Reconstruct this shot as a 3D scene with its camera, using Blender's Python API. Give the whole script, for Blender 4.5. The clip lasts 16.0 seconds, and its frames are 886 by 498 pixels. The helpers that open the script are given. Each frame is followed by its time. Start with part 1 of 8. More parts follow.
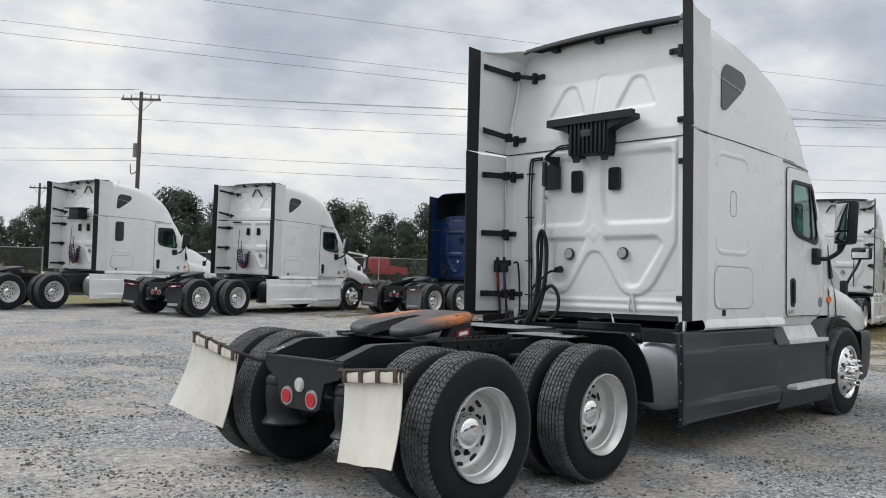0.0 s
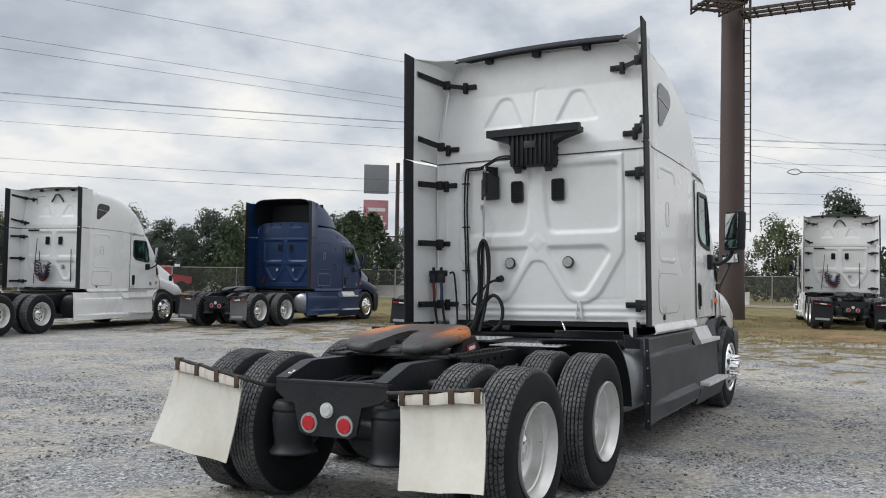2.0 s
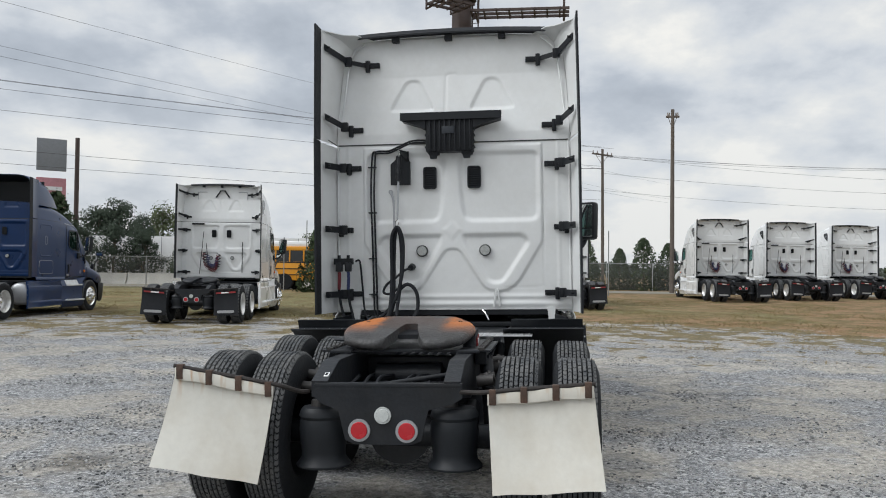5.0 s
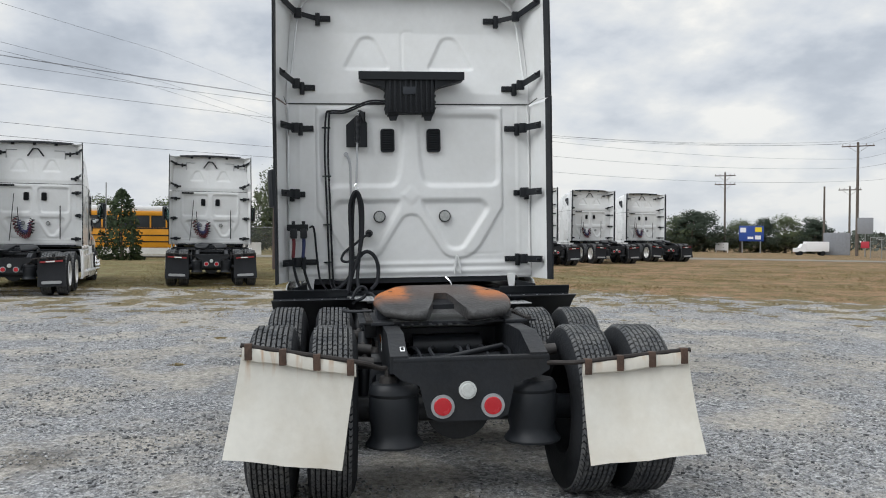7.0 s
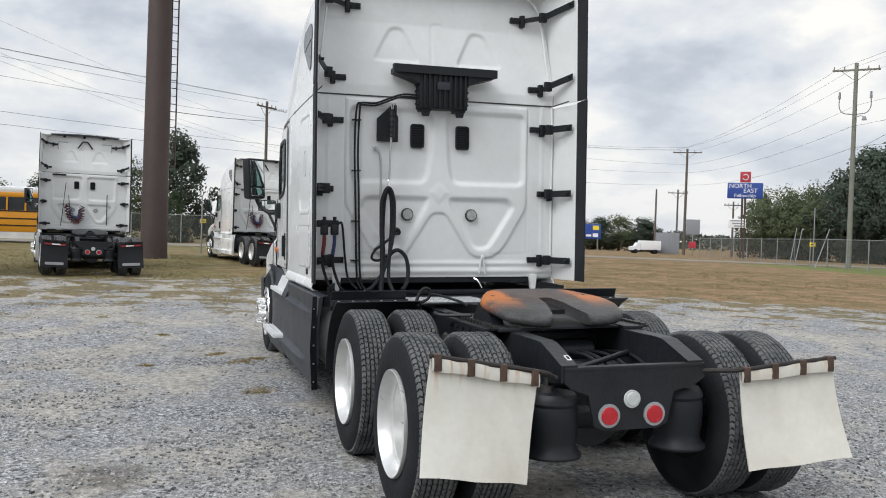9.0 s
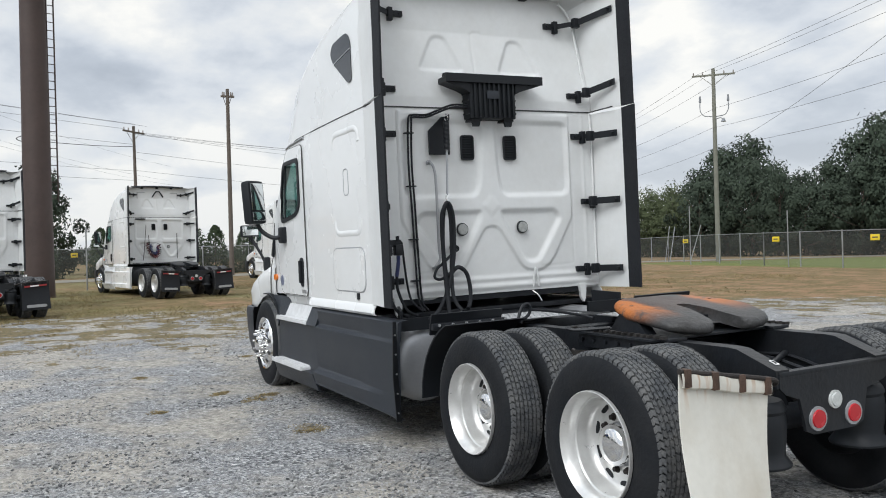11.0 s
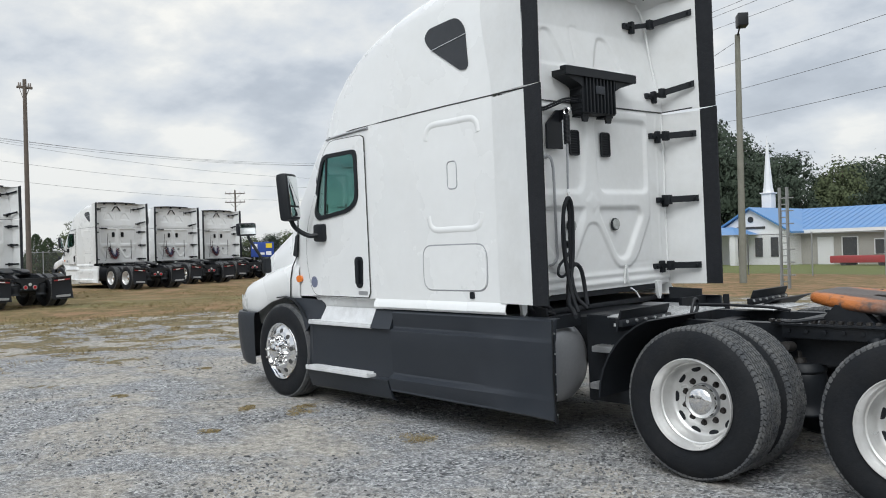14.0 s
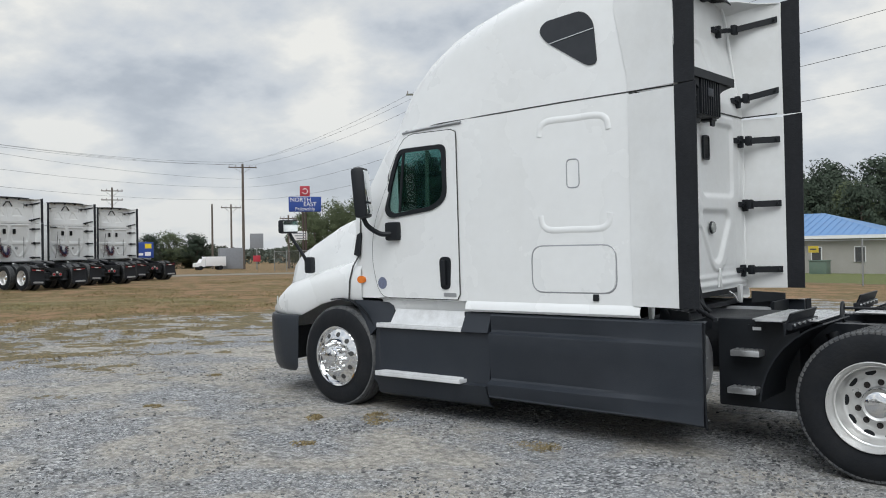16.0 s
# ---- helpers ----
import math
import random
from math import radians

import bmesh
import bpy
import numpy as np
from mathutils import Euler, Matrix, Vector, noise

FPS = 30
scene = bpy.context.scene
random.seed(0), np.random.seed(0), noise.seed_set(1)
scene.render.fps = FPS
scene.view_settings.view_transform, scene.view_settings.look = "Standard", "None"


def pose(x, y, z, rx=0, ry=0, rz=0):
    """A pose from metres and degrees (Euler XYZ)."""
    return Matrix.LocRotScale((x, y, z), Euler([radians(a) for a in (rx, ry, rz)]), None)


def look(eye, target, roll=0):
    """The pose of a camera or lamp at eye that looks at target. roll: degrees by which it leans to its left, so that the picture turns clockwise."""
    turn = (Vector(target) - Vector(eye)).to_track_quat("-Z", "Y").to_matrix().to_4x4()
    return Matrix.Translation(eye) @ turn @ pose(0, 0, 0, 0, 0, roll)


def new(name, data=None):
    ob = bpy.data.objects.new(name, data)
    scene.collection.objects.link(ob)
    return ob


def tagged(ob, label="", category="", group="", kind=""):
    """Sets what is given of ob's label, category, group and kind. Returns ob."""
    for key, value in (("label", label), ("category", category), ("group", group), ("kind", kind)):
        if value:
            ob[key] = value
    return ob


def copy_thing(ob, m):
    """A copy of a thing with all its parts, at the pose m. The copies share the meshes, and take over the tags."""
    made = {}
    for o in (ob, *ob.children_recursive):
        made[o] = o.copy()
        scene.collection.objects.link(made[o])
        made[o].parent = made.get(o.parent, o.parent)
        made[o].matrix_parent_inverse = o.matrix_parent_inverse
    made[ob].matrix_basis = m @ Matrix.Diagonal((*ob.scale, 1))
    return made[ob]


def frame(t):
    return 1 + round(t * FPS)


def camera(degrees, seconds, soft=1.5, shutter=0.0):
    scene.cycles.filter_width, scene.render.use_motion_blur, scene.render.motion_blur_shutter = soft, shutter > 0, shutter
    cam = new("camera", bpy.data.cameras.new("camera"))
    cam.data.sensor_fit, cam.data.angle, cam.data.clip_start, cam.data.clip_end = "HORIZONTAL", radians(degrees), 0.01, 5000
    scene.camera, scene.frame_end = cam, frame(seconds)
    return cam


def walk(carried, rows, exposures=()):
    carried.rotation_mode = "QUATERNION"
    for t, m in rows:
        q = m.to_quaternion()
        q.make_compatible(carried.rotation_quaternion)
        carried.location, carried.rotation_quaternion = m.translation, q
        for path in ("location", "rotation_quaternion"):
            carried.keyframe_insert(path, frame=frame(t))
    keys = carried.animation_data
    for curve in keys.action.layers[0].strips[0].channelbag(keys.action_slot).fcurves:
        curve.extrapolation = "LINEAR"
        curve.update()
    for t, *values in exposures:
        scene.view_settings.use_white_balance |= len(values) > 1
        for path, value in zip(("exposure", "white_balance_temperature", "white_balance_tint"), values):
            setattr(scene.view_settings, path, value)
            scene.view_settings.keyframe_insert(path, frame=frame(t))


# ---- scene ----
cam = camera(55.0, 16, soft=1.0)
# seconds, eye, yaw, pitch, roll
PATH = [
    (0.0, -5.308, -4.679, 1.504, -45.79, 1.46, 2.04),
    (0.5, -5.579, -4.348, 1.507, -48.70, 1.95, 1.96),
    (1.0, -5.844, -4.006, 1.521, -52.74, 1.62, 0.90),
    (1.5, -5.993, -3.589, 1.516, -56.09, 2.11, 1.08),
    (2.0, -6.197, -3.201, 1.519, -61.22, 2.21, 0.93),
    (2.5, -6.341, -2.866, 1.516, -65.03, 2.04, 0.21),
    (3.0, -6.436, -2.478, 1.515, -68.05, 2.42, -0.49),
    (3.5, -6.578, -2.111, 1.520, -72.83, 1.93, -0.77),
    (5.8, -6.589, -0.287, 1.518, -87.36, 0.16, 1.72),
    (6.0, -6.588, -0.126, 1.503, -88.90, -0.52, 1.89),
    (6.5, -6.501, 0.295, 1.517, -93.37, -1.52, 0.97),
    (7.0, -6.361, 0.706, 1.516, -96.91, -0.69, 0.45),
    (7.5, -6.300, 1.146, 1.525, -100.14, -1.51, 1.81),
    (8.0, -6.190, 1.576, 1.519, -102.09, -1.95, 2.36),
    (8.5, -6.034, 1.981, 1.520, -103.77, -1.69, 1.94),
    (9.0, -5.843, 2.415, 1.555, -107.96, -1.05, 1.93),
    (9.5, -5.585, 2.790, 1.535, -109.85, -0.64, 0.77),
    (9.7, -5.498, 2.928, 1.552, -110.28, -0.56, -0.02),
    (11.8, -4.407, 4.417, 1.534, -121.24, -0.17, -1.14),
    (12.0, -4.275, 4.539, 1.522, -121.97, -0.37, -1.04),
    (12.5, -4.035, 4.932, 1.548, -124.49, -0.50, -1.82),
    (13.0, -3.716, 5.334, 1.526, -128.82, -0.53, -1.21),
    (13.5, -3.385, 5.652, 1.516, -130.08, -0.59, -1.03),
    (14.0, -3.040, 6.032, 1.531, -131.88, 0.16, -1.68),
    (14.5, -2.641, 6.336, 1.509, -135.15, 0.13, -1.48),
    (15.0, -2.231, 6.617, 1.546, -137.27, 0.56, -1.40),
    (15.5, -1.837, 6.938, 1.535, -138.97, 0.97, -1.40),
    (16.0, -1.373, 7.187, 1.540, -140.35, 0.26, -0.88),
]
walk(cam, [(t, pose(x, y, z, 90 + pitch, 0, yaw) @ pose(0, 0, 0, 0, 0, roll)) for t, x, y, z, yaw, pitch, roll in PATH], exposures=[(0.0, 0.08, 6320, 9.5), (2.5, 0.09, 6320, 9.5), (3.5, 0.02, 6320, 9.0), (6.0, 0.03, 6280, 8.5), (7.0, 0.07, 6290, 8.8), (7.5, 0.08, 6310, 9.2), (8.5, 0.20, 6320, 10.0), (9.5, 0.14, 6300, 9.2), (12.0, 0.16, 6250, 8.5), (14.0, 0.08, 6250, 8.0), (14.5, 0.04, 6250, 8.0), (15.0, 0.01, 6250, 8.0), (15.5, -0.08, 6250, 8.0), (16.0, -0.09, 6250, 8.0)])

# ---- light: an overcast afternoon ----
SUN_EL, SUN_AZ = 46.0, 332.0
world = bpy.data.worlds.new("world")
scene.world = world
world.use_nodes = True


def sky_nodes():
    nt = world.node_tree
    nt.nodes.clear()
    L = nt.links.new
    out = nt.nodes.new("ShaderNodeOutputWorld")
    bg = nt.nodes.new("ShaderNodeBackground")
    sky = nt.nodes.new("ShaderNodeTexSky")
    sky.sky_type, sky.sun_disc = "NISHITA", False
    sky.sun_elevation, sky.sun_rotation = radians(SUN_EL), radians(SUN_AZ)
    tc = nt.nodes.new("ShaderNodeTexCoord")
    sep = nt.nodes.new("ShaderNodeSeparateXYZ")
    L(tc.outputs["Generated"], sep.inputs[0])
    # flatten the dome so that clouds stretch towards the horizon
    zz = nt.nodes.new("ShaderNodeMath"); zz.operation = "ADD"; zz.inputs[1].default_value = 0.34
    zm = nt.nodes.new("ShaderNodeMath"); zm.operation = "MAXIMUM"; zm.inputs[1].default_value = 0.0
    L(sep.outputs[2], zm.inputs[0]); L(zm.outputs[0], zz.inputs[0])
    dx = nt.nodes.new("ShaderNodeMath"); dx.operation = "DIVIDE"
    dy = nt.nodes.new("ShaderNodeMath"); dy.operation = "DIVIDE"
    L(sep.outputs[0], dx.inputs[0]); L(zz.outputs[0], dx.inputs[1])
    L(sep.outputs[1], dy.inputs[0]); L(zz.outputs[0], dy.inputs[1])
    comb = nt.nodes.new("ShaderNodeCombineXYZ")
    L(dx.outputs[0], comb.inputs[0]); L(dy.outputs[0], comb.inputs[1])
    n1 = nt.nodes.new("ShaderNodeTexNoise"); n1.inputs["Scale"].default_value = 2.6; n1.inputs["Detail"].default_value = 9; n1.inputs["Roughness"].default_value = 0.54
    n1.inputs["Distortion"].default_value = 0.0
    n2 = nt.nodes.new("ShaderNodeTexNoise"); n2.inputs["Scale"].default_value = 0.55; n2.inputs["Detail"].default_value = 4
    for n in (n1, n2):
        L(comb.outputs[0], n.inputs["Vector"])
    add = nt.nodes.new("ShaderNodeMath"); add.operation = "MULTIPLY_ADD"; add.inputs[1].default_value = 0.40
    L(n2.outputs[0], add.inputs[0]); 
    half = nt.nodes.new("ShaderNodeMath"); half.operation = "MULTIPLY"; half.inputs[1].default_value = 0.66
    L(n1.outputs[0], half.inputs[0]); L(half.outputs[0], add.inputs[2])
    ramp = nt.nodes.new("ShaderNodeValToRGB")
    e = ramp.color_ramp.elements
    e[0].position, e[0].color = 0.40, (0.47, 0.505, 0.56, 1)
    e[1].position, e[1].color = 0.62, (1.06, 1.02, 0.95, 1)
    for p, c in ((0.465, (0.57, 0.605, 0.66, 1)), (0.525, (0.75, 0.77, 0.80, 1)), (0.575, (0.88, 0.875, 0.86, 1))):
        k = e.new(p); k.color = c
    L(add.outputs[0], ramp.inputs[0])
    # towards the horizon the cloud deck pales into haze
    hz = nt.nodes.new("ShaderNodeMapRange"); hz.inputs[1].default_value = 0.0; hz.inputs[2].default_value = 0.22; hz.inputs[3].default_value = 0.6; hz.inputs[4].default_value = 0.0
    L(sep.outputs[2], hz.inputs[0])
    mix = nt.nodes.new("ShaderNodeMixRGB"); mix.inputs[2].default_value = (0.76, 0.77, 0.79, 1)
    L(hz.outputs[0], mix.inputs[0]); L(ramp.outputs[0], mix.inputs[1])
    # cloud over a little clear sky
    sm = nt.nodes.new("ShaderNodeMixRGB"); sm.blend_type = "MULTIPLY"; sm.inputs[0].default_value = 1; sm.inputs[2].default_value = (0.1, 0.1, 0.1, 1)
    L(sky.outputs[0], sm.inputs[1])
    fin = nt.nodes.new("ShaderNodeMixRGB"); fin.inputs[0].default_value = 0.94
    L(sm.outputs[0], fin.inputs[1]); L(mix.outputs[0], fin.inputs[2])
    # an overcast dome is brightest overhead
    zen = nt.nodes.new("ShaderNodeMapRange"); zen.inputs[1].default_value, zen.inputs[2].default_value, zen.inputs[3].default_value, zen.inputs[4].default_value = 0.42, 0.95, 1.0, 1.75
    L(sep.outputs[2], zen.inputs[0])
    dome = nt.nodes.new("ShaderNodeMixRGB"); dome.blend_type = "MULTIPLY"; dome.inputs[0].default_value = 1
    L(fin.outputs[0], dome.inputs[1]); L(zen.outputs[0], dome.inputs[2])
    L(dome.outputs[0], bg.inputs[0])
    bg.inputs[1].default_value = 0.9
    L(bg.outputs[0], out.inputs[0])


sky_nodes()
sun_data = bpy.data.lights.new("sun", "SUN")
sun_data.energy, sun_data.angle, sun_data.color = 2.0, radians(40), (1.0, 0.99, 0.965)
sun = new("sun", sun_data)
sun.matrix_world = look((0, 0, 30), Vector((0, 0, 30)) - 10 * Vector((math.sin(radians(SUN_AZ)) * math.cos(radians(SUN_EL)), math.cos(radians(SUN_AZ)) * math.cos(radians(SUN_EL)), math.sin(radians(SUN_EL)))))
scene.view_settings.exposure = 0.0


# ---- materials ----
def mat(name, col, rough=0.5, metal=0.0, vary=0.12, scale=6.0, bump=0.0, bscale=40.0, coat=0.0, dirt=None, dirt_amt=0.0, dirt_scale=2.0, spec=0.5):
    """A procedural surface: a base colour that varies at two scales, roughness wear, fine relief and patches of dirt."""
    m = bpy.data.materials.new(name)
    m.use_nodes = True
    nt = m.node_tree
    L = nt.links.new
    b = nt.nodes["Principled BSDF"]
    b.inputs["Roughness"].default_value, b.inputs["Metallic"].default_value = rough, metal
    b.inputs["Coat Weight"].default_value = coat
    b.inputs["Specular IOR Level"].default_value = spec
    tc = nt.nodes.new("ShaderNodeTexCoord")
    n1 = nt.nodes.new("ShaderNodeTexNoise"); n1.inputs["Scale"].default_value = scale; n1.inputs["Detail"].default_value = 6
    n2 = nt.nodes.new("ShaderNodeTexNoise"); n2.inputs["Scale"].default_value = scale * 9; n2.inputs["Detail"].default_value = 3
    L(tc.outputs["Object"], n1.inputs["Vector"]); L(tc.outputs["Object"], n2.inputs["Vector"])
    mx = nt.nodes.new("ShaderNodeMixRGB"); mx.inputs[0].default_value = 0.4
    L(n1.outputs["Fac"], mx.inputs[1]); L(n2.outputs["Fac"], mx.inputs[2])
    r = nt.nodes.new("ShaderNodeValToRGB")
    lo, hi = [max(0, c * (1 - vary)) for c in col], [min(1, c * (1 + vary)) for c in col]
    r.color_ramp.elements[0].position, r.color_ramp.elements[1].position = 0.3, 0.7
    r.color_ramp.elements[0].color, r.color_ramp.elements[1].color = (*lo, 1), (*hi, 1)
    L(mx.outputs[0], r.inputs[0])
    colour = r.outputs[0]
    if dirt:
        d = nt.nodes.new("ShaderNodeTexNoise"); d.inputs["Scale"].default_value = dirt_scale; d.inputs["Detail"].default_value = 8; d.inputs["Roughness"].default_value = 0.65
        L(tc.outputs["Object"], d.inputs["Vector"])
        dr = nt.nodes.new("ShaderNodeMapRange"); dr.inputs[1].default_value = 0.5 - 0.1; dr.inputs[2].default_value = 0.72; dr.inputs[3].default_value = 0.0; dr.inputs[4].default_value = dirt_amt
        L(d.outputs["Fac"], dr.inputs[0])
        dm = nt.nodes.new("ShaderNodeMixRGB"); dm.inputs[2].default_value = (*dirt, 1)
        L(dr.outputs[0], dm.inputs[0]); L(colour, dm.inputs[1])
        colour = dm.outputs[0]
    L(colour, b.inputs["Base Color"])
    rr = nt.nodes.new("ShaderNodeMapRange"); rr.inputs[3].default_value = max(0.02, rough - 0.08); rr.inputs[4].default_value = min(1, rough + 0.08)
    L(n1.outputs["Fac"], rr.inputs[0]); L(rr.outputs[0], b.inputs["Roughness"])
    if bump:
        bn = nt.nodes.new("ShaderNodeTexNoise"); bn.inputs["Scale"].default_value = bscale; bn.inputs["Detail"].default_value = 4
        L(tc.outputs["Object"], bn.inputs["Vector"])
        bp = nt.nodes.new("ShaderNodeBump"); bp.inputs["Strength"].default_value = bump; bp.inputs["Distance"].default_value = 0.02
        L(bn.outputs["Fac"], bp.inputs["Height"]); L(bp.outputs[0], b.inputs["Normal"])
    return m


def glass(name, tint, rough=0.02, alpha=0.35):
    m = bpy.data.materials.new(name)
    m.use_nodes = True
    nt = m.node_tree
    nt.nodes.remove(nt.nodes["Principled BSDF"])
    g = nt.nodes.new("ShaderNodeBsdfGlossy"); g.inputs["Roughness"].default_value = rough
    t = nt.nodes.new("ShaderNodeBsdfTransparent"); t.inputs[0].default_value = (*tint, 1)
    lw = nt.nodes.new("ShaderNodeLayerWeight"); lw.inputs[0].default_value = 0.5
    pw = nt.nodes.new("ShaderNodeMath"); pw.operation = "POWER"; pw.inputs[1].default_value = 4.5
    nt.links.new(lw.outputs["Facing"], pw.inputs[0])
    fr = nt.nodes.new("ShaderNodeMapRange"); fr.inputs[3].default_value, fr.inputs[4].default_value = 0.03, 0.7
    nt.links.new(pw.outputs[0], fr.inputs[0])
    mx = nt.nodes.new("ShaderNodeMixShader")
    nt.links.new(fr.outputs[0], mx.inputs[0]); nt.links.new(t.outputs[0], mx.inputs[1]); nt.links.new(g.outputs[0], mx.inputs[2])
    nt.links.new(mx.outputs[0], nt.nodes["Material Output"].inputs[0])
    return m


M_WHITE = mat("white_paint", (0.78, 0.79, 0.79), 0.28, vary=0.03, scale=1.5, coat=0.3, dirt=(0.62, 0.61, 0.58), dirt_amt=0.18, dirt_scale=1.3)
M_WHITE_IN = mat("white_moulding", (0.72, 0.73, 0.73), 0.45, vary=0.04, scale=2, dirt=(0.52, 0.51, 0.48), dirt_amt=0.28, dirt_scale=2.2)
M_BLUE = mat("blue_paint", (0.005, 0.024, 0.085), 0.3, vary=0.15, scale=1.5, coat=0.08, spec=0.3)
M_RUBBER = mat("black_rubber", (0.0155, 0.017, 0.0205), 0.65, vary=0.3, scale=3, bump=0.15, bscale=60, spec=0.25)
M_TYRE = mat("tyre_rubber", (0.0105, 0.012, 0.0148), 0.78, vary=0.25, scale=4, bump=0.2, bscale=50, dirt=(0.03, 0.029, 0.027), dirt_amt=0.3, dirt_scale=5, spec=0.22)
M_TREAD = mat("tread_rubber", (0.070, 0.074, 0.080), 0.85, vary=0.3, scale=8, bump=0.3, bscale=80, dirt=(0.19, 0.185, 0.175), dirt_amt=0.6, dirt_scale=9, spec=0.25)
M_FRAME = mat("chassis_paint", (0.0135, 0.0158, 0.0198), 0.42, vary=0.35, scale=5, bump=0.15, bscale=30, dirt=(0.024, 0.022, 0.02), dirt_amt=0.35, dirt_scale=4, spec=0.3)
M_SKIRT = mat("grey_plastic", (0.0205, 0.025, 0.033), 0.42, vary=0.08, scale=4, bump=0.1, bscale=160, dirt=(0.04, 0.042, 0.046), dirt_amt=0.25, dirt_scale=2, spec=0.4)
M_BLACK = mat("black_plastic", (0.0105, 0.0124, 0.0155), 0.5, vary=0.2, scale=5, spec=0.3)
M_ALU = mat("brushed_alloy", (0.72, 0.73, 0.74), 0.32, metal=0.85, vary=0.08, scale=8, dirt=(0.4, 0.39, 0.37), dirt_amt=0.3, dirt_scale=6)
M_RIM = mat("white_steel_rim", (0.70, 0.70, 0.69), 0.3, metal=0.55, vary=0.05, scale=6, dirt=(0.36, 0.34, 0.31), dirt_amt=0.45, dirt_scale=5)
M_GREYFLAP = mat("faded_flap", (0.10, 0.10, 0.10), 0.7, vary=0.2, scale=3)
M_CHROME = mat("chrome", (0.88, 0.88, 0.88), 0.06, metal=1.0, vary=0.02, scale=4)
M_TANK = mat("tank_alloy", (0.40, 0.41, 0.43), 0.36, metal=0.5, vary=0.08, scale=5, dirt=(0.3, 0.29, 0.28), dirt_amt=0.3)
M_FLAP = mat("white_flap", (0.63, 0.615, 0.56), 0.55, vary=0.07, scale=3, bump=0.12, bscale=9, dirt=(0.42, 0.36, 0.27), dirt_amt=0.5, dirt_scale=2.2)
M_CLIP = mat("rusted_clip", (0.075, 0.042, 0.028), 0.75, vary=0.5, scale=14, bump=0.3, dirt=(0.03, 0.024, 0.02), dirt_amt=0.5, dirt_scale=8)


def rust_runs(m, low, high):
    """Thin rust runs that trail down from the clips along the top of a flap."""
    nt = m.node_tree
    L = nt.links.new
    b = nt.nodes["Principled BSDF"]
    under = b.inputs["Base Color"].links[0].from_socket
    tc, mp, n, sep = (nt.nodes.new(k) for k in ("ShaderNodeTexCoord", "ShaderNodeMapping", "ShaderNodeTexNoise", "ShaderNodeSeparateXYZ"))
    mp.inputs["Scale"].default_value = (1, 15, 2.0)
    n.inputs["Scale"].default_value, n.inputs["Detail"].default_value = 1.6, 5
    L(tc.outputs["Object"], mp.inputs[0]); L(mp.outputs[0], n.inputs["Vector"]); L(tc.outputs["Object"], sep.inputs[0])
    run, height, both = nt.nodes.new("ShaderNodeMapRange"), nt.nodes.new("ShaderNodeMapRange"), nt.nodes.new("ShaderNodeMath")
    run.inputs[1].default_value, run.inputs[2].default_value = 0.52, 0.70
    height.inputs[1].default_value, height.inputs[2].default_value = low, high
    both.operation = "MULTIPLY"
    L(n.outputs["Fac"], run.inputs[0]); L(sep.outputs[2], height.inputs[0]); L(run.outputs[0], both.inputs[0]); L(height.outputs[0], both.inputs[1])
    mx = nt.nodes.new("ShaderNodeMixRGB"); mx.inputs[2].default_value = (0.40, 0.21, 0.075, 1)
    L(both.outputs[0], mx.inputs[0]); L(under, mx.inputs[1]); L(mx.outputs[0], b.inputs["Base Color"])


rust_runs(M_FLAP, 0.78, 0.92)


def mat_plate():
    """Coupling plate: dark grease, with rust blooming over the front and the flanks of the bearing face."""
    m = mat("coupling_plate", (0.062, 0.062, 0.063), 0.5, vary=0.45, scale=7, bump=0.35, bscale=45, dirt=(0.016, 0.014, 0.013), dirt_amt=0.8, dirt_scale=4, spec=0.35)
    nt = m.node_tree
    L = nt.links.new
    b = nt.nodes["Principled BSDF"]
    under = b.inputs["Base Color"].links[0].from_socket
    tc = nt.nodes.new("ShaderNodeTexCoord")
    sep = nt.nodes.new("ShaderNodeSeparateXYZ")
    L(tc.outputs["Object"], sep.inputs[0])
    n = nt.nodes.new("ShaderNodeTexNoise"); n.inputs["Scale"].default_value, n.inputs["Detail"].default_value, n.inputs["Roughness"].default_value = 6.0, 7, 0.66
    L(tc.outputs["Object"], n.inputs["Vector"])

    def reach(sock, a, c, lo=0.0, hi=1.0):
        r = nt.nodes.new("ShaderNodeMapRange"); r.interpolation_type = "SMOOTHSTEP"
        r.inputs[1].default_value, r.inputs[2].default_value, r.inputs[3].default_value, r.inputs[4].default_value = a, c, lo, hi
        L(sock, r.inputs[0])
        return r.outputs[0]

    def both(a, c, op):
        q = nt.nodes.new("ShaderNodeMath"); q.operation = op
        L(a, q.inputs[0])
        if isinstance(c, float):
            q.inputs[1].default_value = c
        else:
            L(c, q.inputs[1])
        return q.outputs[0]

    side = both(sep.outputs[1], sep.outputs[1], "MULTIPLY")
    front = reach(sep.outputs[0], -1.02, -0.66)
    flank = reach(side, 0.03, 0.075, 0.06, 1.0)
    up = reach(sep.outputs[2], 1.06, 1.12)
    fac = both(both(front, flank, "MULTIPLY"), up, "MULTIPLY")
    fac = both(fac, reach(n.outputs["Fac"], 0.34, 0.50), "MULTIPLY")
    mx = nt.nodes.new("ShaderNodeMixRGB"); mx.inputs[2].default_value = (0.42, 0.135, 0.03, 1)
    L(fac, mx.inputs[0]); L(under, mx.inputs[1])
    L(mx.outputs[0], b.inputs["Base Color"])
    return m


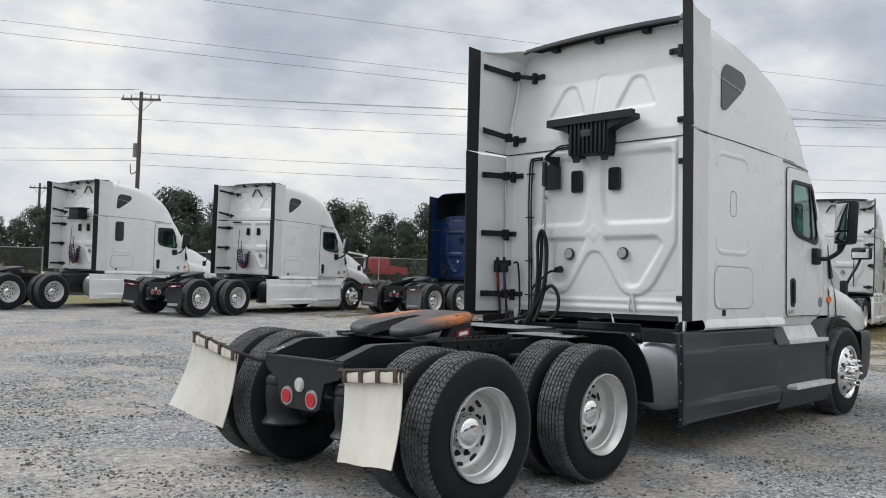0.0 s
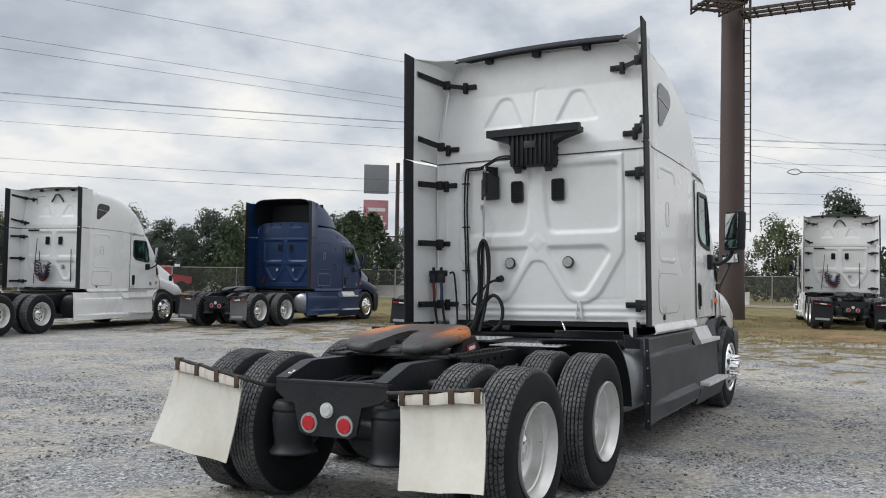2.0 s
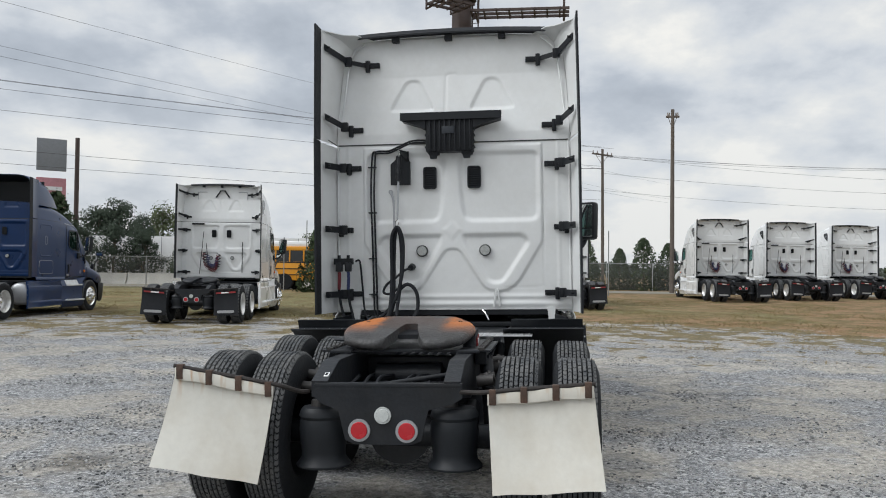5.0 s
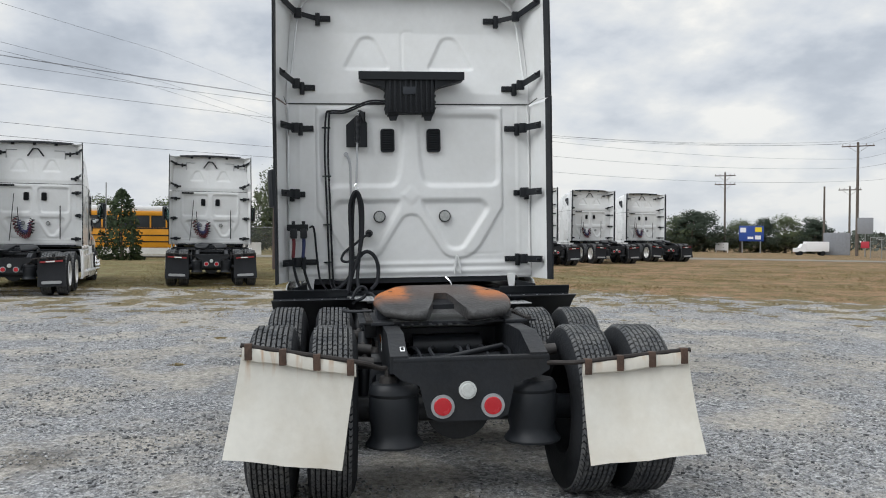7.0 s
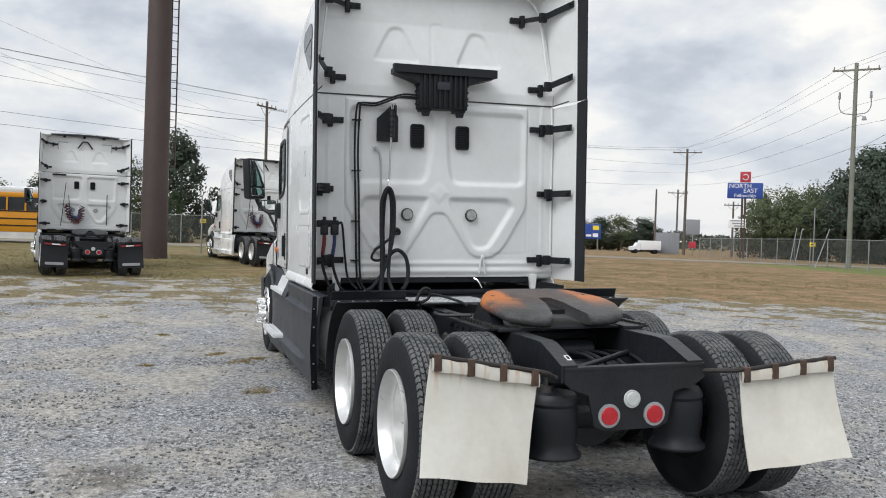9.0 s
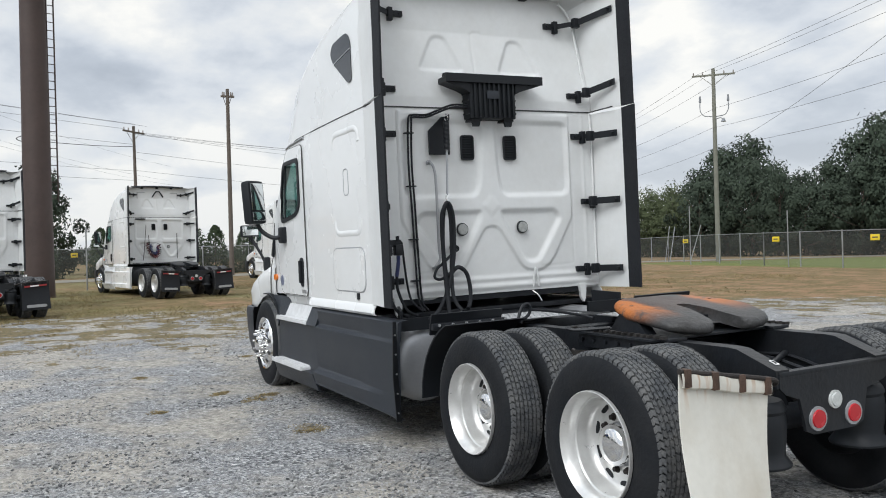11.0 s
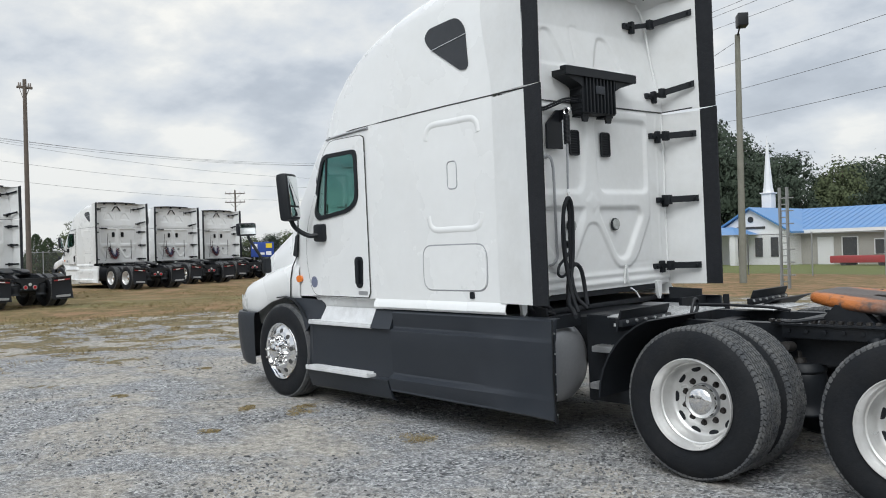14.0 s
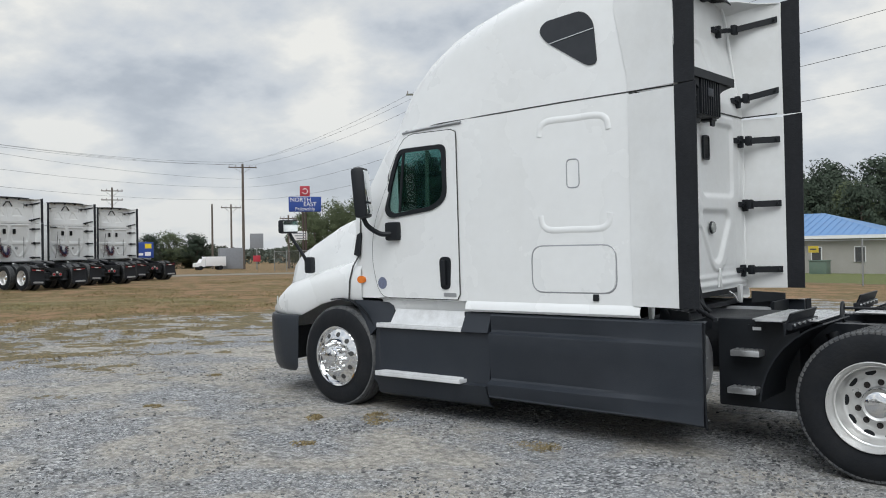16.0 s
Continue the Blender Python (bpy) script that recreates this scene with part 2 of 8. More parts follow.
M_PLATE = mat_plate()
M_GREASE = mat("greasy_steel", (0.06, 0.056, 0.054), 0.45, metal=0.5, vary=0.4, scale=6, dirt=(0.02, 0.02, 0.02), dirt_amt=0.8, dirt_scale=4)
M_RUSTROD = mat("rusted_rod", (0.016, 0.012, 0.0105), 0.7, vary=0.5, scale=12, bump=0.3)
M_RED = mat("red_lens", (0.42, 0.012, 0.02), 0.25, vary=0.1, scale=20, coat=0.3)
M_LENS = mat("clear_lens", (0.50, 0.52, 0.51), 0.2, vary=0.2, scale=30, coat=0.4)
M_AMBER = mat("amber_lens", (0.75, 0.20, 0.03), 0.25, vary=0.1, scale=20)
M_REDTAPE = mat("red_tape", (0.26, 0.022, 0.024), 0.4, vary=0.1)
M_GLASS = glass("tinted_glass", (0.56, 0.70, 0.68))
M_DARKGLASS = mat("dark_pane", (0.035, 0.038, 0.043), 0.15, vary=0.15, scale=2, spec=0.35)
M_MIRROR = mat("mirror", (0.8, 0.82, 0.82), 0.02, metal=1.0, vary=0.01)
M_GREYLINE = mat("panel_gap", (0.05, 0.05, 0.05), 0.8)
M_BADGE = mat("badge_blue", (0.16, 0.18, 0.26), 0.3, vary=0.3, scale=60)
M_HOSE_R = mat("red_hose", (0.16, 0.022, 0.03), 0.5)
M_HOSE_B = mat("blue_hose", (0.035, 0.045, 0.13), 0.5)
M_STEP = mat("step_plate", (0.72, 0.73, 0.74), 0.4, metal=0.15, vary=0.1, scale=10, dirt=(0.38, 0.37, 0.36), dirt_amt=0.4, dirt_scale=7)
M_LAMPGLASS = mat("lamp_glass", (0.33, 0.34, 0.33), 0.2, vary=0.25, scale=40, coat=0.4)
M_SEAT = mat("cab_lining", (0.16, 0.16, 0.16), 0.8)


# ---- mesh tools ----
def part(name, bm, material, parent, label="", m=None, smooth=35):
    """Links a bmesh as one mesh object under a thing or a part."""
    me = bpy.data.meshes.new(name)
    bmesh.ops.recalc_face_normals(bm, faces=bm.faces)
    bm.to_mesh(me)
    bm.free()
    me.materials.append(material)
    if smooth:
        me.shade_smooth()
        me.set_sharp_from_angle(angle=radians(smooth))
    ob = new(name, me)
    if parent is not None:
        ob.parent = parent
    if m is not None:
        ob.matrix_basis = m
    if label:
        ob["label"] = label
    return ob


def thing(name, m, label, category, group="", kind=""):
    ob = new(name)
    ob.empty_display_size = 0.1
    ob.matrix_basis = m
    return tagged(ob, label, category, group, kind)


def solo(name, bm, material, label, category, group="", kind="", m=None, smooth=35):
    return tagged(part(name, bm, material, None, "", m, smooth), label, category, group, kind)


def box(bm, x0, x1, y0, y1, z0, z1, bev=0.0, m=None):
    r = bmesh.ops.create_cube(bm, size=1.0)
    vs = r["verts"]
    for v in vs:
        v.co = Vector(((x0 + x1) / 2 + v.co.x * (x1 - x0), (y0 + y1) / 2 + v.co.y * (y1 - y0), (z0 + z1) / 2 + v.co.z * (z1 - z0)))
    if bev:
        es = {e for v in vs for e in v.link_edges}
        r = bmesh.ops.bevel(bm, geom=list(es), offset=bev, segments=2, affect="EDGES", profile=0.6)
        vs = r["verts"]
    if m is not None:
        bmesh.ops.transform(bm, matrix=m, verts=list({v for v in vs}))
    return bm


def cyl(bm, p0, p1, r0, r1=None, seg=16, caps=True):
    p0, p1 = Vector(p0), Vector(p1)
    r1 = r0 if r1 is None else r1
    d = p1 - p0
    q = d.to_track_quat("Z", "Y").to_matrix()
    rings = []
    for p, r in ((p0, r0), (p1, r1)):
        rings.append([bm.verts.new(p + q @ Vector((r * math.cos(2 * math.pi * k / seg), r * math.sin(2 * math.pi * k / seg), 0))) for k in range(seg)])
    for k in range(seg):
        bm.faces.new((rings[0][k], rings[0][(k + 1) % seg], rings[1][(k + 1) % seg], rings[1][k]))
    if caps:
        bm.faces.new(rings[0][::-1])
        bm.faces.new(rings[1])
    return bm


def smooth_path(pts, n=6):
    """A Catmull-Rom line through the points."""
    P = [Vector(p) for p in pts]
    if len(P) < 3:
        return P
    P = [2 * P[0] - P[1]] + P + [2 * P[-1] - P[-2]]
    out = []
    for i in range(1, len(P) - 2):
        a, b, c, d = P[i - 1 : i + 3]
        for k in range(n):
            t = k / n
            out.append(0.5 * (2 * b + (c - a) * t + (2 * a - 5 * b + 4 * c - d) * t * t + (3 * b - a - 3 * c + d) * t**3))
    out.append(P[-2])
    return out


def tube(bm, pts, r, seg=8, n=6, coil=None):
    P = smooth_path(pts, n) if n else [Vector(p) for p in pts]
    if coil:  # (radius, turns): winds the line into a spiral
        total, res = len(P) - 1, []
        steps = int(coil[1] * 10)
        for k in range(steps + 1):
            s = k / steps * total
            i = min(int(s), total - 1)
            p = P[i].lerp(P[i + 1], s - i)
            d = (P[i + 1] - P[i]).normalized()
            q = d.to_track_quat("Z", "Y").to_matrix()
            a = 2 * math.pi * coil[1] * k / steps
            res.append(p + q @ Vector((coil[0] * math.cos(a), coil[0] * math.sin(a), 0)))
        P = res
    rings = []
    for i, p in enumerate(P):
        d = (P[min(i + 1, len(P) - 1)] - P[max(i - 1, 0)]).normalized()
        q = d.to_track_quat("Z", "Y").to_matrix()
        rings.append([bm.verts.new(p + q @ Vector((r * math.cos(2 * math.pi * k / seg), r * math.sin(2 * math.pi * k / seg), 0))) for k in range(seg)])
    # keep neighbouring rings from twisting
    for i in range(1, len(rings)):
        a = rings[i - 1][0].co
        j = min(range(seg), key=lambda k: (rings[i][k].co - a).length)
        rings[i] = rings[i][j:] + rings[i][:j]
    for A, B in zip(rings, rings[1:]):
        for k in range(seg):
            bm.faces.new((A[k], A[(k + 1) % seg], B[(k + 1) % seg], B[k]))
    bm.faces.new(rings[0][::-1])
    bm.faces.new(rings[-1])
    return bm


def revolve(bm, prof, seg=40, origin=(0, 0, 0), close=False):
    """A profile of (along y, radius) turned round the y axis."""
    o = Vector(origin)
    rings = []
    for a, r in prof:
        rings.append([bm.verts.new(o + Vector((r * math.cos(2 * math.pi * k / seg), a, r * math.sin(2 * math.pi * k / seg)))) for k in range(seg)] if r > 1e-5 else [bm.verts.new(o + Vector((0, a, 0)))])
    if close:
        rings.append(rings[0])
    for A, B in zip(rings, rings[1:]):
        for k in range(seg):
            if len(A) == 1:
                bm.faces.new((A[0], B[k], B[(k + 1) % seg]))
            elif len(B) == 1:
                bm.faces.new((A[k], A[(k + 1) % seg], B[0]))
            else:
                bm.faces.new((A[k], A[(k + 1) % seg], B[(k + 1) % seg], B[k]))
    return bm


def prism(bm, pts, off):
    """A flat outline of 3D points, thickened along the vector off."""
    off = Vector(off)
    A = [bm.verts.new(Vector(p)) for p in pts]
    B = [bm.verts.new(Vector(p) + off) for p in pts]
    bm.faces.new(A)
    bm.faces.new(B[::-1])
    n = len(A)
    for k in range(n):
        bm.faces.new((A[k], B[k], B[(k + 1) % n], A[(k + 1) % n]))
    return bm


def sheet(bm, rows, thick=None):
    """A grid of points as a surface; thick: a vector that gives it depth."""
    g = [[bm.verts.new(Vector(p)) for p in row] for row in rows]
    for a, b in zip(g, g[1:]):
        for k in range(len(a) - 1):
            bm.faces.new((a[k], a[k + 1], b[k + 1], b[k]))
    if thick is not None:
        t = Vector(thick)
        h = [[bm.verts.new(v.co + t) for v in row] for row in g]
        for a, b in zip(h, h[1:]):
            for k in range(len(a) - 1):
                bm.faces.new((a[k], b[k], b[k + 1], a[k + 1]))
        R, C = len(g), len(g[0])
        for k in range(C - 1):
            bm.faces.new((g[0][k], h[0][k], h[0][k + 1], g[0][k + 1]))
            bm.faces.new((g[-1][k], g[-1][k + 1], h[-1][k + 1], h[-1][k]))
        for k in range(R - 1):
            bm.faces.new((g[k][0], g[k + 1][0], h[k + 1][0], h[k][0]))
            bm.faces.new((g[k][-1], h[k][-1], h[k + 1][-1], g[k + 1][-1]))
    return bm


def rounded(corners, r, n=5):
    """A closed 2D outline with rounded corners."""
    out, N = [], len(corners)
    rs = r if isinstance(r, (list, tuple)) else [r] * N
    for i in range(N):
        p, a, b = Vector(corners[i]), Vector(corners[i - 1]), Vector(corners[(i + 1) % N])
        da, db = (a - p), (b - p)
        q = min(rs[i], da.length * 0.48, db.length * 0.48)
        s, e = p + da.normalized() * q, p + db.normalized() * q
        for k in range(n + 1):
            t = k / n
            out.append((1 - t) ** 2 * s + 2 * t * (1 - t) * p + t * t * e)
    return out


def ridge(bm, pts, nrm, w, h, closed=True, prof=((-1, -0.05), (-0.62, 0.7), (-0.2, 1), (0.2, 1), (0.62, 0.7), (1, -0.05))):
    """A low moulded ridge (h > 0) along a line on a surface whose normal is nrm."""
    nrm, P = Vector(nrm).normalized(), [Vector(p) for p in pts]
    N, rings = len(P), []
    for i, p in enumerate(P):
        a, b = (P[i - 1], P[(i + 1) % N]) if closed else (P[max(i - 1, 0)], P[min(i + 1, N - 1)])
        side = nrm.cross((b - a).normalized()).normalized()
        rings.append([bm.verts.new(p + side * (u * w / 2) + nrm * (v * h)) for u, v in prof])
    for i in range(N if closed else N - 1):
        A, B = rings[i], rings[(i + 1) % N]
        for k in range(len(prof) - 1):
            bm.faces.new((A[k], A[k + 1], B[k + 1], B[k]))
    if not closed:
        bm.faces.new(rings[0])
        bm.faces.new(rings[-1][::-1])
    return bm


def band(bm, outer, inner, depth):
    """A frame between two outlines with the same number of points, thickened along depth."""
    depth, N = Vector(depth), len(outer)
    A = [bm.verts.new(Vector(p)) for p in outer]
    B = [bm.verts.new(Vector(p)) for p in inner]
    C = [bm.verts.new(v.co + depth) for v in A]
    D = [bm.verts.new(v.co + depth) for v in B]
    for k in range(N):
        j = (k + 1) % N
        bm.faces.new((A[k], A[j], B[j], B[k]))
        bm.faces.new((C[k], D[k], D[j], C[j]))
        bm.faces.new((A[k], C[k], C[j], A[j]))
        bm.faces.new((B[k], B[j], D[j], D[k]))
    return bm


def resample(pts, n):
    """n points at even steps along a closed outline."""
    P = [Vector(p) for p in pts]
    P.append(P[0])
    L = [0.0]
    for a, b in zip(P, P[1:]):
        L.append(L[-1] + (b - a).length)
    out, i = [], 0
    for k in range(n):
        s = L[-1] * k / n
        while L[i + 1] < s:
            i += 1
        out.append(P[i].lerp(P[i + 1], (s - L[i]) / max(1e-9, L[i + 1] - L[i])))
    return out


def text_mesh(word, size, material, m, parent=None, name="lettering", depth=0.01):
    cu = bpy.data.curves.new(name, "FONT")
    cu.body, cu.size, cu.extrude, cu.align_x, cu.align_y = word, size, depth, "CENTER", "CENTER"
    tmp = bpy.data.objects.new(name, cu)
    scene.collection.objects.link(tmp)
    bpy.context.view_layer.update()
    me = bpy.data.meshes.new_from_object(tmp.evaluated_get(bpy.context.evaluated_depsgraph_get()))
    bpy.data.objects.remove(tmp)
    me.materials.clear()
    me.materials.append(material)
    ob = new(name, me)
    ob.parent = parent
    ob.matrix_basis = m
    return ob


def B():
    return bmesh.new()


# ---- the tractor trucks: x ahead, y to the left, the forward drive axle over the origin ----
REAR_AXLE, STEER_X, BACK_X = -1.32, 5.0, 1.65
HIGH = [(1.66, 1.10, 3.86, 0.20), (1.95, 1.105, 3.855, 0.20), (2.45, 1.105, 3.81, 0.21), (2.87, 1.10, 3.745, 0.23), (3.28, 1.095, 3.64, 0.25), (3.55, 1.09, 3.54, 0.27), (3.80, 1.08, 3.41, 0.29), (4.02, 1.065, 3.22, 0.29), (4.16, 1.05, 3.01, 0.26), (4.24, 1.04, 2.84, 0.20), (4.34, 1.04, 2.66, 0.11), (4.78, 1.05, 1.98, 0.06)]
MID = [(1.66, 1.07, 3.26, 0.26), (1.95, 1.07, 3.28, 0.28), (2.45, 1.06, 3.26, 0.30), (2.87, 1.06, 3.22, 0.30), (3.28, 1.05, 3.14, 0.3), (3.55, 1.05, 3.07, 0.28), (3.80, 1.04, 2.98, 0.26), (4.02, 1.03, 2.88, 0.22), (4.16, 1.02, 2.80, 0.18), (4.24, 1.02, 2.73, 0.13), (4.34, 1.02, 2.64, 0.10), (4.78, 1.04, 1.98, 0.06)]
FLOOR_Z = 1.13


def low_width(x):
    return 1.15 if x < 3.4 else 1.15 - 0.05 * (x - 3.4) / 1.38


def lean_in(z):
    """How far the upper rear wall leans forward at a height."""
    return min(0.125, max(0.0, (z - 2.88) * 0.21))


def side_y(x, z, st=HIGH):
    """Half the cab's width at a place on its flank."""
    x = min(max(x, st[0][0]), st[-1][0])
    for a, b in zip(st, st[1:]):
        if a[0] <= x <= b[0]:
            t = (x - a[0]) / (b[0] - a[0])
            wt, zt, r = (a[k] + (b[k] - a[k]) * t for k in (1, 2, 3))
            break
    w, zs = low_width(x), zt - r
    if z < 2.5 or zs < 2.6:
        return w if z < 1.9 else w + (min(w, wt + 0.02) - w) * min(1, max(0, (z - 1.9) / max(0.05, zs - 1.9))) * (1 if zs < 2.6 else 0)
    t = min(1, (z - 2.5) / max(0.05, zs - 2.5))
    return w + (wt - w) * t * t


def shell(st):
    """The cab's skin: rings across, lofted along, open at the door windows and the windscreen."""
    bm, rings = B(), []
    xs = []
    for x, wt, zt, r in st:
        zs = zt - r
        zl = [FLOOR_Z, 1.5, min(1.93, zs - 0.02), min(2.25, zs - 0.015), min(2.56, zs - 0.01)]
        half = [(side_y(x, z, st), z) for z in zl]
        half += [(side_y(x, zs * f + zl[-1] * (1 - f), st), zs * f + zl[-1] * (1 - f)) for f in (0.33, 0.67, 1.0)]
        w = half[-1][0]
        half += [(w - r * (1 - math.cos(a)), zs + r * math.sin(a)) for a in (radians(15 * k) for k in range(1, 7))]
        half += [(max(0.05, w - r) * f, zt + 0.03 * (1 - f * f)) for f in (0.6, 0.3)]
        pts = half + [(0, zt + 0.03)] + [(-y, z) for y, z in half[::-1]]
        first = x == st[0][0]
        rings.append([bm.verts.new((x + (0.036 + (lean_in(z) if st is HIGH else 0.0) if first else 0.0), y, z)) for y, z in pts])
        xs.append(x)
    n = len(rings[0])
    for i, (a, b) in enumerate(zip(rings, rings[1:])):
        for k in range(n - 1):
            side = k if k < n // 2 else n - 2 - k
            window = 3.5 <= xs[i] and xs[i + 1] <= 4.2 and side in (2, 3)
            screen = xs[i] > 4.3 and side >= 13
            if not window and not screen:
                bm.faces.new((a[k], a[k + 1], b[k + 1], b[k]))
        bm.faces.new((a[0], b[0], b[-1], a[-1]))
    for k in range(n // 2):
        a = rings[0]
        bm.faces.new((a[k], a[k + 1], a[n - 2 - k], a[n - 1 - k]) if k + 1 != n - 2 - k else (a[k], a[k + 1], a[n - 1 - k]))
    bm.faces.new(rings[-1][::-1])
    return bm


def shifted(tr, before, dx):
    """Moves the direct parts that were added since, along x."""
    for ob in tr.children:
        if ob not in before:
            ob.matrix_basis = Matrix.Translation((dx, 0, 0)) @ ob.matrix_basis


def on_side(pts, s, off=0.0, st=HIGH):
    return [Vector((p[0], s * (side_y(p[0], p[1], st) + off), p[1])) for p in pts]


def on_back(pts, off=0.0):
    return [Vector((1.60 - off, p[0], p[1])) for p in pts]


def tyre_mesh(rim_r, w, R=0.505, blocks=44, ribs=4, seed=0, fill=0.80, depth=0.022):
    """Carcass and tread of one tyre, turned round y; its outer face looks along +y, at y = 0."""
    carcass = B()
    revolve(carcass, [(-0.03, rim_r - 0.015), (-0.012, rim_r + 0.02), (0.0, rim_r + 0.07), (-0.004, R - 0.075), (-0.018, R - 0.035), (-0.034, R - 0.020), (-0.05, R - 0.019), (-w + 0.05, R - 0.019), (-w + 0.034, R - 0.020), (-w + 0.018, R - 0.035), (-w, R - 0.1), (-w, rim_r + 0.06), (-w + 0.03, rim_r - 0.015)], 56, close=True)
    tread = B()
    rnd = random.Random(seed)
    span = w - 0.05
    for rib in range(ribs):
        shoulder = rib in (0, ribs - 1)
        y0 = -0.025 - span * rib / ribs
        y1 = -0.025 - span * (rib + 1) / ribs + 0.006
        for k in range(blocks):
            a0 = 2 * math.pi * (k + 0.5 * (rib % 2)) / blocks
            a1 = a0 + 2 * math.pi / blocks * (fill - 0.06 if shoulder else fill)
            sk = (0.018 + 0.008 * rnd.random()) * (1 if rib % 2 else -1)
            top = R + rnd.uniform(-0.002, 0.002)
            q = []
            for r, inset in ((R - depth, 0.0), (top, 0.002)):
                for y, a in ((y0 - inset, a0), (y0 - inset, a1), ((y0 + y1) / 2, a1 + sk), (y1 + inset, a1), (y1 + inset, a0), ((y0 + y1) / 2, a0 + sk)):
                    rr = r - (0.014 if (rib == 0 and y > y0 - 0.02) or (rib == ribs - 1 and y < y1 + 0.02) else 0)
                    q.append(tread.verts.new((rr * math.cos(a), y, rr * math.sin(a))))
            tread.faces.new(q[6:])
            for j in range(6):
                tread.faces.new((q[j], q[(j + 1) % 6], q[6 + (j + 1) % 6], q[6 + j]))
    return carcass, tread


def oval(bm, c, ux, uz, a, b, depth, seg=12):
    c, ux, uz = Vector(c), Vector(ux), Vector(uz)
    prism(bm, [c + ux * (a * math.cos(2 * math.pi * k / seg)) + uz * (b * math.sin(2 * math.pi * k / seg)) for k in range(seg)], depth)


def drive_wheel(parent, m, fine):
    """The outer wheel of a pair; the outer face looks along +y at y = 0."""
    car, tr = tyre_mesh(0.291, 0.28, R=0.50, blocks=80 if fine else 36, ribs=8 if fine else 4, seed=3)
    w = part("tyre", car, M_TYRE, parent, "black rubber truck tyre", m)
    part("tread", tr, M_TREAD, w, "dusty blocked tread")
    rim = B()
    revolve(rim, [(-0.014, 0.297), (0.004, 0.295), (0.006, 0.291), (-0.004, 0.285), (-0.022, 0.278), (-0.03, 0.270), (-0.075, 0.262), (-0.082, 0.254), (-0.14, 0.249), (-0.172, 0.238), (-0.186, 0.220), (-0.190, 0.200), (-0.182, 0.170), (-0.178, 0.09), (-0.19, 0.085)], 56)
    r = part("rim", rim, M_RIM, w, "deep white-painted steel rim")
    for k in range(10):
        a = 2 * math.pi * (k + 0.5) / 10
        ur, ut = Vector((math.cos(a), 0, math.sin(a))), Vector((-math.sin(a), 0, math.cos(a)))
        hole = B()
        oval(hole, ur * 0.212 + Vector((0, -0.191, 0)), ut, ur, 0.036, 0.019, (0, 0.006, 0), 16)
        part("hand_hole", hole, M_BLACK, w)
        a = 2 * math.pi * k / 10
        nut = B()
        p = Vector((0.143 * math.cos(a), -0.182, 0.143 * math.sin(a)))
        cyl(nut, p, p + Vector((0, 0.008, 0)), 0.022, 0.020, 10)
        cyl(nut, p + Vector((0, 0.008, 0)), p + Vector((0, 0.026, 0)), 0.015, 0.014, 6)
        part("wheel_nut", nut, M_RUSTROD, w)
    hub = B()
    revolve(hub, [(-0.185, 0.118), (-0.165, 0.115), (-0.150, 0.112), (-0.145, 0.098)], 32)
    part("hub", hub, M_TANK, w)
    cap = B()
    revolve(cap, [(-0.148, 0.110), (-0.132, 0.109), (-0.114, 0.102), (-0.098, 0.080), (-0.089, 0.042), (-0.087, 0.0)], 32)
    part("hub_cap", cap, M_CHROME, w, "domed chrome hub cap")
    return w


def steer_wheel(parent, m):
    car, tr = tyre_mesh(0.295, 0.285, R=0.508, blocks=72, ribs=5, seed=5, fill=0.97, depth=0.018)
    w = part("tyre", car, M_TYRE, parent, "black rubber steer tyre", m)
    part("tread", tr, M_TREAD, w)
    rim = B()
    revolve(rim, [(-0.012, 0.308), (0.004, 0.302), (0.0, 0.287), (-0.02, 0.275), (-0.012, 0.255), (0.006, 0.23), (0.022, 0.19), (0.026, 0.16), (0.02, 0.10), (0.03, 0.095)], 56)
    part("rim", rim, M_CHROME, w, "polished alloy rim")
    for k in range(10):
        a = 2 * math.pi * (k + 0.5) / 10
        ut = Vector((-math.sin(a), 0, math.cos(a)))
        c = Vector((0.222 * math.cos(a), 0.004, 0.222 * math.sin(a)))
        hole = B()
        oval(hole, c, ut, Vector((math.cos(a), -0.4, math.sin(a))).normalized(), 0.025, 0.025, (0, 0.008, 0), 14)
        part("hand_hole", hole, M_GREYLINE, w)
        a = 2 * math.pi * k / 10
        nut = B()
        p = Vector((0.143 * math.cos(a), 0.022, 0.143 * math.sin(a)))
        cyl(nut, p, p + Vector((0, 0.035, 0)), 0.021, 0.019, 10)
        cyl(nut, p + Vector((0, 0.035, 0)), p + Vector((0, 0.085, 0)), 0.017, 0.011, 10)
        part("nut_cover", nut, M_CHROME, w)
    cap = B()
    revolve(cap, [(0.02, 0.105), (0.06, 0.10), (0.07, 0.085), (0.095, 0.08), (0.105, 0.06), (0.108, 0.0)], 24)
    part("hub_cap", cap, M_CHROME, w)
    return w


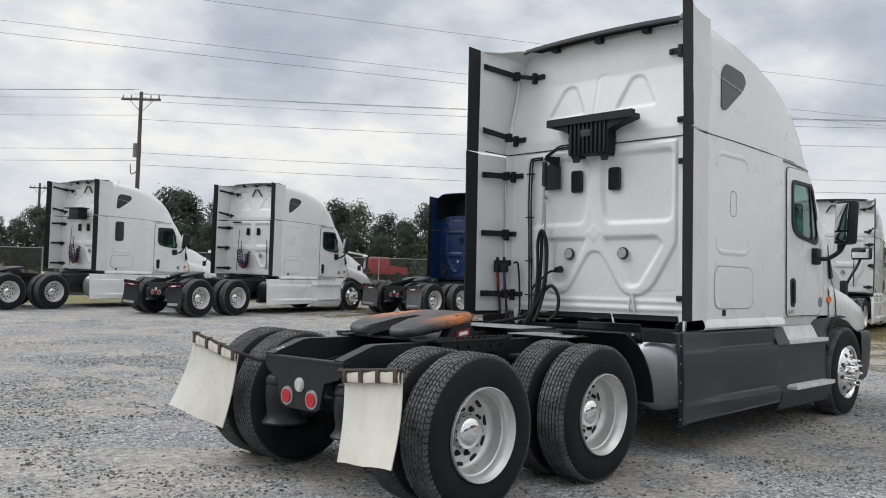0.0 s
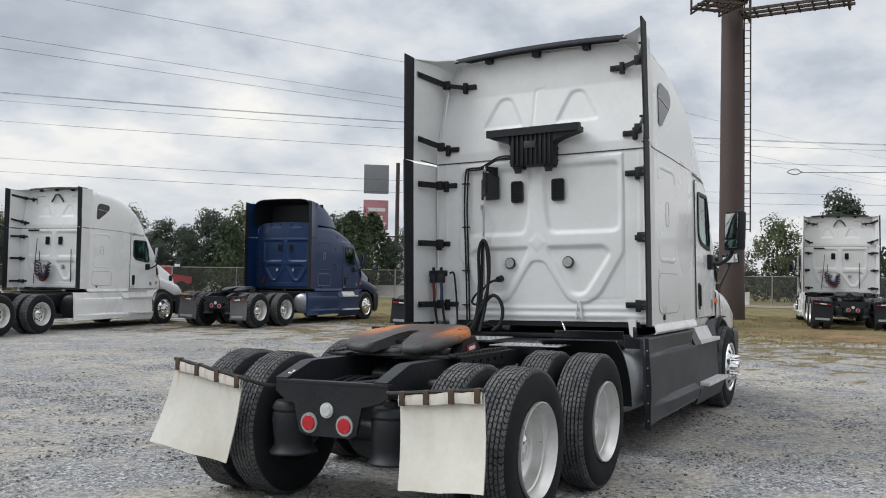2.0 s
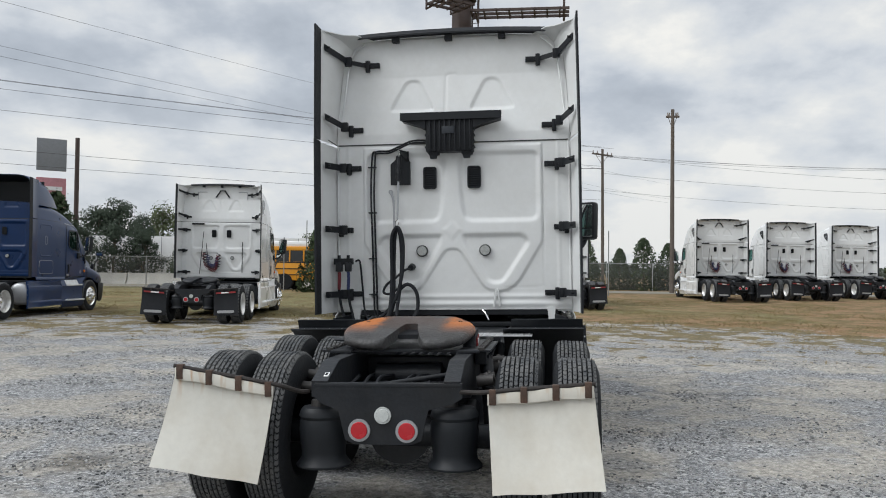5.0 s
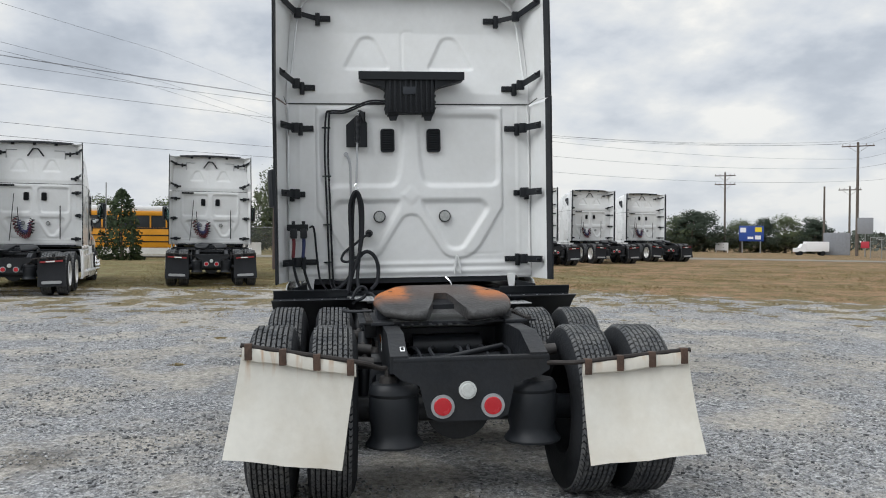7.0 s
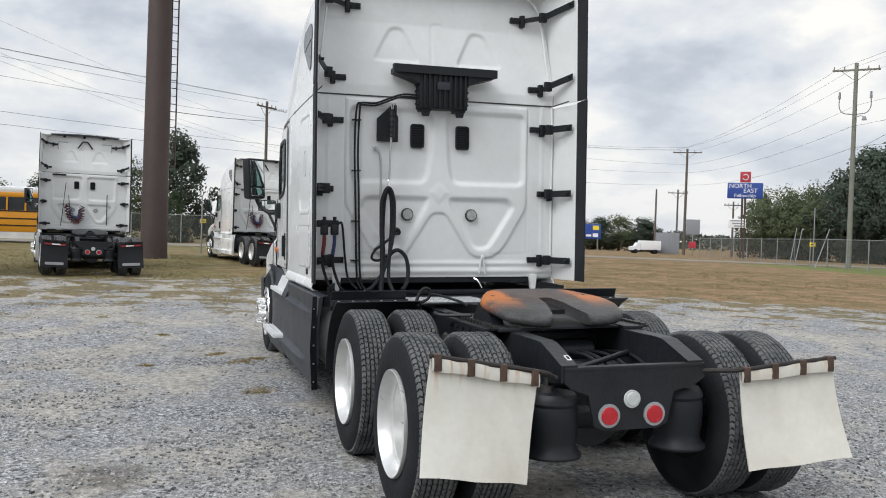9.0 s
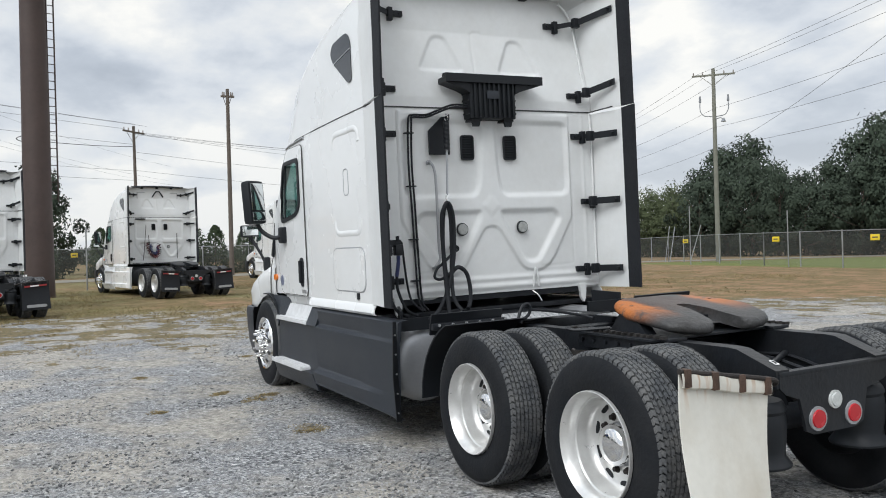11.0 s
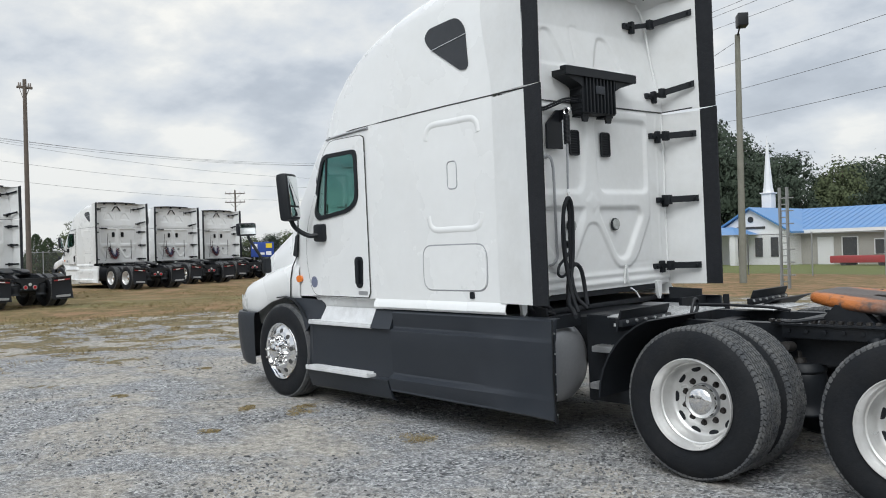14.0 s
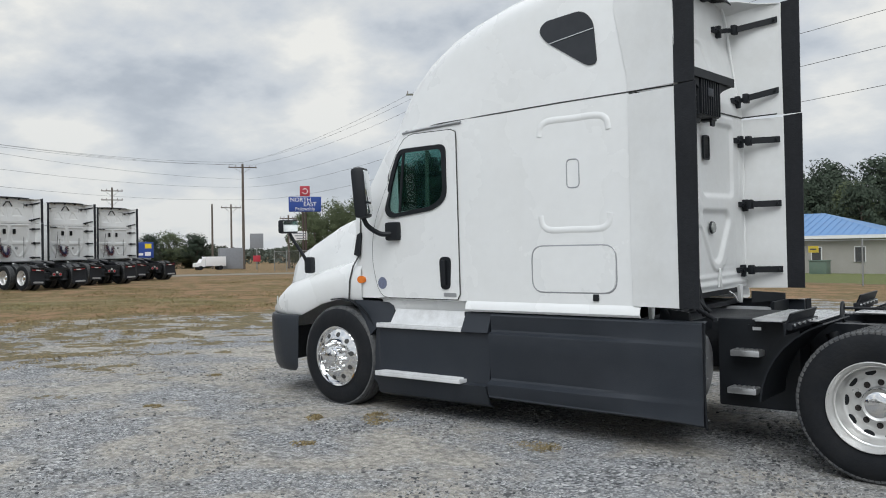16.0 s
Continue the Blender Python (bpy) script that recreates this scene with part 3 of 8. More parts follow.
def fairing_side(tr, s, paint, st, main):
    """Side extender behind the cab: white moulding, black rubber edge, seam and brackets."""
    for nm, z0, z1 in (("upper_extender", 2.79, 3.845), ("lower_extender", FLOOR_Z, 2.765)):
        bm, rows = B(), []
        if st is MID and nm == "upper_extender":
            z1 = 3.9
        for k in range(9):
            z = z0 + (z1 - z0) * k / 8
            yc = side_y(1.62, min(z, 3.58), HIGH) - (0.012 if z > 3.5 else 0)
            rows.append([(x, s * (yc + (1.215 - 0.02 * max(0, z - 3.2) - yc) * t), z) for x, t in ((1.70 + lean_in(z), 0.0), (1.60 + 0.5 * lean_in(z), 0.16), (1.47, 0.48), (1.37, 0.78), (1.285, 1.0))])
        sheet(bm, rows, (0, s * 0.012, 0))
        ext = part(nm, bm, paint, tr, "flared body-colour side extender")
        bm = B()
        yt0, yt1 = 1.214, 1.214 - 0.02 * max(0, z1 - 3.2)
        prism(bm, [(1.292, s * yt0, z0), (1.135, s * (yt0 + 0.006), z0), (1.125, s * (yt1 + 0.006), z1 + 0.02), (1.292, s * yt1, z1 + 0.01)], (0, s * 0.016, 0))
        part("rubber_edge", bm, M_RUBBER, ext, "matt black rubber edge strip")
    for z, y_in in ((3.60, 0.73), (2.93, 0.88), (2.55, 0.90), (1.94, 0.985), (1.31, 0.89)):
        if st is MID:
            break
        bm = B()
        up = 0.09 if z > 2.9 else 0.0
        sl = s
        bx = 0.008 + lean_in(z)
        # wall plate, hinge block in the corner and the flat arm along the extender
        box(bm, 1.622 + bx, 1.658 + bx, min(sl * y_in, sl * (y_in + 0.14)), max(sl * y_in, sl * (y_in + 0.14)), z - 0.026, z + 0.026, 0.005)
        A = Vector((1.625 + bx, sl * (y_in + 0.12), z))
        H = Vector((1.575 + 0.8 * bx, sl * min(1.065, max(1.03, y_in + 0.17)), z + 0.3 * up))
        Bp = Vector((1.315, sl * 1.176, z + up))
        for p, q, h in ((A, H, 0.022), (H, Bp, 0.030)):
            d = Vector((0.010, sl * 0.006, 0))
            prism(bm, [p + Vector((0, 0, -h)), q + Vector((0, 0, -h)), q + Vector((0, 0, h)), p + Vector((0, 0, h))], d)
        box(bm, H.x - 0.03, H.x + 0.02, H.y - 0.035, H.y + 0.035, H.z - 0.045, H.z + 0.045, 0.008)
        box(bm, A.x - 0.02, A.x + 0.03, A.y - 0.022, A.y + 0.022, z - 0.065, z + 0.05, 0.008)
        cyl(bm, Bp + Vector((0.03, -sl * 0.02, 0)), Bp + Vector((0.03, -sl * 0.045, 0)), 0.012, seg=8)
        for u in (0.03, 0.09):
            cyl(bm, (1.625 + bx, sl * (y_in + u), z), (1.607 + bx, sl * (y_in + u), z), 0.010, seg=8)
        part("extender_bracket", bm, M_BLACK, tr, "black steel extender bracket")


def inside_by(y, z, outline):
    """Distance to a closed outline, positive inside, over arrays of places."""
    P = np.array([(p[0], p[1]) for p in outline])
    Q = np.roll(P, -1, axis=0)
    best, odd = np.full(y.shape, 9.0), np.zeros(y.shape, bool)
    for (ay, az), (by, bz) in zip(P, Q):
        dy, dz = by - ay, bz - az
        t = np.clip(((y - ay) * dy + (z - az) * dz) / max(1e-9, dy * dy + dz * dz), 0, 1)
        best = np.minimum(best, np.hypot(y - ay - t * dy, z - az - t * dz))
        if abs(dz) > 1e-9:
            odd ^= ((az > z) != (bz > z)) & (y < ay + (z - az) * dy / dz)
    return np.where(odd, best, -best)


def step_up(d, width):
    t = np.clip(d / width, 0, 1)
    return t * t * (3 - 2 * t)


def beside(y, z, line, width):
    """1 on an open line, falling to 0 at half its width away."""
    best = np.full(y.shape, 9.0)
    for (ay, az), (by, bz) in zip(line, line[1:]):
        dy, dz = by - ay, bz - az
        t = np.clip(((y - ay) * dy + (z - az) * dz) / max(1e-9, dy * dy + dz * dz), 0, 1)
        best = np.minimum(best, np.hypot(y - ay - t * dy, z - az - t * dz))
    return 1 - step_up(best, width / 2)


def wall_relief(y, z):
    """Height of the pressed rear wall: a raised shield with sunk panels, pockets and arches."""
    curve = [(0.0, 1.74), (0.055, 1.73), (0.088, 1.70), (0.14, 1.62), (0.27, 1.414), (0.31, 1.365), (0.36, 1.335), (0.46, 1.323), (0.53, 1.335), (0.60, 1.375), (0.66, 1.44)]
    half = curve + [(0.868, 1.79), (0.878, 1.83), (0.878, 2.755)]
    shield = half + [(-a, b) for a, b in half[::-1]][:-1]
    h = 0.016 * step_up(inside_by(y, z, shield) + 0.006, 0.020)
    for s in (1, -1):
        panel = rounded([(s * 0.868, 2.70), (s * 0.04, 2.70), (s * 0.065, 2.20), (s * 0.11, 1.99), (s * 0.862, 1.99)], [0.10, 0.12, 0.3, 0.11, 0.11])
        h = h - 0.030 * step_up(inside_by(y, z, panel), 0.055)
        pocket = rounded([(s * 0.70, 1.90), (s * 0.08, 1.90), (s * 0.09, 1.80), (s * 0.34, 1.385), (s * 0.50, 1.385), (s * 0.775, 1.80)], [0.12, 0.06, 0.10, 0.10, 0.10, 0.10])
        h = h - 0.032 * step_up(inside_by(y, z, pocket), 0.055)
        arch = rounded([(s * 0.655, 3.10), (s * 0.145, 3.10), (s * 0.315, 3.455), (s * 0.465, 3.455)], [0.09, 0.09, 0.09, 0.09])
        h = h - 0.020 * step_up(inside_by(y, z, arch), 0.042)
        h = h - 0.004 * beside(y, z, [(s * 0.885, 2.755), (s * 0.885, 1.37), (s * 0.50, 1.36)], 0.022)
        h = h + 0.006 * beside(y, z, [(s * 1.03, 2.77), (s * 1.035, 1.2)], 0.05)
    h = h + 0.008 * step_up(inside_by(y, z, [(0.12, 1.93), (0.0, 2.05), (-0.12, 1.93), (0.0, 1.80)]), 0.05)
    h = h - 0.009 * step_up(inside_by(y, z, rounded([(0.095, 2.755), (-0.095, 2.755), (-0.03, 2.61), (0.03, 2.61)], 0.03)), 0.03)
    h = h - 0.006 * beside(y, z, [(0.067, 3.05), (0.062, 3.46), (0.04, 3.49), (-0.03, 3.492)], 0.035)
    # swept bands along the foot of the wall
    low = np.clip((1.33 - z) / 0.03, 0, 1)
    h = h + low * (0.012 * np.exp(-((z - 1.275) / 0.022) ** 2) + 0.016 * np.exp(-((z - 1.205) / 0.026) ** 2))
    return h


def back_wall(tr, paint, main, st=HIGH):
    """Moulded rear wall with its vents and lamps."""
    top = st[0][2] - 0.006
    zs = st[0][2] - st[0][3]
    for nm, z0, z1, step in (("lower_rear_wall", FLOOR_Z + 0.02, 2.776, 0.0125), ("upper_rear_wall", 2.788, top, 0.0125)):
        step *= 1 if main else 2
        rows, cols = int((z1 - z0) / step), int(2.3 / step)
        zz = np.linspace(z0, z1, rows + 1)
        ww = np.array([side_y(1.66, z, st) if z <= zs else side_y(1.66, zs, st) - st[0][3] * (1 - math.sqrt(max(0.0, 1 - ((z - zs) / st[0][3]) ** 2))) for z in zz])
        Z = np.repeat(zz[:, None], cols + 1, axis=1)
        Y = ww[:, None] * np.linspace(-1, 1, cols + 1)[None, :]
        tilt = np.clip((Z - 2.88) * 0.21, 0, 0.125) if st is HIGH else 0 * Z
        X = 1.662 + tilt - wall_relief(Y, Z) - 0.06
        bm = B()
        sheet(bm, [[(X[i, j], Y[i, j], Z[i, j]) for j in range(cols + 1)] for i in range(rows + 1)])
        part(nm, bm, paint, tr, "pressed white rear wall" if paint is not M_BLUE else "", smooth=60)
    bm = B()
    prism(bm, on_back([(1.13, 2.788), (-1.13, 2.788), (-1.13, 2.776), (1.13, 2.776)]), (-0.004, 0, 0))
    part("roof_seam", bm, M_GREYLINE, tr)
    for s in (1, -1):
        c = 0.215 if s > 0 else -0.22
        v = B()
        oval_pts = rounded([(c - 0.066, 2.55), (c + 0.066, 2.55), (c + 0.066, 2.33), (c - 0.066, 2.33)], 0.03)
        band(v, on_back(oval_pts), on_back([(c + (p[0] - c) * 0.82, 2.44 + (p[1] - 2.44) * 0.88) for p in oval_pts]), (-0.014, 0, 0))
        vent = part("vent", v, M_BLACK, tr, "black louvred vent")
        v = B()
        prism(v, on_back(oval_pts), (-0.003, 0, 0))
        for k in range(9):
            z = 2.35 + 0.022 * k
            prism(v, [(1.597, c - 0.055, z), (1.597, c + 0.055, z), (1.588, c + 0.055, z + 0.012), (1.588, c - 0.055, z + 0.012)], (0, 0, 0.004))
        part("louvre", v, M_BLACK, vent)
        v = B()
        y = 0.30 if s > 0 else -0.318
        cyl(v, (1.60, y, 1.725), (1.583, y, 1.725), 0.058, 0.054, 24)
        lamp = part("work_lamp", v, M_FRAME, tr, "round lamp with a metal bezel")
        v = B()
        cyl(v, (1.584, y, 1.725), (1.574, y, 1.725), 0.049, 0.045, 24)
        part("lens", v, M_LAMPGLASS, lamp)
    bm = B()
    pts = [(0.96, 1.16), (0.75, 1.16), (0.72, 1.13), (0.6, 1.13), (0.5, 1.16), (-0.45, 1.16), (-0.8, 1.16), (-0.84, 1.19), (-1.0, 1.17), (-1.02, 1.10), (1.0, 1.10)]
    prism(bm, [Vector((1.61, y, z)) for y, z in pts], (0.06, 0, 0))
    part("rear_sill", bm, M_BLACK, tr)


def cab_sides(tr, s, paint, st, main):
    """Doors, windows, mouldings, mirrors and lamps of one flank."""
    SN = (0, s, 0)
    door = rounded([(3.41, 1.14), (3.41, 2.68), (4.06, 2.69), (4.30, 2.30), (4.50, 1.86), (4.55, 1.50), (4.44, 1.14)], [0.03, 0.05, 0.12, 0.3, 0.3, 0.3, 0.12], 4)
    win = rounded([(3.54, 2.06), (3.54, 2.55), (4.12, 2.55), (4.24, 2.30), (4.33, 1.98), (4.25, 1.915), (3.70, 1.97)], [0.1, 0.07, 0.07, 0.3, 0.06, 0.06, 0.12], 4)
    n = 72
    D, Wn = resample(door, n), resample(win, n)
    # start both outlines at the lower rear corner
    j = min(range(n), key=lambda k: (Wn[k] - Vector((3.54, 2.06))).length)
    Wn = Wn[j:] + Wn[:j]
    j = min(range(n), key=lambda k: (D[k] - Vector((3.41, 1.55))).length)
    D = D[j:] + D[:j]
    bm = B()
    band(bm, on_side(D, s, 0.004, st), on_side(Wn, s, 0.004, st), (0, s * 0.008, 0))
    d = part("cab_door", bm, paint, tr, "closed cab door")
    bm = B()
    ridge(bm, on_side(D, s, 0.006, st), SN, 0.012, 0.007)
    part("door_gap", bm, M_GREYLINE, d)
    bm = B()
    ctr = Vector((3.9, 2.25))
    band(bm, on_side([ctr + (p - ctr) * 1.03 for p in Wn], s, 0.006, st), on_side([ctr + (p - ctr) * 0.90 for p in Wn], s, 0.006, st), (0, s * 0.02, 0))
    w = part("door_window", bm, M_BLACK, d, "side window in a black rubber surround")
    bm = B()
    prism(bm, on_side([ctr + (p - ctr) * 0.95 for p in Wn], s, 0.010, st), (0, s * 0.004, 0))
    part("pane", bm, M_GLASS, w, "tinted window glass").visible_shadow = False
    bm = B()
    prism(bm, on_side([(4.07, 2.52), (4.045, 2.52), (4.12, 1.96), (4.145, 1.96)], s, 0.012, st), (0, s * 0.012, 0))
    part("quarter_bar", bm, M_BLACK, w)
    bm = B()
    hp = rounded([(3.50, 1.53), (3.645, 1.53), (3.63, 1.23), (3.52, 1.23)], 0.06)
    prism(bm, on_side(hp, s, 0.012, st), (0, s * 0.008, 0))
    box(bm, 3.555, 3.605, s * 1.168 - 0.012, s * 1.168 + 0.022 * s if s > 0 else s * 1.168 + 0.012, 1.27, 1.50, 0.006)
    part("door_handle", bm, M_BLACK, d, "black pull handle")
    bm = B()
    prism(bm, on_side(rounded([(3.45, 1.20), (3.60, 1.20), (3.60, 1.165), (3.45, 1.165)], 0.01), s, 0.012, st), (0, s * 0.004, 0))
    part("nameplate", bm, M_TANK, d, "small grey nameplate")
    bm = B()
    oval(bm, (4.40, s * (side_y(4.4, 1.28) + 0.012), 1.28), (1, 0, 0), (0, 0, 1), 0.058, 0.058, (0, s * 0.004, 0), 24)
    part("emblem", bm, M_BADGE, d, "round blue-grey emblem")
    bm = B()
    oval(bm, (4.70, s * (side_y(4.7, 1.31) + 0.0), 1.31), (1, 0, 0), (0, 0, 1), 0.055, 0.036, (0, s * 0.022, 0), 20)
    part("marker_lamp", bm, M_AMBER, tr, "amber side marker lamp")
    # sleeper mouldings
    for z, d in ((2.64, -1), (1.74, 1)):
        bm = B()
        ridge(bm, on_side(smooth_path([(2.53, z + 0.12 * d), (2.51, z + 0.04 * d), (2.43, z), (2.2, z), (1.98, z), (1.90, z + 0.04 * d), (1.88, z + 0.12 * d)]), s, 0, st), SN, 0.055, 0.007, False)
        part("side_moulding", bm, paint, tr)
    bm = B()
    ridge(bm, on_side(rounded([(2.27, 2.31), (2.155, 2.31), (2.155, 2.08), (2.27, 2.08)], 0.04), s, 0, st), SN, 0.012, 0.004)
    part("inset_outline", bm, M_TANK, tr)
    bm = B()
    cp = rounded([(2.63, 1.61), (1.84, 1.61), (1.84, 1.225), (2.63, 1.225)], 0.11)
    ridge(bm, on_side(cp, s, 0, st), SN, 0.014, 0.004)
    part("locker_gap", bm, M_TANK, tr)
    bm = B()
    prism(bm, on_side([Vector((2.235, 1.417)) + (p - Vector((2.235, 1.417))) * 0.975 for p in cp], s, 0.0, st), (0, s * 0.006, 0))
    lk = part("locker_door", bm, paint, tr, "closed luggage locker door")
    bm = B()
    prism(bm, on_side(rounded([(2.05, 1.215), (2.0, 1.215), (2.0, 1.16), (2.05, 1.16)], 0.01), s, 0.0, st), (0, s * 0.012, 0))
    part("latch", bm, M_BLACK, lk)
    # seam from the windscreen back to the extender
    seam = [(4.06, 2.725), (3.6, 2.75), (3.0, 2.765), (2.3, 2.78), (1.33, 2.79)]
    bm = B()
    ridge(bm, on_side(seam, s, 0.0, st), SN, 0.012, 0.003, False)
    part("seam", bm, M_GREYLINE, tr)
    bm = B()
    ridge(bm, on_side([(4.10, 2.71), (3.8, 2.722), (3.35, 2.735)], s, 0.0, st), SN, 0.03, 0.018, False)
    part("drip_rail", bm, M_TANK, tr)
    if st is HIGH:
        rw = rounded([(2.52, 3.40), (2.46, 3.47), (2.10, 3.50), (2.0, 3.40), (1.965, 3.05), (2.05, 3.04), (2.45, 3.30)], [0.1, 0.1, 0.1, 0.2, 0.06, 0.06, 0.2], 4)
        bm = B()
        prism(bm, on_side(rw, s, 0.002, st), (0, s * 0.006, 0))
        pane = part("roof_window", bm, M_DARKGLASS, tr, "dark three-cornered roof window")
        bm = B()
        prism(bm, on_side([(2.42, 3.272), (1.995, 3.332), (1.995, 3.338), (2.42, 3.279)], s, 0.008, st), (0, s * 0.004, 0))
        part("divider", bm, M_ALU, pane)
    # lower white sill and the step well
    bm = B()
    sheet(bm, [[(x, s * y, z) for y, z in ((1.148, 1.135), (1.158, 1.12), (1.172, 1.10), (1.180, 1.06), (1.165, 1.04), (1.12, 1.035))] for x in (1.64, 2.2, 2.8, 3.34)], (0, -s * 0.01, 0))
    part("sill", bm, paint, tr)
    bm = B()
    sheet(bm, [[(x, s * y, z) for y, z in ((1.13, 1.14), (1.075, 1.11), (1.06, 1.02), (1.05, 0.98))] for x in (3.34, 3.8, 4.45)], (0, -s * 0.012, 0))
    part("door_sill", bm, paint, tr, "pale recessed sill under the door")
    bm = B()
    prism(bm, [(3.37, s * 1.085, 1.03), (4.25, s * 1.085, 1.03), (4.30, s * 1.15, 0.865), (3.36, s * 1.15, 0.865)], (0, s * 0.01, 0))
    part("step_riser", bm, M_STEP, tr, "bright riser above the cab step")
    # mirrors
    bm = B()
    box(bm, 4.13, 4.30, s * 1.15 - 0.04, s * 1.15 + 0.04, 1.69, 1.87, 0.03)
    tube(bm, [(4.22, s * 1.17, 1.76), (4.29, s * 1.25, 1.76), (4.36, s * 1.35, 1.84), (4.38, s * 1.40, 1.95)], 0.024, 8)
    arm = part("mirror", bm, M_BLACK, tr, "black door mirror on a bent arm")
    bm = B()
    turn = pose(4.36, s * 1.42, 2.15, 0, 4, s * 30)
    box(bm, -0.065, 0.065, -0.12, 0.12, -0.24, 0.24, 0.045)
    part("housing", bm, M_BLACK, arm, "", turn)
    bm = B()
    box(bm, -0.070, -0.060, -0.09, 0.09, -0.09, 0.205, 0.003)
    box(bm, -0.070, -0.060, -0.09, 0.09, -0.205, -0.11, 0.003)
    part("glass", bm, M_MIRROR, arm, "mirror glass", turn)
    bm = B()
    tube(bm, [(5.66, s * 0.96, 1.44), (5.70, s * 1.0, 1.56), (5.79, s * 1.08, 1.76), (5.80, s * 1.10, 1.84)], 0.018, 8)
    box(bm, 5.60, 5.71, s * 0.95 - 0.04, s * 0.95 + 0.04, 1.36, 1.54, 0.03)
    hm = part("hood_mirror", bm, M_BLACK, tr, "convex mirror on the hood")
    bm = B()
    box(bm, 5.77, 5.84, s * 1.11 - 0.12, s * 1.11 + 0.12, 1.80, 1.95, 0.03)
    part("housing", bm, M_BLACK, hm)
    bm = B()
    box(bm, 5.763, 5.771, s * 1.11 - 0.10, s * 1.11 + 0.10, 1.82, 1.935, 0.003)
    part("glass", bm, M_MIRROR, hm)


def hood(tr, paint):
    """Long sloping bonnet with shelf-like wings, lamps, grille and the bumper's shape."""
    st = [(4.70, 1.118, 0.86, 1.52, 1.93, 1.10), (4.86, 1.125, 0.80, 1.48, 1.965, 1.10), (5.05, 1.132, 0.76, 1.44, 1.965, 1.10), (5.3, 1.135, 0.72, 1.39, 1.92, 1.05), (5.5, 1.132, 0.69, 1.34, 1.865, 0.97), (5.64, 1.125, 0.66, 1.30, 1.815, 0.92), (5.9, 1.10, 0.62, 1.24, 1.72, 0.92), (6.1, 1.04, 0.58, 1.14, 1.65, 0.92), (6.28, 0.94, 0.55, 1.06, 1.58, 0.92), (6.42, 0.78, 0.50, 1.0, 1.49, 0.90), (6.50, 0.62, 0.42, 0.97, 1.32, 0.88), (6.52, 0.58, 0.40, 0.80, 0.95, 0.70)]
    bm, rings = B(), []
    for x, wf, wh, zf, zt, arch in st:
        arch = min(arch, zf - 0.04)
        half = [(wf - 0.02, arch), (wf, arch + 0.03), (wf + 0.004, zf - 0.12 if zf - 0.12 > arch + 0.04 else arch + 0.05), (wf - 0.03, zf - 0.035), (wf - 0.10, zf + 0.01), (wh + 0.10, zf + 0.05 if zf + 0.05 < zt - 0.06 else zt - 0.06), (wh + 0.05, (zf + zt) / 2), (wh, zt - 0.07 if zt - 0.07 > zf else (zf + zt) / 2 + 0.01), (wh - 0.07, zt - 0.01), (wh * 0.5, zt + 0.015)]
        rings.append([bm.verts.new((x, y, z)) for y, z in half + [(0, zt + 0.02)] + [(-y, z) for y, z in half[::-1]]])
    n = len(rings[0])
    for a, b in zip(rings, rings[1:]):
        for k in range(n - 1):
            bm.faces.new((a[k], a[k + 1], b[k + 1], b[k]))
    bm.faces.new(rings[-1])
    ob = part("hood", bm, paint, tr, "sloping bonnet with flared wings", smooth=50)
    bm = B()
    box(bm, 6.53, 6.55, -0.36, 0.36, 0.75, 1.25, 0.02)
    gr = part("grille", bm, M_BLACK, ob, "chrome-barred grille")
    for k in range(6):
        bm = B()
        box(bm, 6.545, 6.57, -0.34, 0.34, 0.78 + 0.075 * k, 0.80 + 0.075 * k)
        part("bar", bm, M_CHROME, gr)
    for s in (1, -1):
        bm = B()
        sheet(bm, [[(6.13, s * 1.010, 1.11), (6.24, s * 0.935, 1.07), (6.36, s * 0.80, 1.01)], [(6.14, s * 1.005, 0.95), (6.25, s * 0.93, 0.95), (6.37, s * 0.79, 0.95)]], (0.008, s * 0.010, 0))
        part("headlamp", bm, M_LENS, ob, "clear headlamp")
        bm = B()
        line = [(4.70, 1.10, 1.93), (4.695, 1.115, 1.74), (4.71, 1.124, 1.56), (4.80, 1.130, 1.44), (4.85, 1.132, 1.30), (4.87, 1.132, 1.10)]
        sheet(bm, [[(x - 0.009, s * y, z) for x, y, z in line], [(x + 0.009, s * y, z) for x, y, z in line]], (0, s * 0.005, 0))
        part("hood_gap", bm, M_GREYLINE, ob)
        bm = B()
        prism(bm, [(4.68, s * 1.105, 1.78), (4.75, s * 1.09, 1.76), (4.78, s * 1.11, 1.56), (4.70, s * 1.118, 1.54)], (0, s * 0.025, 0))
        part("cowl_vent", bm, M_BLACK, ob)
    bm = B()
    rows = []
    for z, o, xr in ((0.31, -0.07, 5.78), (0.36, -0.03, 5.70), (0.5, 0.0, 5.66), (0.70, 0.015, 5.63), (0.88, 0.015, 5.62), (0.92, 0.0, 5.62), (0.925, -0.05, 5.64)):
        half = [(xr, 1.15 + o), (5.9, 1.155 + o), (6.05, 1.12 + o), (6.22, 1.02 + o), (6.40, 0.84 + o * 0.7), (6.54 + o * 0.5, 0.5), (6.58 + o * 0.5, 0.2)]
        rows.append([(x, y, z) for x, y in half] + [(x, -y, z) for x, y in half[::-1]])
    sheet(bm, rows)
    return ob, bm


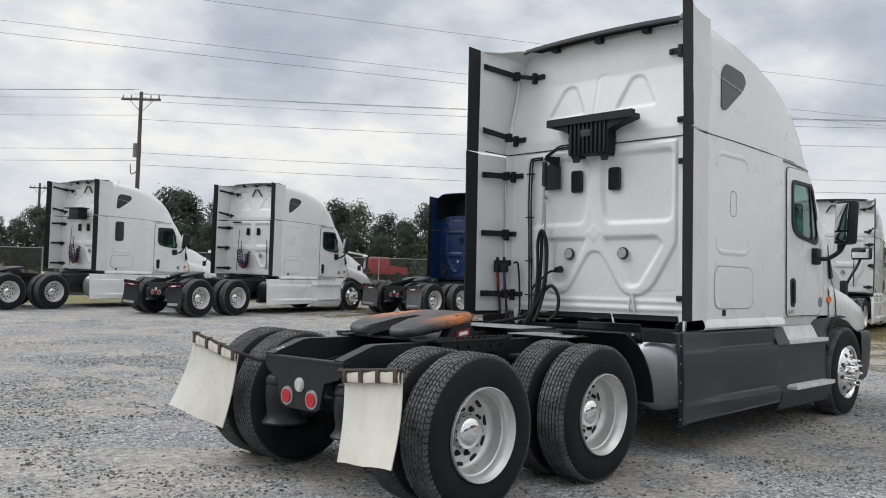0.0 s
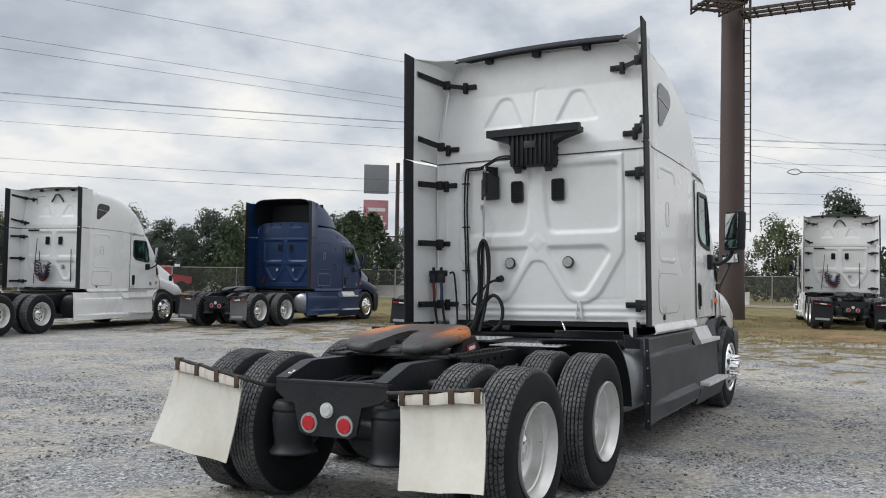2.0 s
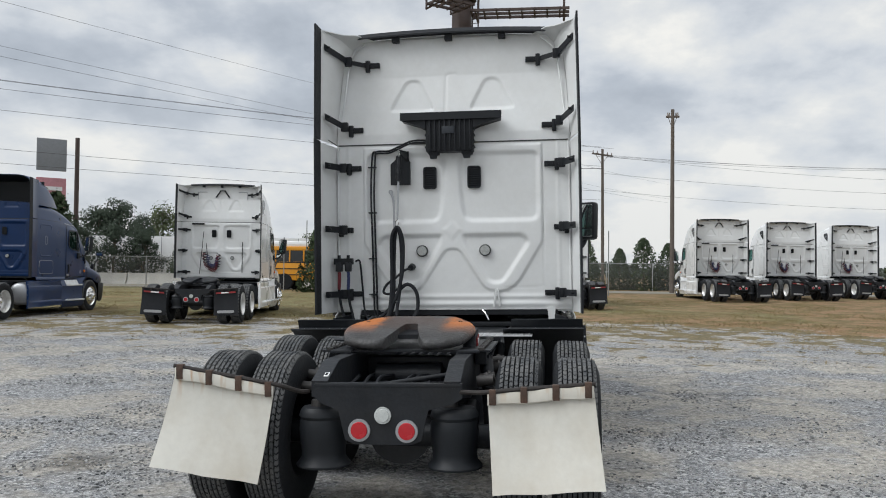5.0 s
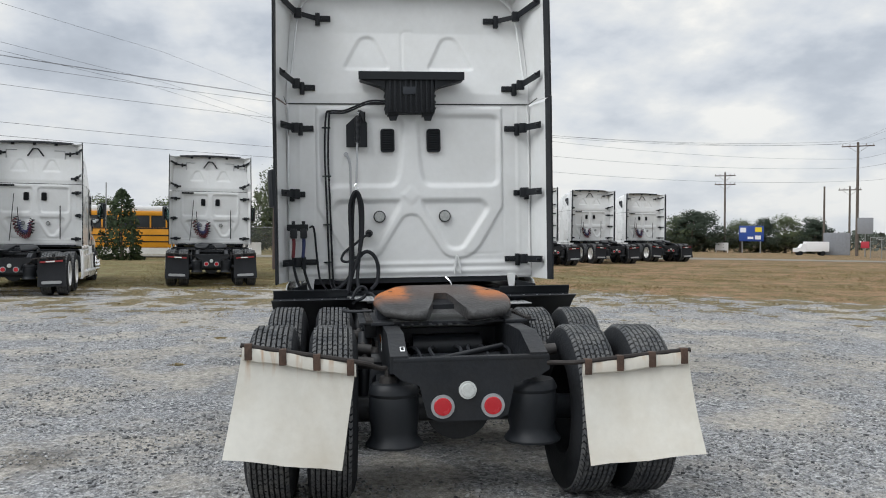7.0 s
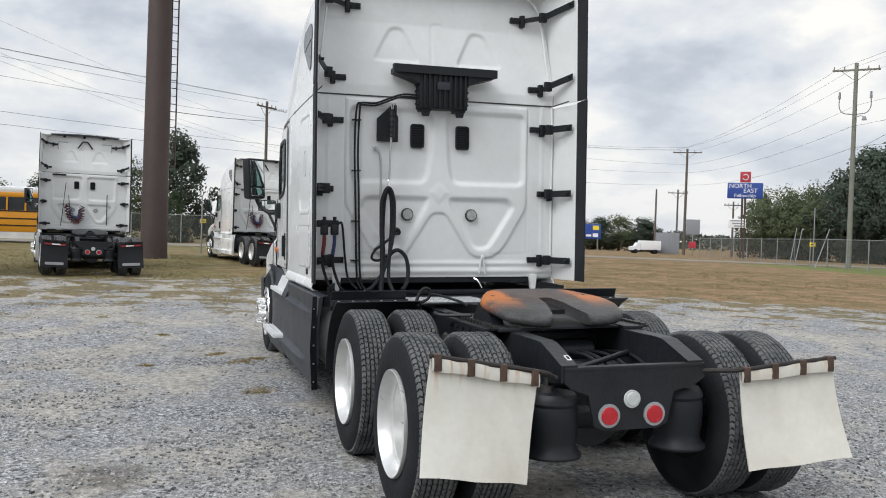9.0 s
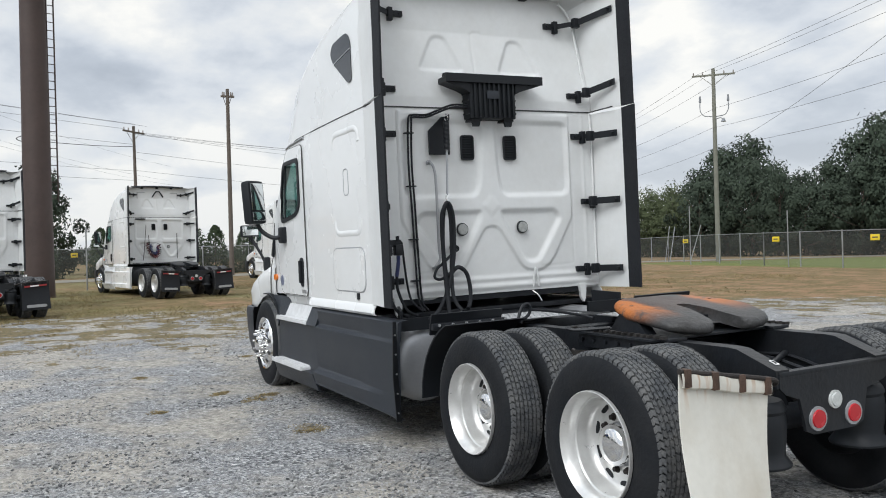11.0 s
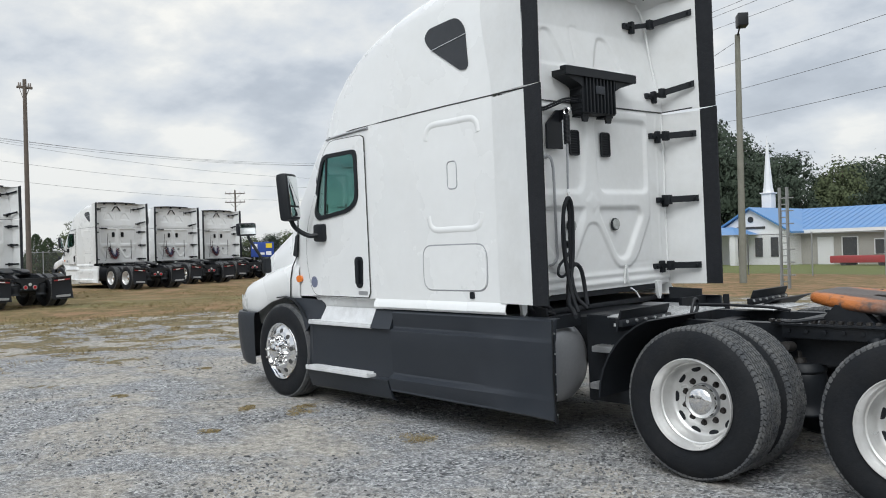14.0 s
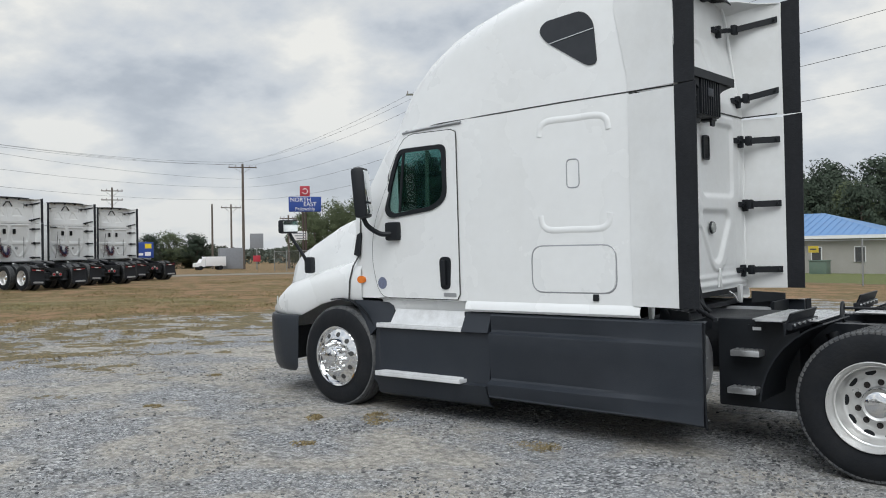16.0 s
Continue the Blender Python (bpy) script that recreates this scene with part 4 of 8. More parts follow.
def skirts(tr, s, m_skirt, main):
    """Side fairing panels, steps and the tank behind them."""
    bm = B()
    rows = []
    for x, zb in ((1.125, 0.26), (1.35, 0.27), (1.6, 0.274), (1.8, 0.276), (2.05, 0.278), (2.6, 0.285), (3.055, 0.29)):
        tp = min(1.0, max(0.0, (x - 1.35) / 0.7))
        rows.append([(x, s * y, z) for y, z in ((1.19, zb), (1.225, zb + 0.008), (1.236 + 0.012 * tp, zb + 0.022), (1.232 + 0.012 * tp, zb + 0.034), (1.230 + 0.036 * tp, 0.412), (1.229 + 0.036 * tp, 0.424), (1.226 - 0.010 * tp, 0.452), (1.224 - 0.018 * tp, 0.470), (1.218, 0.70), (1.216 + 0.014 * tp, 0.846), (1.214 + 0.013 * tp, 0.856), (1.207 - 0.020 * tp, 0.874), (1.203 - 0.022 * tp, 0.890), (1.192, 1.012), (1.18, 1.022), (1.14, 1.03))])
    sheet(bm, rows, (0, -s * 0.03, 0))
    p = part("side_skirt", bm, m_skirt, tr, "moulded dark grey side skirt" if main else "", smooth=22)
    bm = B()
    sheet(bm, [[(1.13, s * 1.20, 0.26), (1.13, s * 1.215, 0.6), (1.13, s * 1.21, 1.03)], [(1.10, s * 1.255, 0.26), (1.10, s * 1.27, 0.6), (1.10, s * 1.25, 1.03)]], (-0.012, 0, 0))
    fl = part("flared_edge", bm, M_BLACK if main else m_skirt, p)
    for k in range(5):
        bm = B()
        cyl(bm, (1.088, s * 1.24, 0.33 + 0.15 * k), (1.082, s * 1.24, 0.33 + 0.15 * k), 0.007, seg=8)
        part("rivet", bm, M_ALU, p)
    # forward panel under the door, stepped
    bm = B()
    rows = []
    for x in (3.075, 3.35, 3.9, 4.40):
        rows.append([(x, s * y, z) for y, z in ((1.15, 0.20), (1.21, 0.23), (1.25, 0.34), (1.265, 0.40), (1.20, 0.41), (1.185, 0.55), (1.18, 0.80), (1.18, 0.85), (1.12, 0.86), (1.02, 0.865))])
    sheet(bm, rows, (0, -s * 0.02, 0))
    q = part("step_fairing", bm, m_skirt, tr, "dark grey step fairing under the door" if main else "")
    bm = B()
    prism(bm, [(3.075, s * 1.215, 0.86), (3.37, s * 1.215, 0.86), (3.36, s * 1.14, 1.03), (3.075, s * 1.14, 1.03)], (0, -s * 0.1, 0))
    part("fairing_corner", bm, m_skirt, q)
    bm = B()
    sheet(bm, [[(4.28, s * 1.15, 0.86), (4.30, s * 1.08, 1.0), (4.32, s * 1.06, 1.08)], [(4.45, s * 1.165, 0.86), (4.47, s * 1.12, 1.02), (4.50, s * 1.10, 1.10)], [(4.60, s * 1.16, 0.72), (4.64, s * 1.14, 0.95), (4.80, s * 1.12, 1.105)], [(4.50, s * 1.15, 0.40), (4.52, s * 1.14, 0.60), (4.60, s * 1.13, 0.80)]], (0, -s * 0.03, 0))
    part("fairing_front", bm, m_skirt, q)
    bm = B()
    rows = []
    for k in range(9):
        a = radians(12 + 13 * k)
        # rear half of the wheel arch
        rows.append([(STEER_X - 0.61 * math.cos(a - radians(15)), s * y, 0.50 + 0.61 * math.sin(a - radians(15))) for y in (1.16, 0.85)])
    sheet(bm, rows, (0, 0, 0.012))
    part("arch_liner", bm, M_BLACK, q)
    bm = B()
    sheet(bm, [[(4.40, s * 1.18, 0.24), (4.40, s * 1.18, 0.86)], [(4.52, s * 1.16, 0.34), (4.46, s * 1.165, 0.86)]], (0, -s * 0.1, 0))
    part("fairing_end", bm, m_skirt, q)
    for z, y0, x0, x1 in ((0.855, 1.215, 3.37, 4.42), (0.405, 1.305, 3.33, 4.37)):
        bm = B()
        box(bm, x0, x1, min(s * (y0 - 0.18), s * y0), max(s * (y0 - 0.18), s * y0), z, z + 0.032, 0.005)
        for k in range(5):
            y = s * (y0 - 0.012 - 0.034 * k)
            box(bm, x0 + 0.012 * k, x1 - 0.012 * k, y - 0.010, y + 0.010, z + 0.030, z + 0.044, 0.004)
        part("step_tread", bm, M_STEP, q, "bright ribbed metal step tread")
    # tank with domed end
    bm = B()
    prof = [(0.0, 0.0), (0.008, 0.12), (0.022, 0.21), (0.045, 0.27), (0.08, 0.305), (0.12, 0.318), (0.15, 0.32), (1.6, 0.32), (1.62, 0.0)]
    revolve(bm, prof, 36)
    part("fuel_tank", bm, M_TANK if main or m_skirt is M_BLUE else M_FRAME, tr, "dull alloy cylindrical fuel tank" if main else "", pose(1.26, s * 0.86, 0.655, 0, 0, -90))


def fifth_wheel(tr, sticker):
    """The tilted coupling plate: a horseshoe with a throat to the rear, on its slide rails."""
    out = rounded([(0.36, 0.28), (0.36, -0.28), (0.05, -0.44), (-0.14, -0.45), (-0.36, -0.39), (-0.43, -0.25), (-0.43, -0.13), (-0.20, -0.075), (0.02, -0.045), (0.02, 0.045), (-0.20, 0.075), (-0.43, 0.13), (-0.43, 0.25), (-0.36, 0.39), (-0.14, 0.45), (0.05, 0.44)], [0.12, 0.12, 0.14, 0.15, 0.10, 0.09, 0.05, 0.06, 0.03, 0.03, 0.06, 0.05, 0.09, 0.10, 0.15, 0.14], 4)
    T = pose(-0.72, 0.012, 1.138, 0, -6.5, 0)

    def drop(x):
        return 0.10 * max(0.0, -0.16 - x)

    bm, rings = B(), []
    for f, z in ((0.94, -0.058), (0.985, -0.050), (1.01, -0.032), (1.0, -0.010), (0.972, 0.006), (0.93, 0.014)):
        rings.append([bm.verts.new(T @ Vector((p[0] * f, p[1] * f, z - drop(p[0])))) for p in out])
    n = len(out)
    for a, b in zip(rings, rings[1:]):
        for k in range(n):
            bm.faces.new((a[k], a[(k + 1) % n], b[(k + 1) % n], b[k]))
    bm.faces.new(rings[-1])
    bm.faces.new(rings[0][::-1])
    bmesh.ops.triangulate(bm, faces=[f for f in bm.faces if len(f.verts) > 4])
    fw = part("fifth_wheel", bm, M_PLATE if sticker else M_FRAME, tr, "greasy dark coupling plate with orange rust" if sticker else "greasy black coupling plate", smooth=50)
    # the jaw in the throat, and grease holes
    bm = B()
    prism(bm, [T @ Vector(p) for p in ((-0.16, 0.10, -0.03), (0.02, 0.06, -0.03), (0.02, -0.06, -0.03), (-0.16, -0.10, -0.03))], (0, 0, -0.05))
    part("jaw", bm, M_FRAME, fw)
    for a, b in ((0.10, 0.33), (0.10, -0.33)):
        bm = B()
        q = T @ Vector((a, b, 0.013))
        cyl(bm, q, q + Vector((0, 0, 0.003)), 0.014, seg=10)
        part("grease_hole", bm, M_FRAME, fw)
    if sticker:
        bm = B()
        prism(bm, [(-0.62, -0.442, 1.075), (-0.76, -0.442, 1.055), (-0.76, -0.444, 1.005), (-0.62, -0.444, 1.025)], (0, -0.006, 0))
        tag = part("maker_plate", bm, M_REDTAPE, fw, "small red maker's plate with a white bar")
        bm = B()
        prism(bm, [(-0.645, -0.449, 1.058), (-0.735, -0.449, 1.045), (-0.735, -0.45, 1.02), (-0.645, -0.45, 1.033)], (0, -0.003, 0))
        part("bar", bm, M_WHITE, tag)
    for s in (1, -1):
        bm = B()
        prism(bm, [(-0.50, s * 0.36, 0.99), (-0.88, s * 0.36, 0.99), (-0.78, s * 0.36, 1.10), (-0.62, s * 0.36, 1.12)], (0, s * 0.08, 0))
        box(bm, -1.12, -0.2, s * 0.42 - 0.07, s * 0.42 + 0.07, 0.985, 1.005, 0.004)
        part("coupling_bracket", bm, M_FRAME, fw)
        for k in range(16):
            bm = B()
            box(bm, -1.10 + 0.058 * k, -1.075 + 0.058 * k, s * 0.50 - 0.02, s * 0.50 + 0.02, 1.002, 1.02)
            part("rack_tooth", bm, M_GREASE, fw)
    bm = B()
    prism(bm, [(-1.06, 0.56, 0.988), (-1.06, -0.56, 0.988), (-0.30, -0.56, 0.988), (-0.30, 0.56, 0.988)], (0, 0, 0.012))
    part("base_plate", bm, M_FRAME, fw)
    bm = B()
    tube(bm, [(-0.55, 0.46, 1.03), (-0.42, 0.62, 1.02), (-0.36, 0.66, 1.03)], 0.012, 6)
    part("release_handle", bm, M_FRAME, fw)


def rounded_strip(p, q, h):
    """Outline of a flat bar with round ends, upright, between two points."""
    p, q = Vector(p), Vector(q)
    u, w = (q - p).normalized() * h, Vector((0, 0, h))
    ends = [q + u * math.sin(a) + w * math.cos(a) for a in (radians(30 * k) for k in range(7))]
    return ends + [p - u * math.sin(a) - w * math.cos(a) for a in (radians(30 * k) for k in range(7))]


def mud_flap(tr, s, top, low, bend, material, lbl, stripe=False):
    """A hanging flap: inner and outer top corners, inner and outer low corners (x, y, z)."""
    (a, b), (c, d) = [[Vector(p) for p in q] for q in (top, low)]
    bm, rows = B(), []
    for k in range(9):
        t = k / 8
        l, r = a.lerp(c, t), b.lerp(d, t)
        off = bend * math.sin(math.pi * t)
        rows.append([l.lerp(r, j / 6) + Vector((off * (0.4 + 0.6 * (j / 6)) + 0.010 * math.sin(3 * j / 6 + 2 * t), 0, 0.004 * math.sin(j * 1.7) * t)) for j in range(7)])
    sheet(bm, rows, (0.008, 0, 0))
    fl = part("mud_flap", bm, material, tr, lbl)
    bm = B()
    root = Vector((-1.80, s * 0.44, 0.83))
    tube(bm, [root, root + Vector((-0.06, s * 0.04, 0.01)), a + Vector((-0.008, -s * 0.02, 0.012)), a.lerp(b, 0.5) + Vector((-0.008, 0, 0.014)), b + Vector((-0.008, s * 0.01, 0.012))], 0.013, 8)
    part("hanger", bm, M_RUSTROD, fl, "rusty black hanger rod")
    for j in range(4):
        p = a.lerp(b, 0.05 + 0.3 * j)
        bm = B()
        box(bm, p.x - 0.030, p.x + 0.016, p.y - 0.019, p.y + 0.019, p.z - 0.058, p.z + 0.026, 0.005)
        part("clip", bm, M_RUSTROD if stripe else M_CLIP, fl, "" if stripe else "rust-brown strap clip")
    if not stripe:
        # the top edge is folded over the rod
        bm = B()
        rows = [[a.lerp(b, j / 9) + Vector((-0.020 + dx + 0.004 * math.sin(j * 2.1), 0, dz + 0.004 * math.sin(j * 1.3))) for j in range(10)] for dx, dz in ((0.014, 0.012), (0.002, 0.008), (-0.004, -0.02), (0.0, -0.055), (0.010, -0.062))]
        sheet(bm, rows, (0.004, 0, 0))
        part("folded_edge", bm, M_FLAP, fl)
    if stripe:
        bm = B()
        p, q = a.lerp(c, 0.12), b.lerp(d, 0.12)
        prism(bm, [p + Vector((-0.012, s * 0.05, 0.02)), q + Vector((-0.012, -s * 0.05, 0.02)), q + Vector((-0.012, -s * 0.05, -0.02)), p + Vector((-0.012, s * 0.05, -0.02))], (-0.003, 0, 0))
        part("reflector", bm, M_REDTAPE, fl, "red and white reflective strip")
        bm = B()
        p, q = a.lerp(c, 0.12), b.lerp(d, 0.12)
        m1, m2 = p.lerp(q, 0.3), p.lerp(q, 0.62)
        prism(bm, [m1 + Vector((-0.017, 0, 0.015)), m2 + Vector((-0.017, 0, 0.015)), m2 + Vector((-0.017, 0, -0.015)), m1 + Vector((-0.017, 0, -0.015))], (-0.003, 0, 0))
        part("white_strip", bm, M_WHITE, fl)
        p, q = a.lerp(c, 0.86), b.lerp(d, 0.86)
        bm = B()
        m1, m2 = p.lerp(q, 0.2), p.lerp(q, 0.8)
        prism(bm, rounded_strip(m1 + Vector((-0.03, 0, 0)), m2 + Vector((-0.03, 0, 0)), 0.035), (-0.003, 0, 0))
        part("weight_plate", bm, M_TANK, fl, "pale metal weight plate")
    return fl


def build_truck(label, m, paint=None, roof=HIGH, main=False, lean=0.0):
    paint = paint or M_WHITE
    tr = thing("tractor_truck", m, label, "truck", "tractor trucks on the lot")
    inner = M_WHITE_IN if paint is M_WHITE else paint
    m_skirt = M_SKIRT if main else paint
    part("cab_shell", shell(roof), paint, tr, "sleeper cab body", smooth=40)
    fairing = [fairing_side(tr, s, inner, roof, main) for s in (1, -1)]
    had = set(tr.children)
    back_wall(tr, inner, main, roof)
    shifted(tr, had, 0.06)
    for s in (1, -1):
        cab_sides(tr, s, paint, roof, main)
        skirts(tr, s, m_skirt, main)
    h, bump = hood(tr, paint)
    part("bumper", bump, m_skirt if main else M_BLACK, tr, "wrap-round front bumper")
    # roof lip
    bm = B()
    if roof is HIGH:
        rows = []
        for k in range(13):
            y = 0.93 - 1.86 * k / 12
            z = 3.870 + 0.030 * (1 - (y / 0.93) ** 2)
            rows.append([(1.84, y, z - 0.004), (1.77, y, z + 0.012), (1.70, y, z + 0.012), (1.665, y, z - 0.03)])
        sheet(bm, rows, (0, 0, 0.016))
        for y in (0.56, 0.03, -0.50):
            box(bm, 1.70, 1.78, y - 0.035, y + 0.035, 3.815, 3.875, 0.006)
        part("roof_lip", bm, M_RUBBER, tr, "black rubber lip on the roof's rear edge")
        for s in (1, -1):
            bm = B()
            sheet(bm, [[(1.80, s * 0.80, 3.855), (1.80, s * 0.93, 3.835), (1.79, s * 1.01, 3.76), (1.78, s * 1.05, 3.6)], [(1.66, s * 0.90, 3.865), (1.60, s * 0.99, 3.845), (1.54, s * 1.07, 3.81), (1.52, s * 1.12, 3.62)], [(1.60, s * 0.92, 3.86), (1.44, s * 1.04, 3.83), (1.29, s * 1.195, 3.84), (1.29, s * 1.205, 3.64)]], (0, 0, 0.008))
            part("roof_corner", bm, inner, tr)
    else:
        rows = []
        for k in range(13):
            a = math.pi * k / 12
            y = 1.12 * math.cos(a)
            y = math.copysign(abs(math.cos(a)) ** 0.35, math.cos(a)) * 1.13
            z = 3.2 + 0.83 * abs(math.sin(a)) ** 0.35
            rows.append([(x, y * w, 3.2 + (z - 3.2) * hh) for x, w, hh in ((1.40, 1.0, 1.0), (1.9, 0.97, 1.0), (2.5, 0.9, 0.85), (3.1, 0.8, 0.45), (3.5, 0.7, 0.05))])
        sheet(bm, rows, (0, 0, -0.012))
        part("roof_deflector", bm, paint, tr, "hollow wind deflector on the roof")
        bm = B()
        sheet(bm, [[(2.3, y, z) for y in (-1.0, 0, 1.0)] for z in (3.25, 3.9)], (0.02, 0, 0))
        part("deflector_back", bm, M_BLACK, tr)
        bm = B()
        sheet(bm, [[(p[0] + 0.02, p[1] * 0.975, 3.2 + (p[2] - 3.2) * 0.97) for p in r] for r in rows], (0, 0, -0.006))
        part("deflector_lining", bm, M_BLACK, tr, "black inside of the wind deflector")
    bm = B()
    sheet(bm, [[(4.36 + 0.42 * t, y * (1.02 + 0.02 * t), 2.625 - 0.64 * t + 0.035 * (1 - y * y)) for y in (-0.97, -0.5, 0, 0.5, 0.97)] for t in (0.0, 0.5, 1.0)], (0.01, 0, 0.006))
    part("windscreen", bm, M_GLASS, tr, "large curved windscreen").visible_shadow = False
    bm = B()
    box(bm, 4.2, 4.75, -1.0, 1.0, 1.55, 1.85, 0.08)
    for y in (0.55, -0.55):
        box(bm, 3.35, 3.85, y - 0.26, y + 0.26, 1.3, 1.62, 0.06)
        box(bm, 3.30, 3.44, y - 0.25, y + 0.25, 1.6, 2.15, 0.06)
    box(bm, 3.15, 3.2, -1.08, 1.08, 1.2, 2.9)
    revolve(bm, [(0, 0.21), (0.02, 0.235), (0, 0.26), (-0.02, 0.235)], 24, (4.1, 0.55, 1.78), True)
    part("cab_interior", bm, M_SEAT, tr, "grey dashboard and seats")
    fifth_wheel(tr, main)
    if main:
        mud_flap(tr, 1, ((-1.93, 0.60, 0.872), (-1.945, 1.172, 0.98)), ((-2.0, 0.68, 0.338), (-2.085, 1.265, 0.45)), 0.03, M_FLAP, "plain off-white mud flap, stained at the top")
        mud_flap(tr, -1, ((-1.93, -0.605, 0.838), (-1.985, -1.175, 0.893)), ((-2.005, -0.63, 0.305), (-2.09, -1.225, 0.37)), 0.03, M_FLAP, "plain off-white mud flap, stained at the top")
    else:
        for s in (1, -1):
            mud_flap(tr, s, ((-1.935, s * 0.60, 0.86), (-1.945, s * 1.19, 0.90)), ((-1.95, s * 0.60, 0.22), (-2.0, s * 1.22, 0.24)), 0.03, M_RUBBER if roof is HIGH else M_GREYFLAP, "black rubber mud flap" if roof is HIGH else "faded grey mud flap", True)
    # wheels stand upright even where the body leans
    W = pose(0, 0, 0, lean)
    for x in (0.0, REAR_AXLE):
        for s in (1, -1):
            flip = pose(0, 0, 0, 0, 0, 0 if s > 0 else 180)
            drive_wheel(tr, W @ pose(x, s * 1.218, 0.50) @ flip @ pose(0, 0, 0, 0, random.uniform(0, 360)), main)
            car, tread = tyre_mesh(0.291, 0.28, R=0.50, blocks=80 if main else 36, ribs=8 if main else 4, seed=3)
            t = part("tyre", car, M_TYRE, tr, "", W @ pose(x, s * 0.88, 0.50) @ flip @ pose(0, 0, 0, 0, random.uniform(0, 360)))
            part("tread", tread, M_TREAD, t)
        bm = B()
        cyl(bm, (x, -0.9, 0.505), (x, 0.9, 0.505), 0.075, seg=14)
        cyl(bm, (x - 0.02, 0.0, 0.52), (x + 0.2, 0.0, 0.52), 0.2, 0.12, seg=18)
        part("axle", bm, M_FRAME, tr, "black drive axle", W)
    for s in (1, -1):
        flip = pose(0, 0, 0, 0, 0, 0 if s > 0 else 180)
        steer_wheel(tr, W @ pose(STEER_X, s * 1.215, 0.508) @ flip @ pose(0, 0, 0, 0, random.uniform(0, 360)))
    # frame
    for s in (1, -1):
        bm = B()
        y = 0.417 if s > 0 else -0.445
        prism(bm, [(5.4, y, 0.72), (5.4, y, 0.96), (-1.50, y, 0.985), (-1.56, y, 0.980), (-1.815, y, 0.892), (-1.815, y, 0.80), (-1.25, y, 0.72)], (0, -s * 0.095, 0))
        part("frame_rail", bm, M_FRAME, tr, "black chassis rail")
    bm = B()
    box(bm, -1.824, -1.77, -0.455, 0.40, 0.855, 0.882, 0.008)
    prism(bm, [(-1.822, 0.40, 0.872), (-1.822, -0.455, 0.872), (-1.822, -0.455, 0.80), (-1.822, -0.40, 0.765), (-1.822, -0.26, 0.73), (-1.822, -0.22, 0.56), (-1.822, -0.16, 0.535), (-1.822, 0.16, 0.535), (-1.822, 0.22, 0.56), (-1.822, 0.26, 0.73), (-1.822, 0.36, 0.765), (-1.822, 0.40, 0.80)], (0.02, 0, 0))
    part("rear_crossmember", bm, M_FRAME, tr, "black closing crossmember")
    for x in (-0.75, 0.4, 1.2):
        bm = B()
        box(bm, x, x + 0.15, -0.4, 0.4, 0.73, 0.93, 0.01)
        part("crossmember", bm, M_FRAME, tr)
    for y, z, mm, nm in ((0.137, 0.615, M_RED, "tail_lamp"), (-0.137, 0.612, M_RED, "tail_lamp"), (0.0, 0.70, M_LENS, "reversing_lamp")):
        bm = B()
        big = 0.066 if mm is M_RED else 0.05
        cyl(bm, (-1.815, y, z), (-1.831, y, z), big, big * 0.96, 28)
        lamp = part(nm, bm, M_TANK if mm is M_RED else M_LENS, tr, "round red tail lamp in a grey grommet" if mm is M_RED else "round clear reversing lamp")
        bm = B()
        revolve(bm, [(0.0, big * 0.74), (0.008, big * 0.7), (0.011, 0.0)], 28)
        part("lens", bm, mm, lamp, "", pose(-1.831, y, z, 0, 0, 90))
    # engine, gearbox and the clutter slung between the rails
    # bulk added out of sight so that little light reaches the ground below
    bm = B()
    box(bm, 4.0, 5.6, -0.40, 0.40, 0.36, 1.15, 0.08)
    box(bm, 2.6, 4.0, -0.30, 0.30, 0.42, 1.0, 0.08)
    part("engine", bm, M_FRAME, tr, "dark engine and gearbox")
    bm = B()
    box(bm, 0.75, 2.6, -0.52, 0.52, 0.60, 0.98, 0.03)
    box(bm, 1.7, 3.4, -1.12, 1.12, 0.985, 1.03, 0.01)
    part("shading_floor_pan", bm, M_FRAME, tr)
    for x in (0.62, 0.95):
        bm = B()
        cyl(bm, (x, -0.36, 0.58), (x, 0.36, 0.58), 0.13, seg=18)
        part("air_tank", bm, M_FRAME, tr, "black air reservoir")
    for s in (1, -1):
        for x in (-1.66, -0.38):
            bm = B()
            revolve(bm, [(0, 0), (0, 0.118), (0.012, 0.128), (0.03, 0.137), (0.05, 0.142), (0.068, 0.132), (0.085, 0.138), (0.13, 0.141), (0.20, 0.137), (0.255, 0.128), (0.29, 0.130), (0.318, 0.150), (0.33, 0.160), (0.342, 0.158), (0.348, 0.0)], 28)
            spring = part("air_spring", bm, M_BLACK, tr, "black rubber air spring", pose(x, s * 0.39, 0.725, -90))
            bm = B()
            cyl(bm, (0.02, -0.0, 0.03), (0.02, -0.035, 0.03), 0.05, 0.045, 14)
            cyl(bm, (0.02, -0.03, 0.03), (0.02, -0.075, 0.03), 0.018, seg=8)
            part("top_fitting", bm, M_GREASE, spring)
            bm = B()
            tube(bm, [(x - 0.05, s * 0.42, 0.42), (x + 0.25, s * 0.45, 0.44), (x + 0.55, s * 0.44, 0.66)], 0.05, 6)
            part("spring_arm", bm, M_FRAME, tr)
        for x in (-1.0, 0.32):
            bm = B()
            cyl(bm, (x - 0.1, s * 0.55, 0.45), (x + 0.1, s * 0.52, 0.9), 0.035, seg=12)
            cyl(bm, (x + 0.02, s * 0.54, 0.68), (x + 0.11, s * 0.52, 0.92), 0.045, seg=12)
            part("shock_absorber", bm, M_FRAME, tr)
        bm = B()
        box(bm, -1.0, -0.3, s * 0.49 - 0.04, s * 0.49 + 0.04, 0.9, 0.99, 0.01)
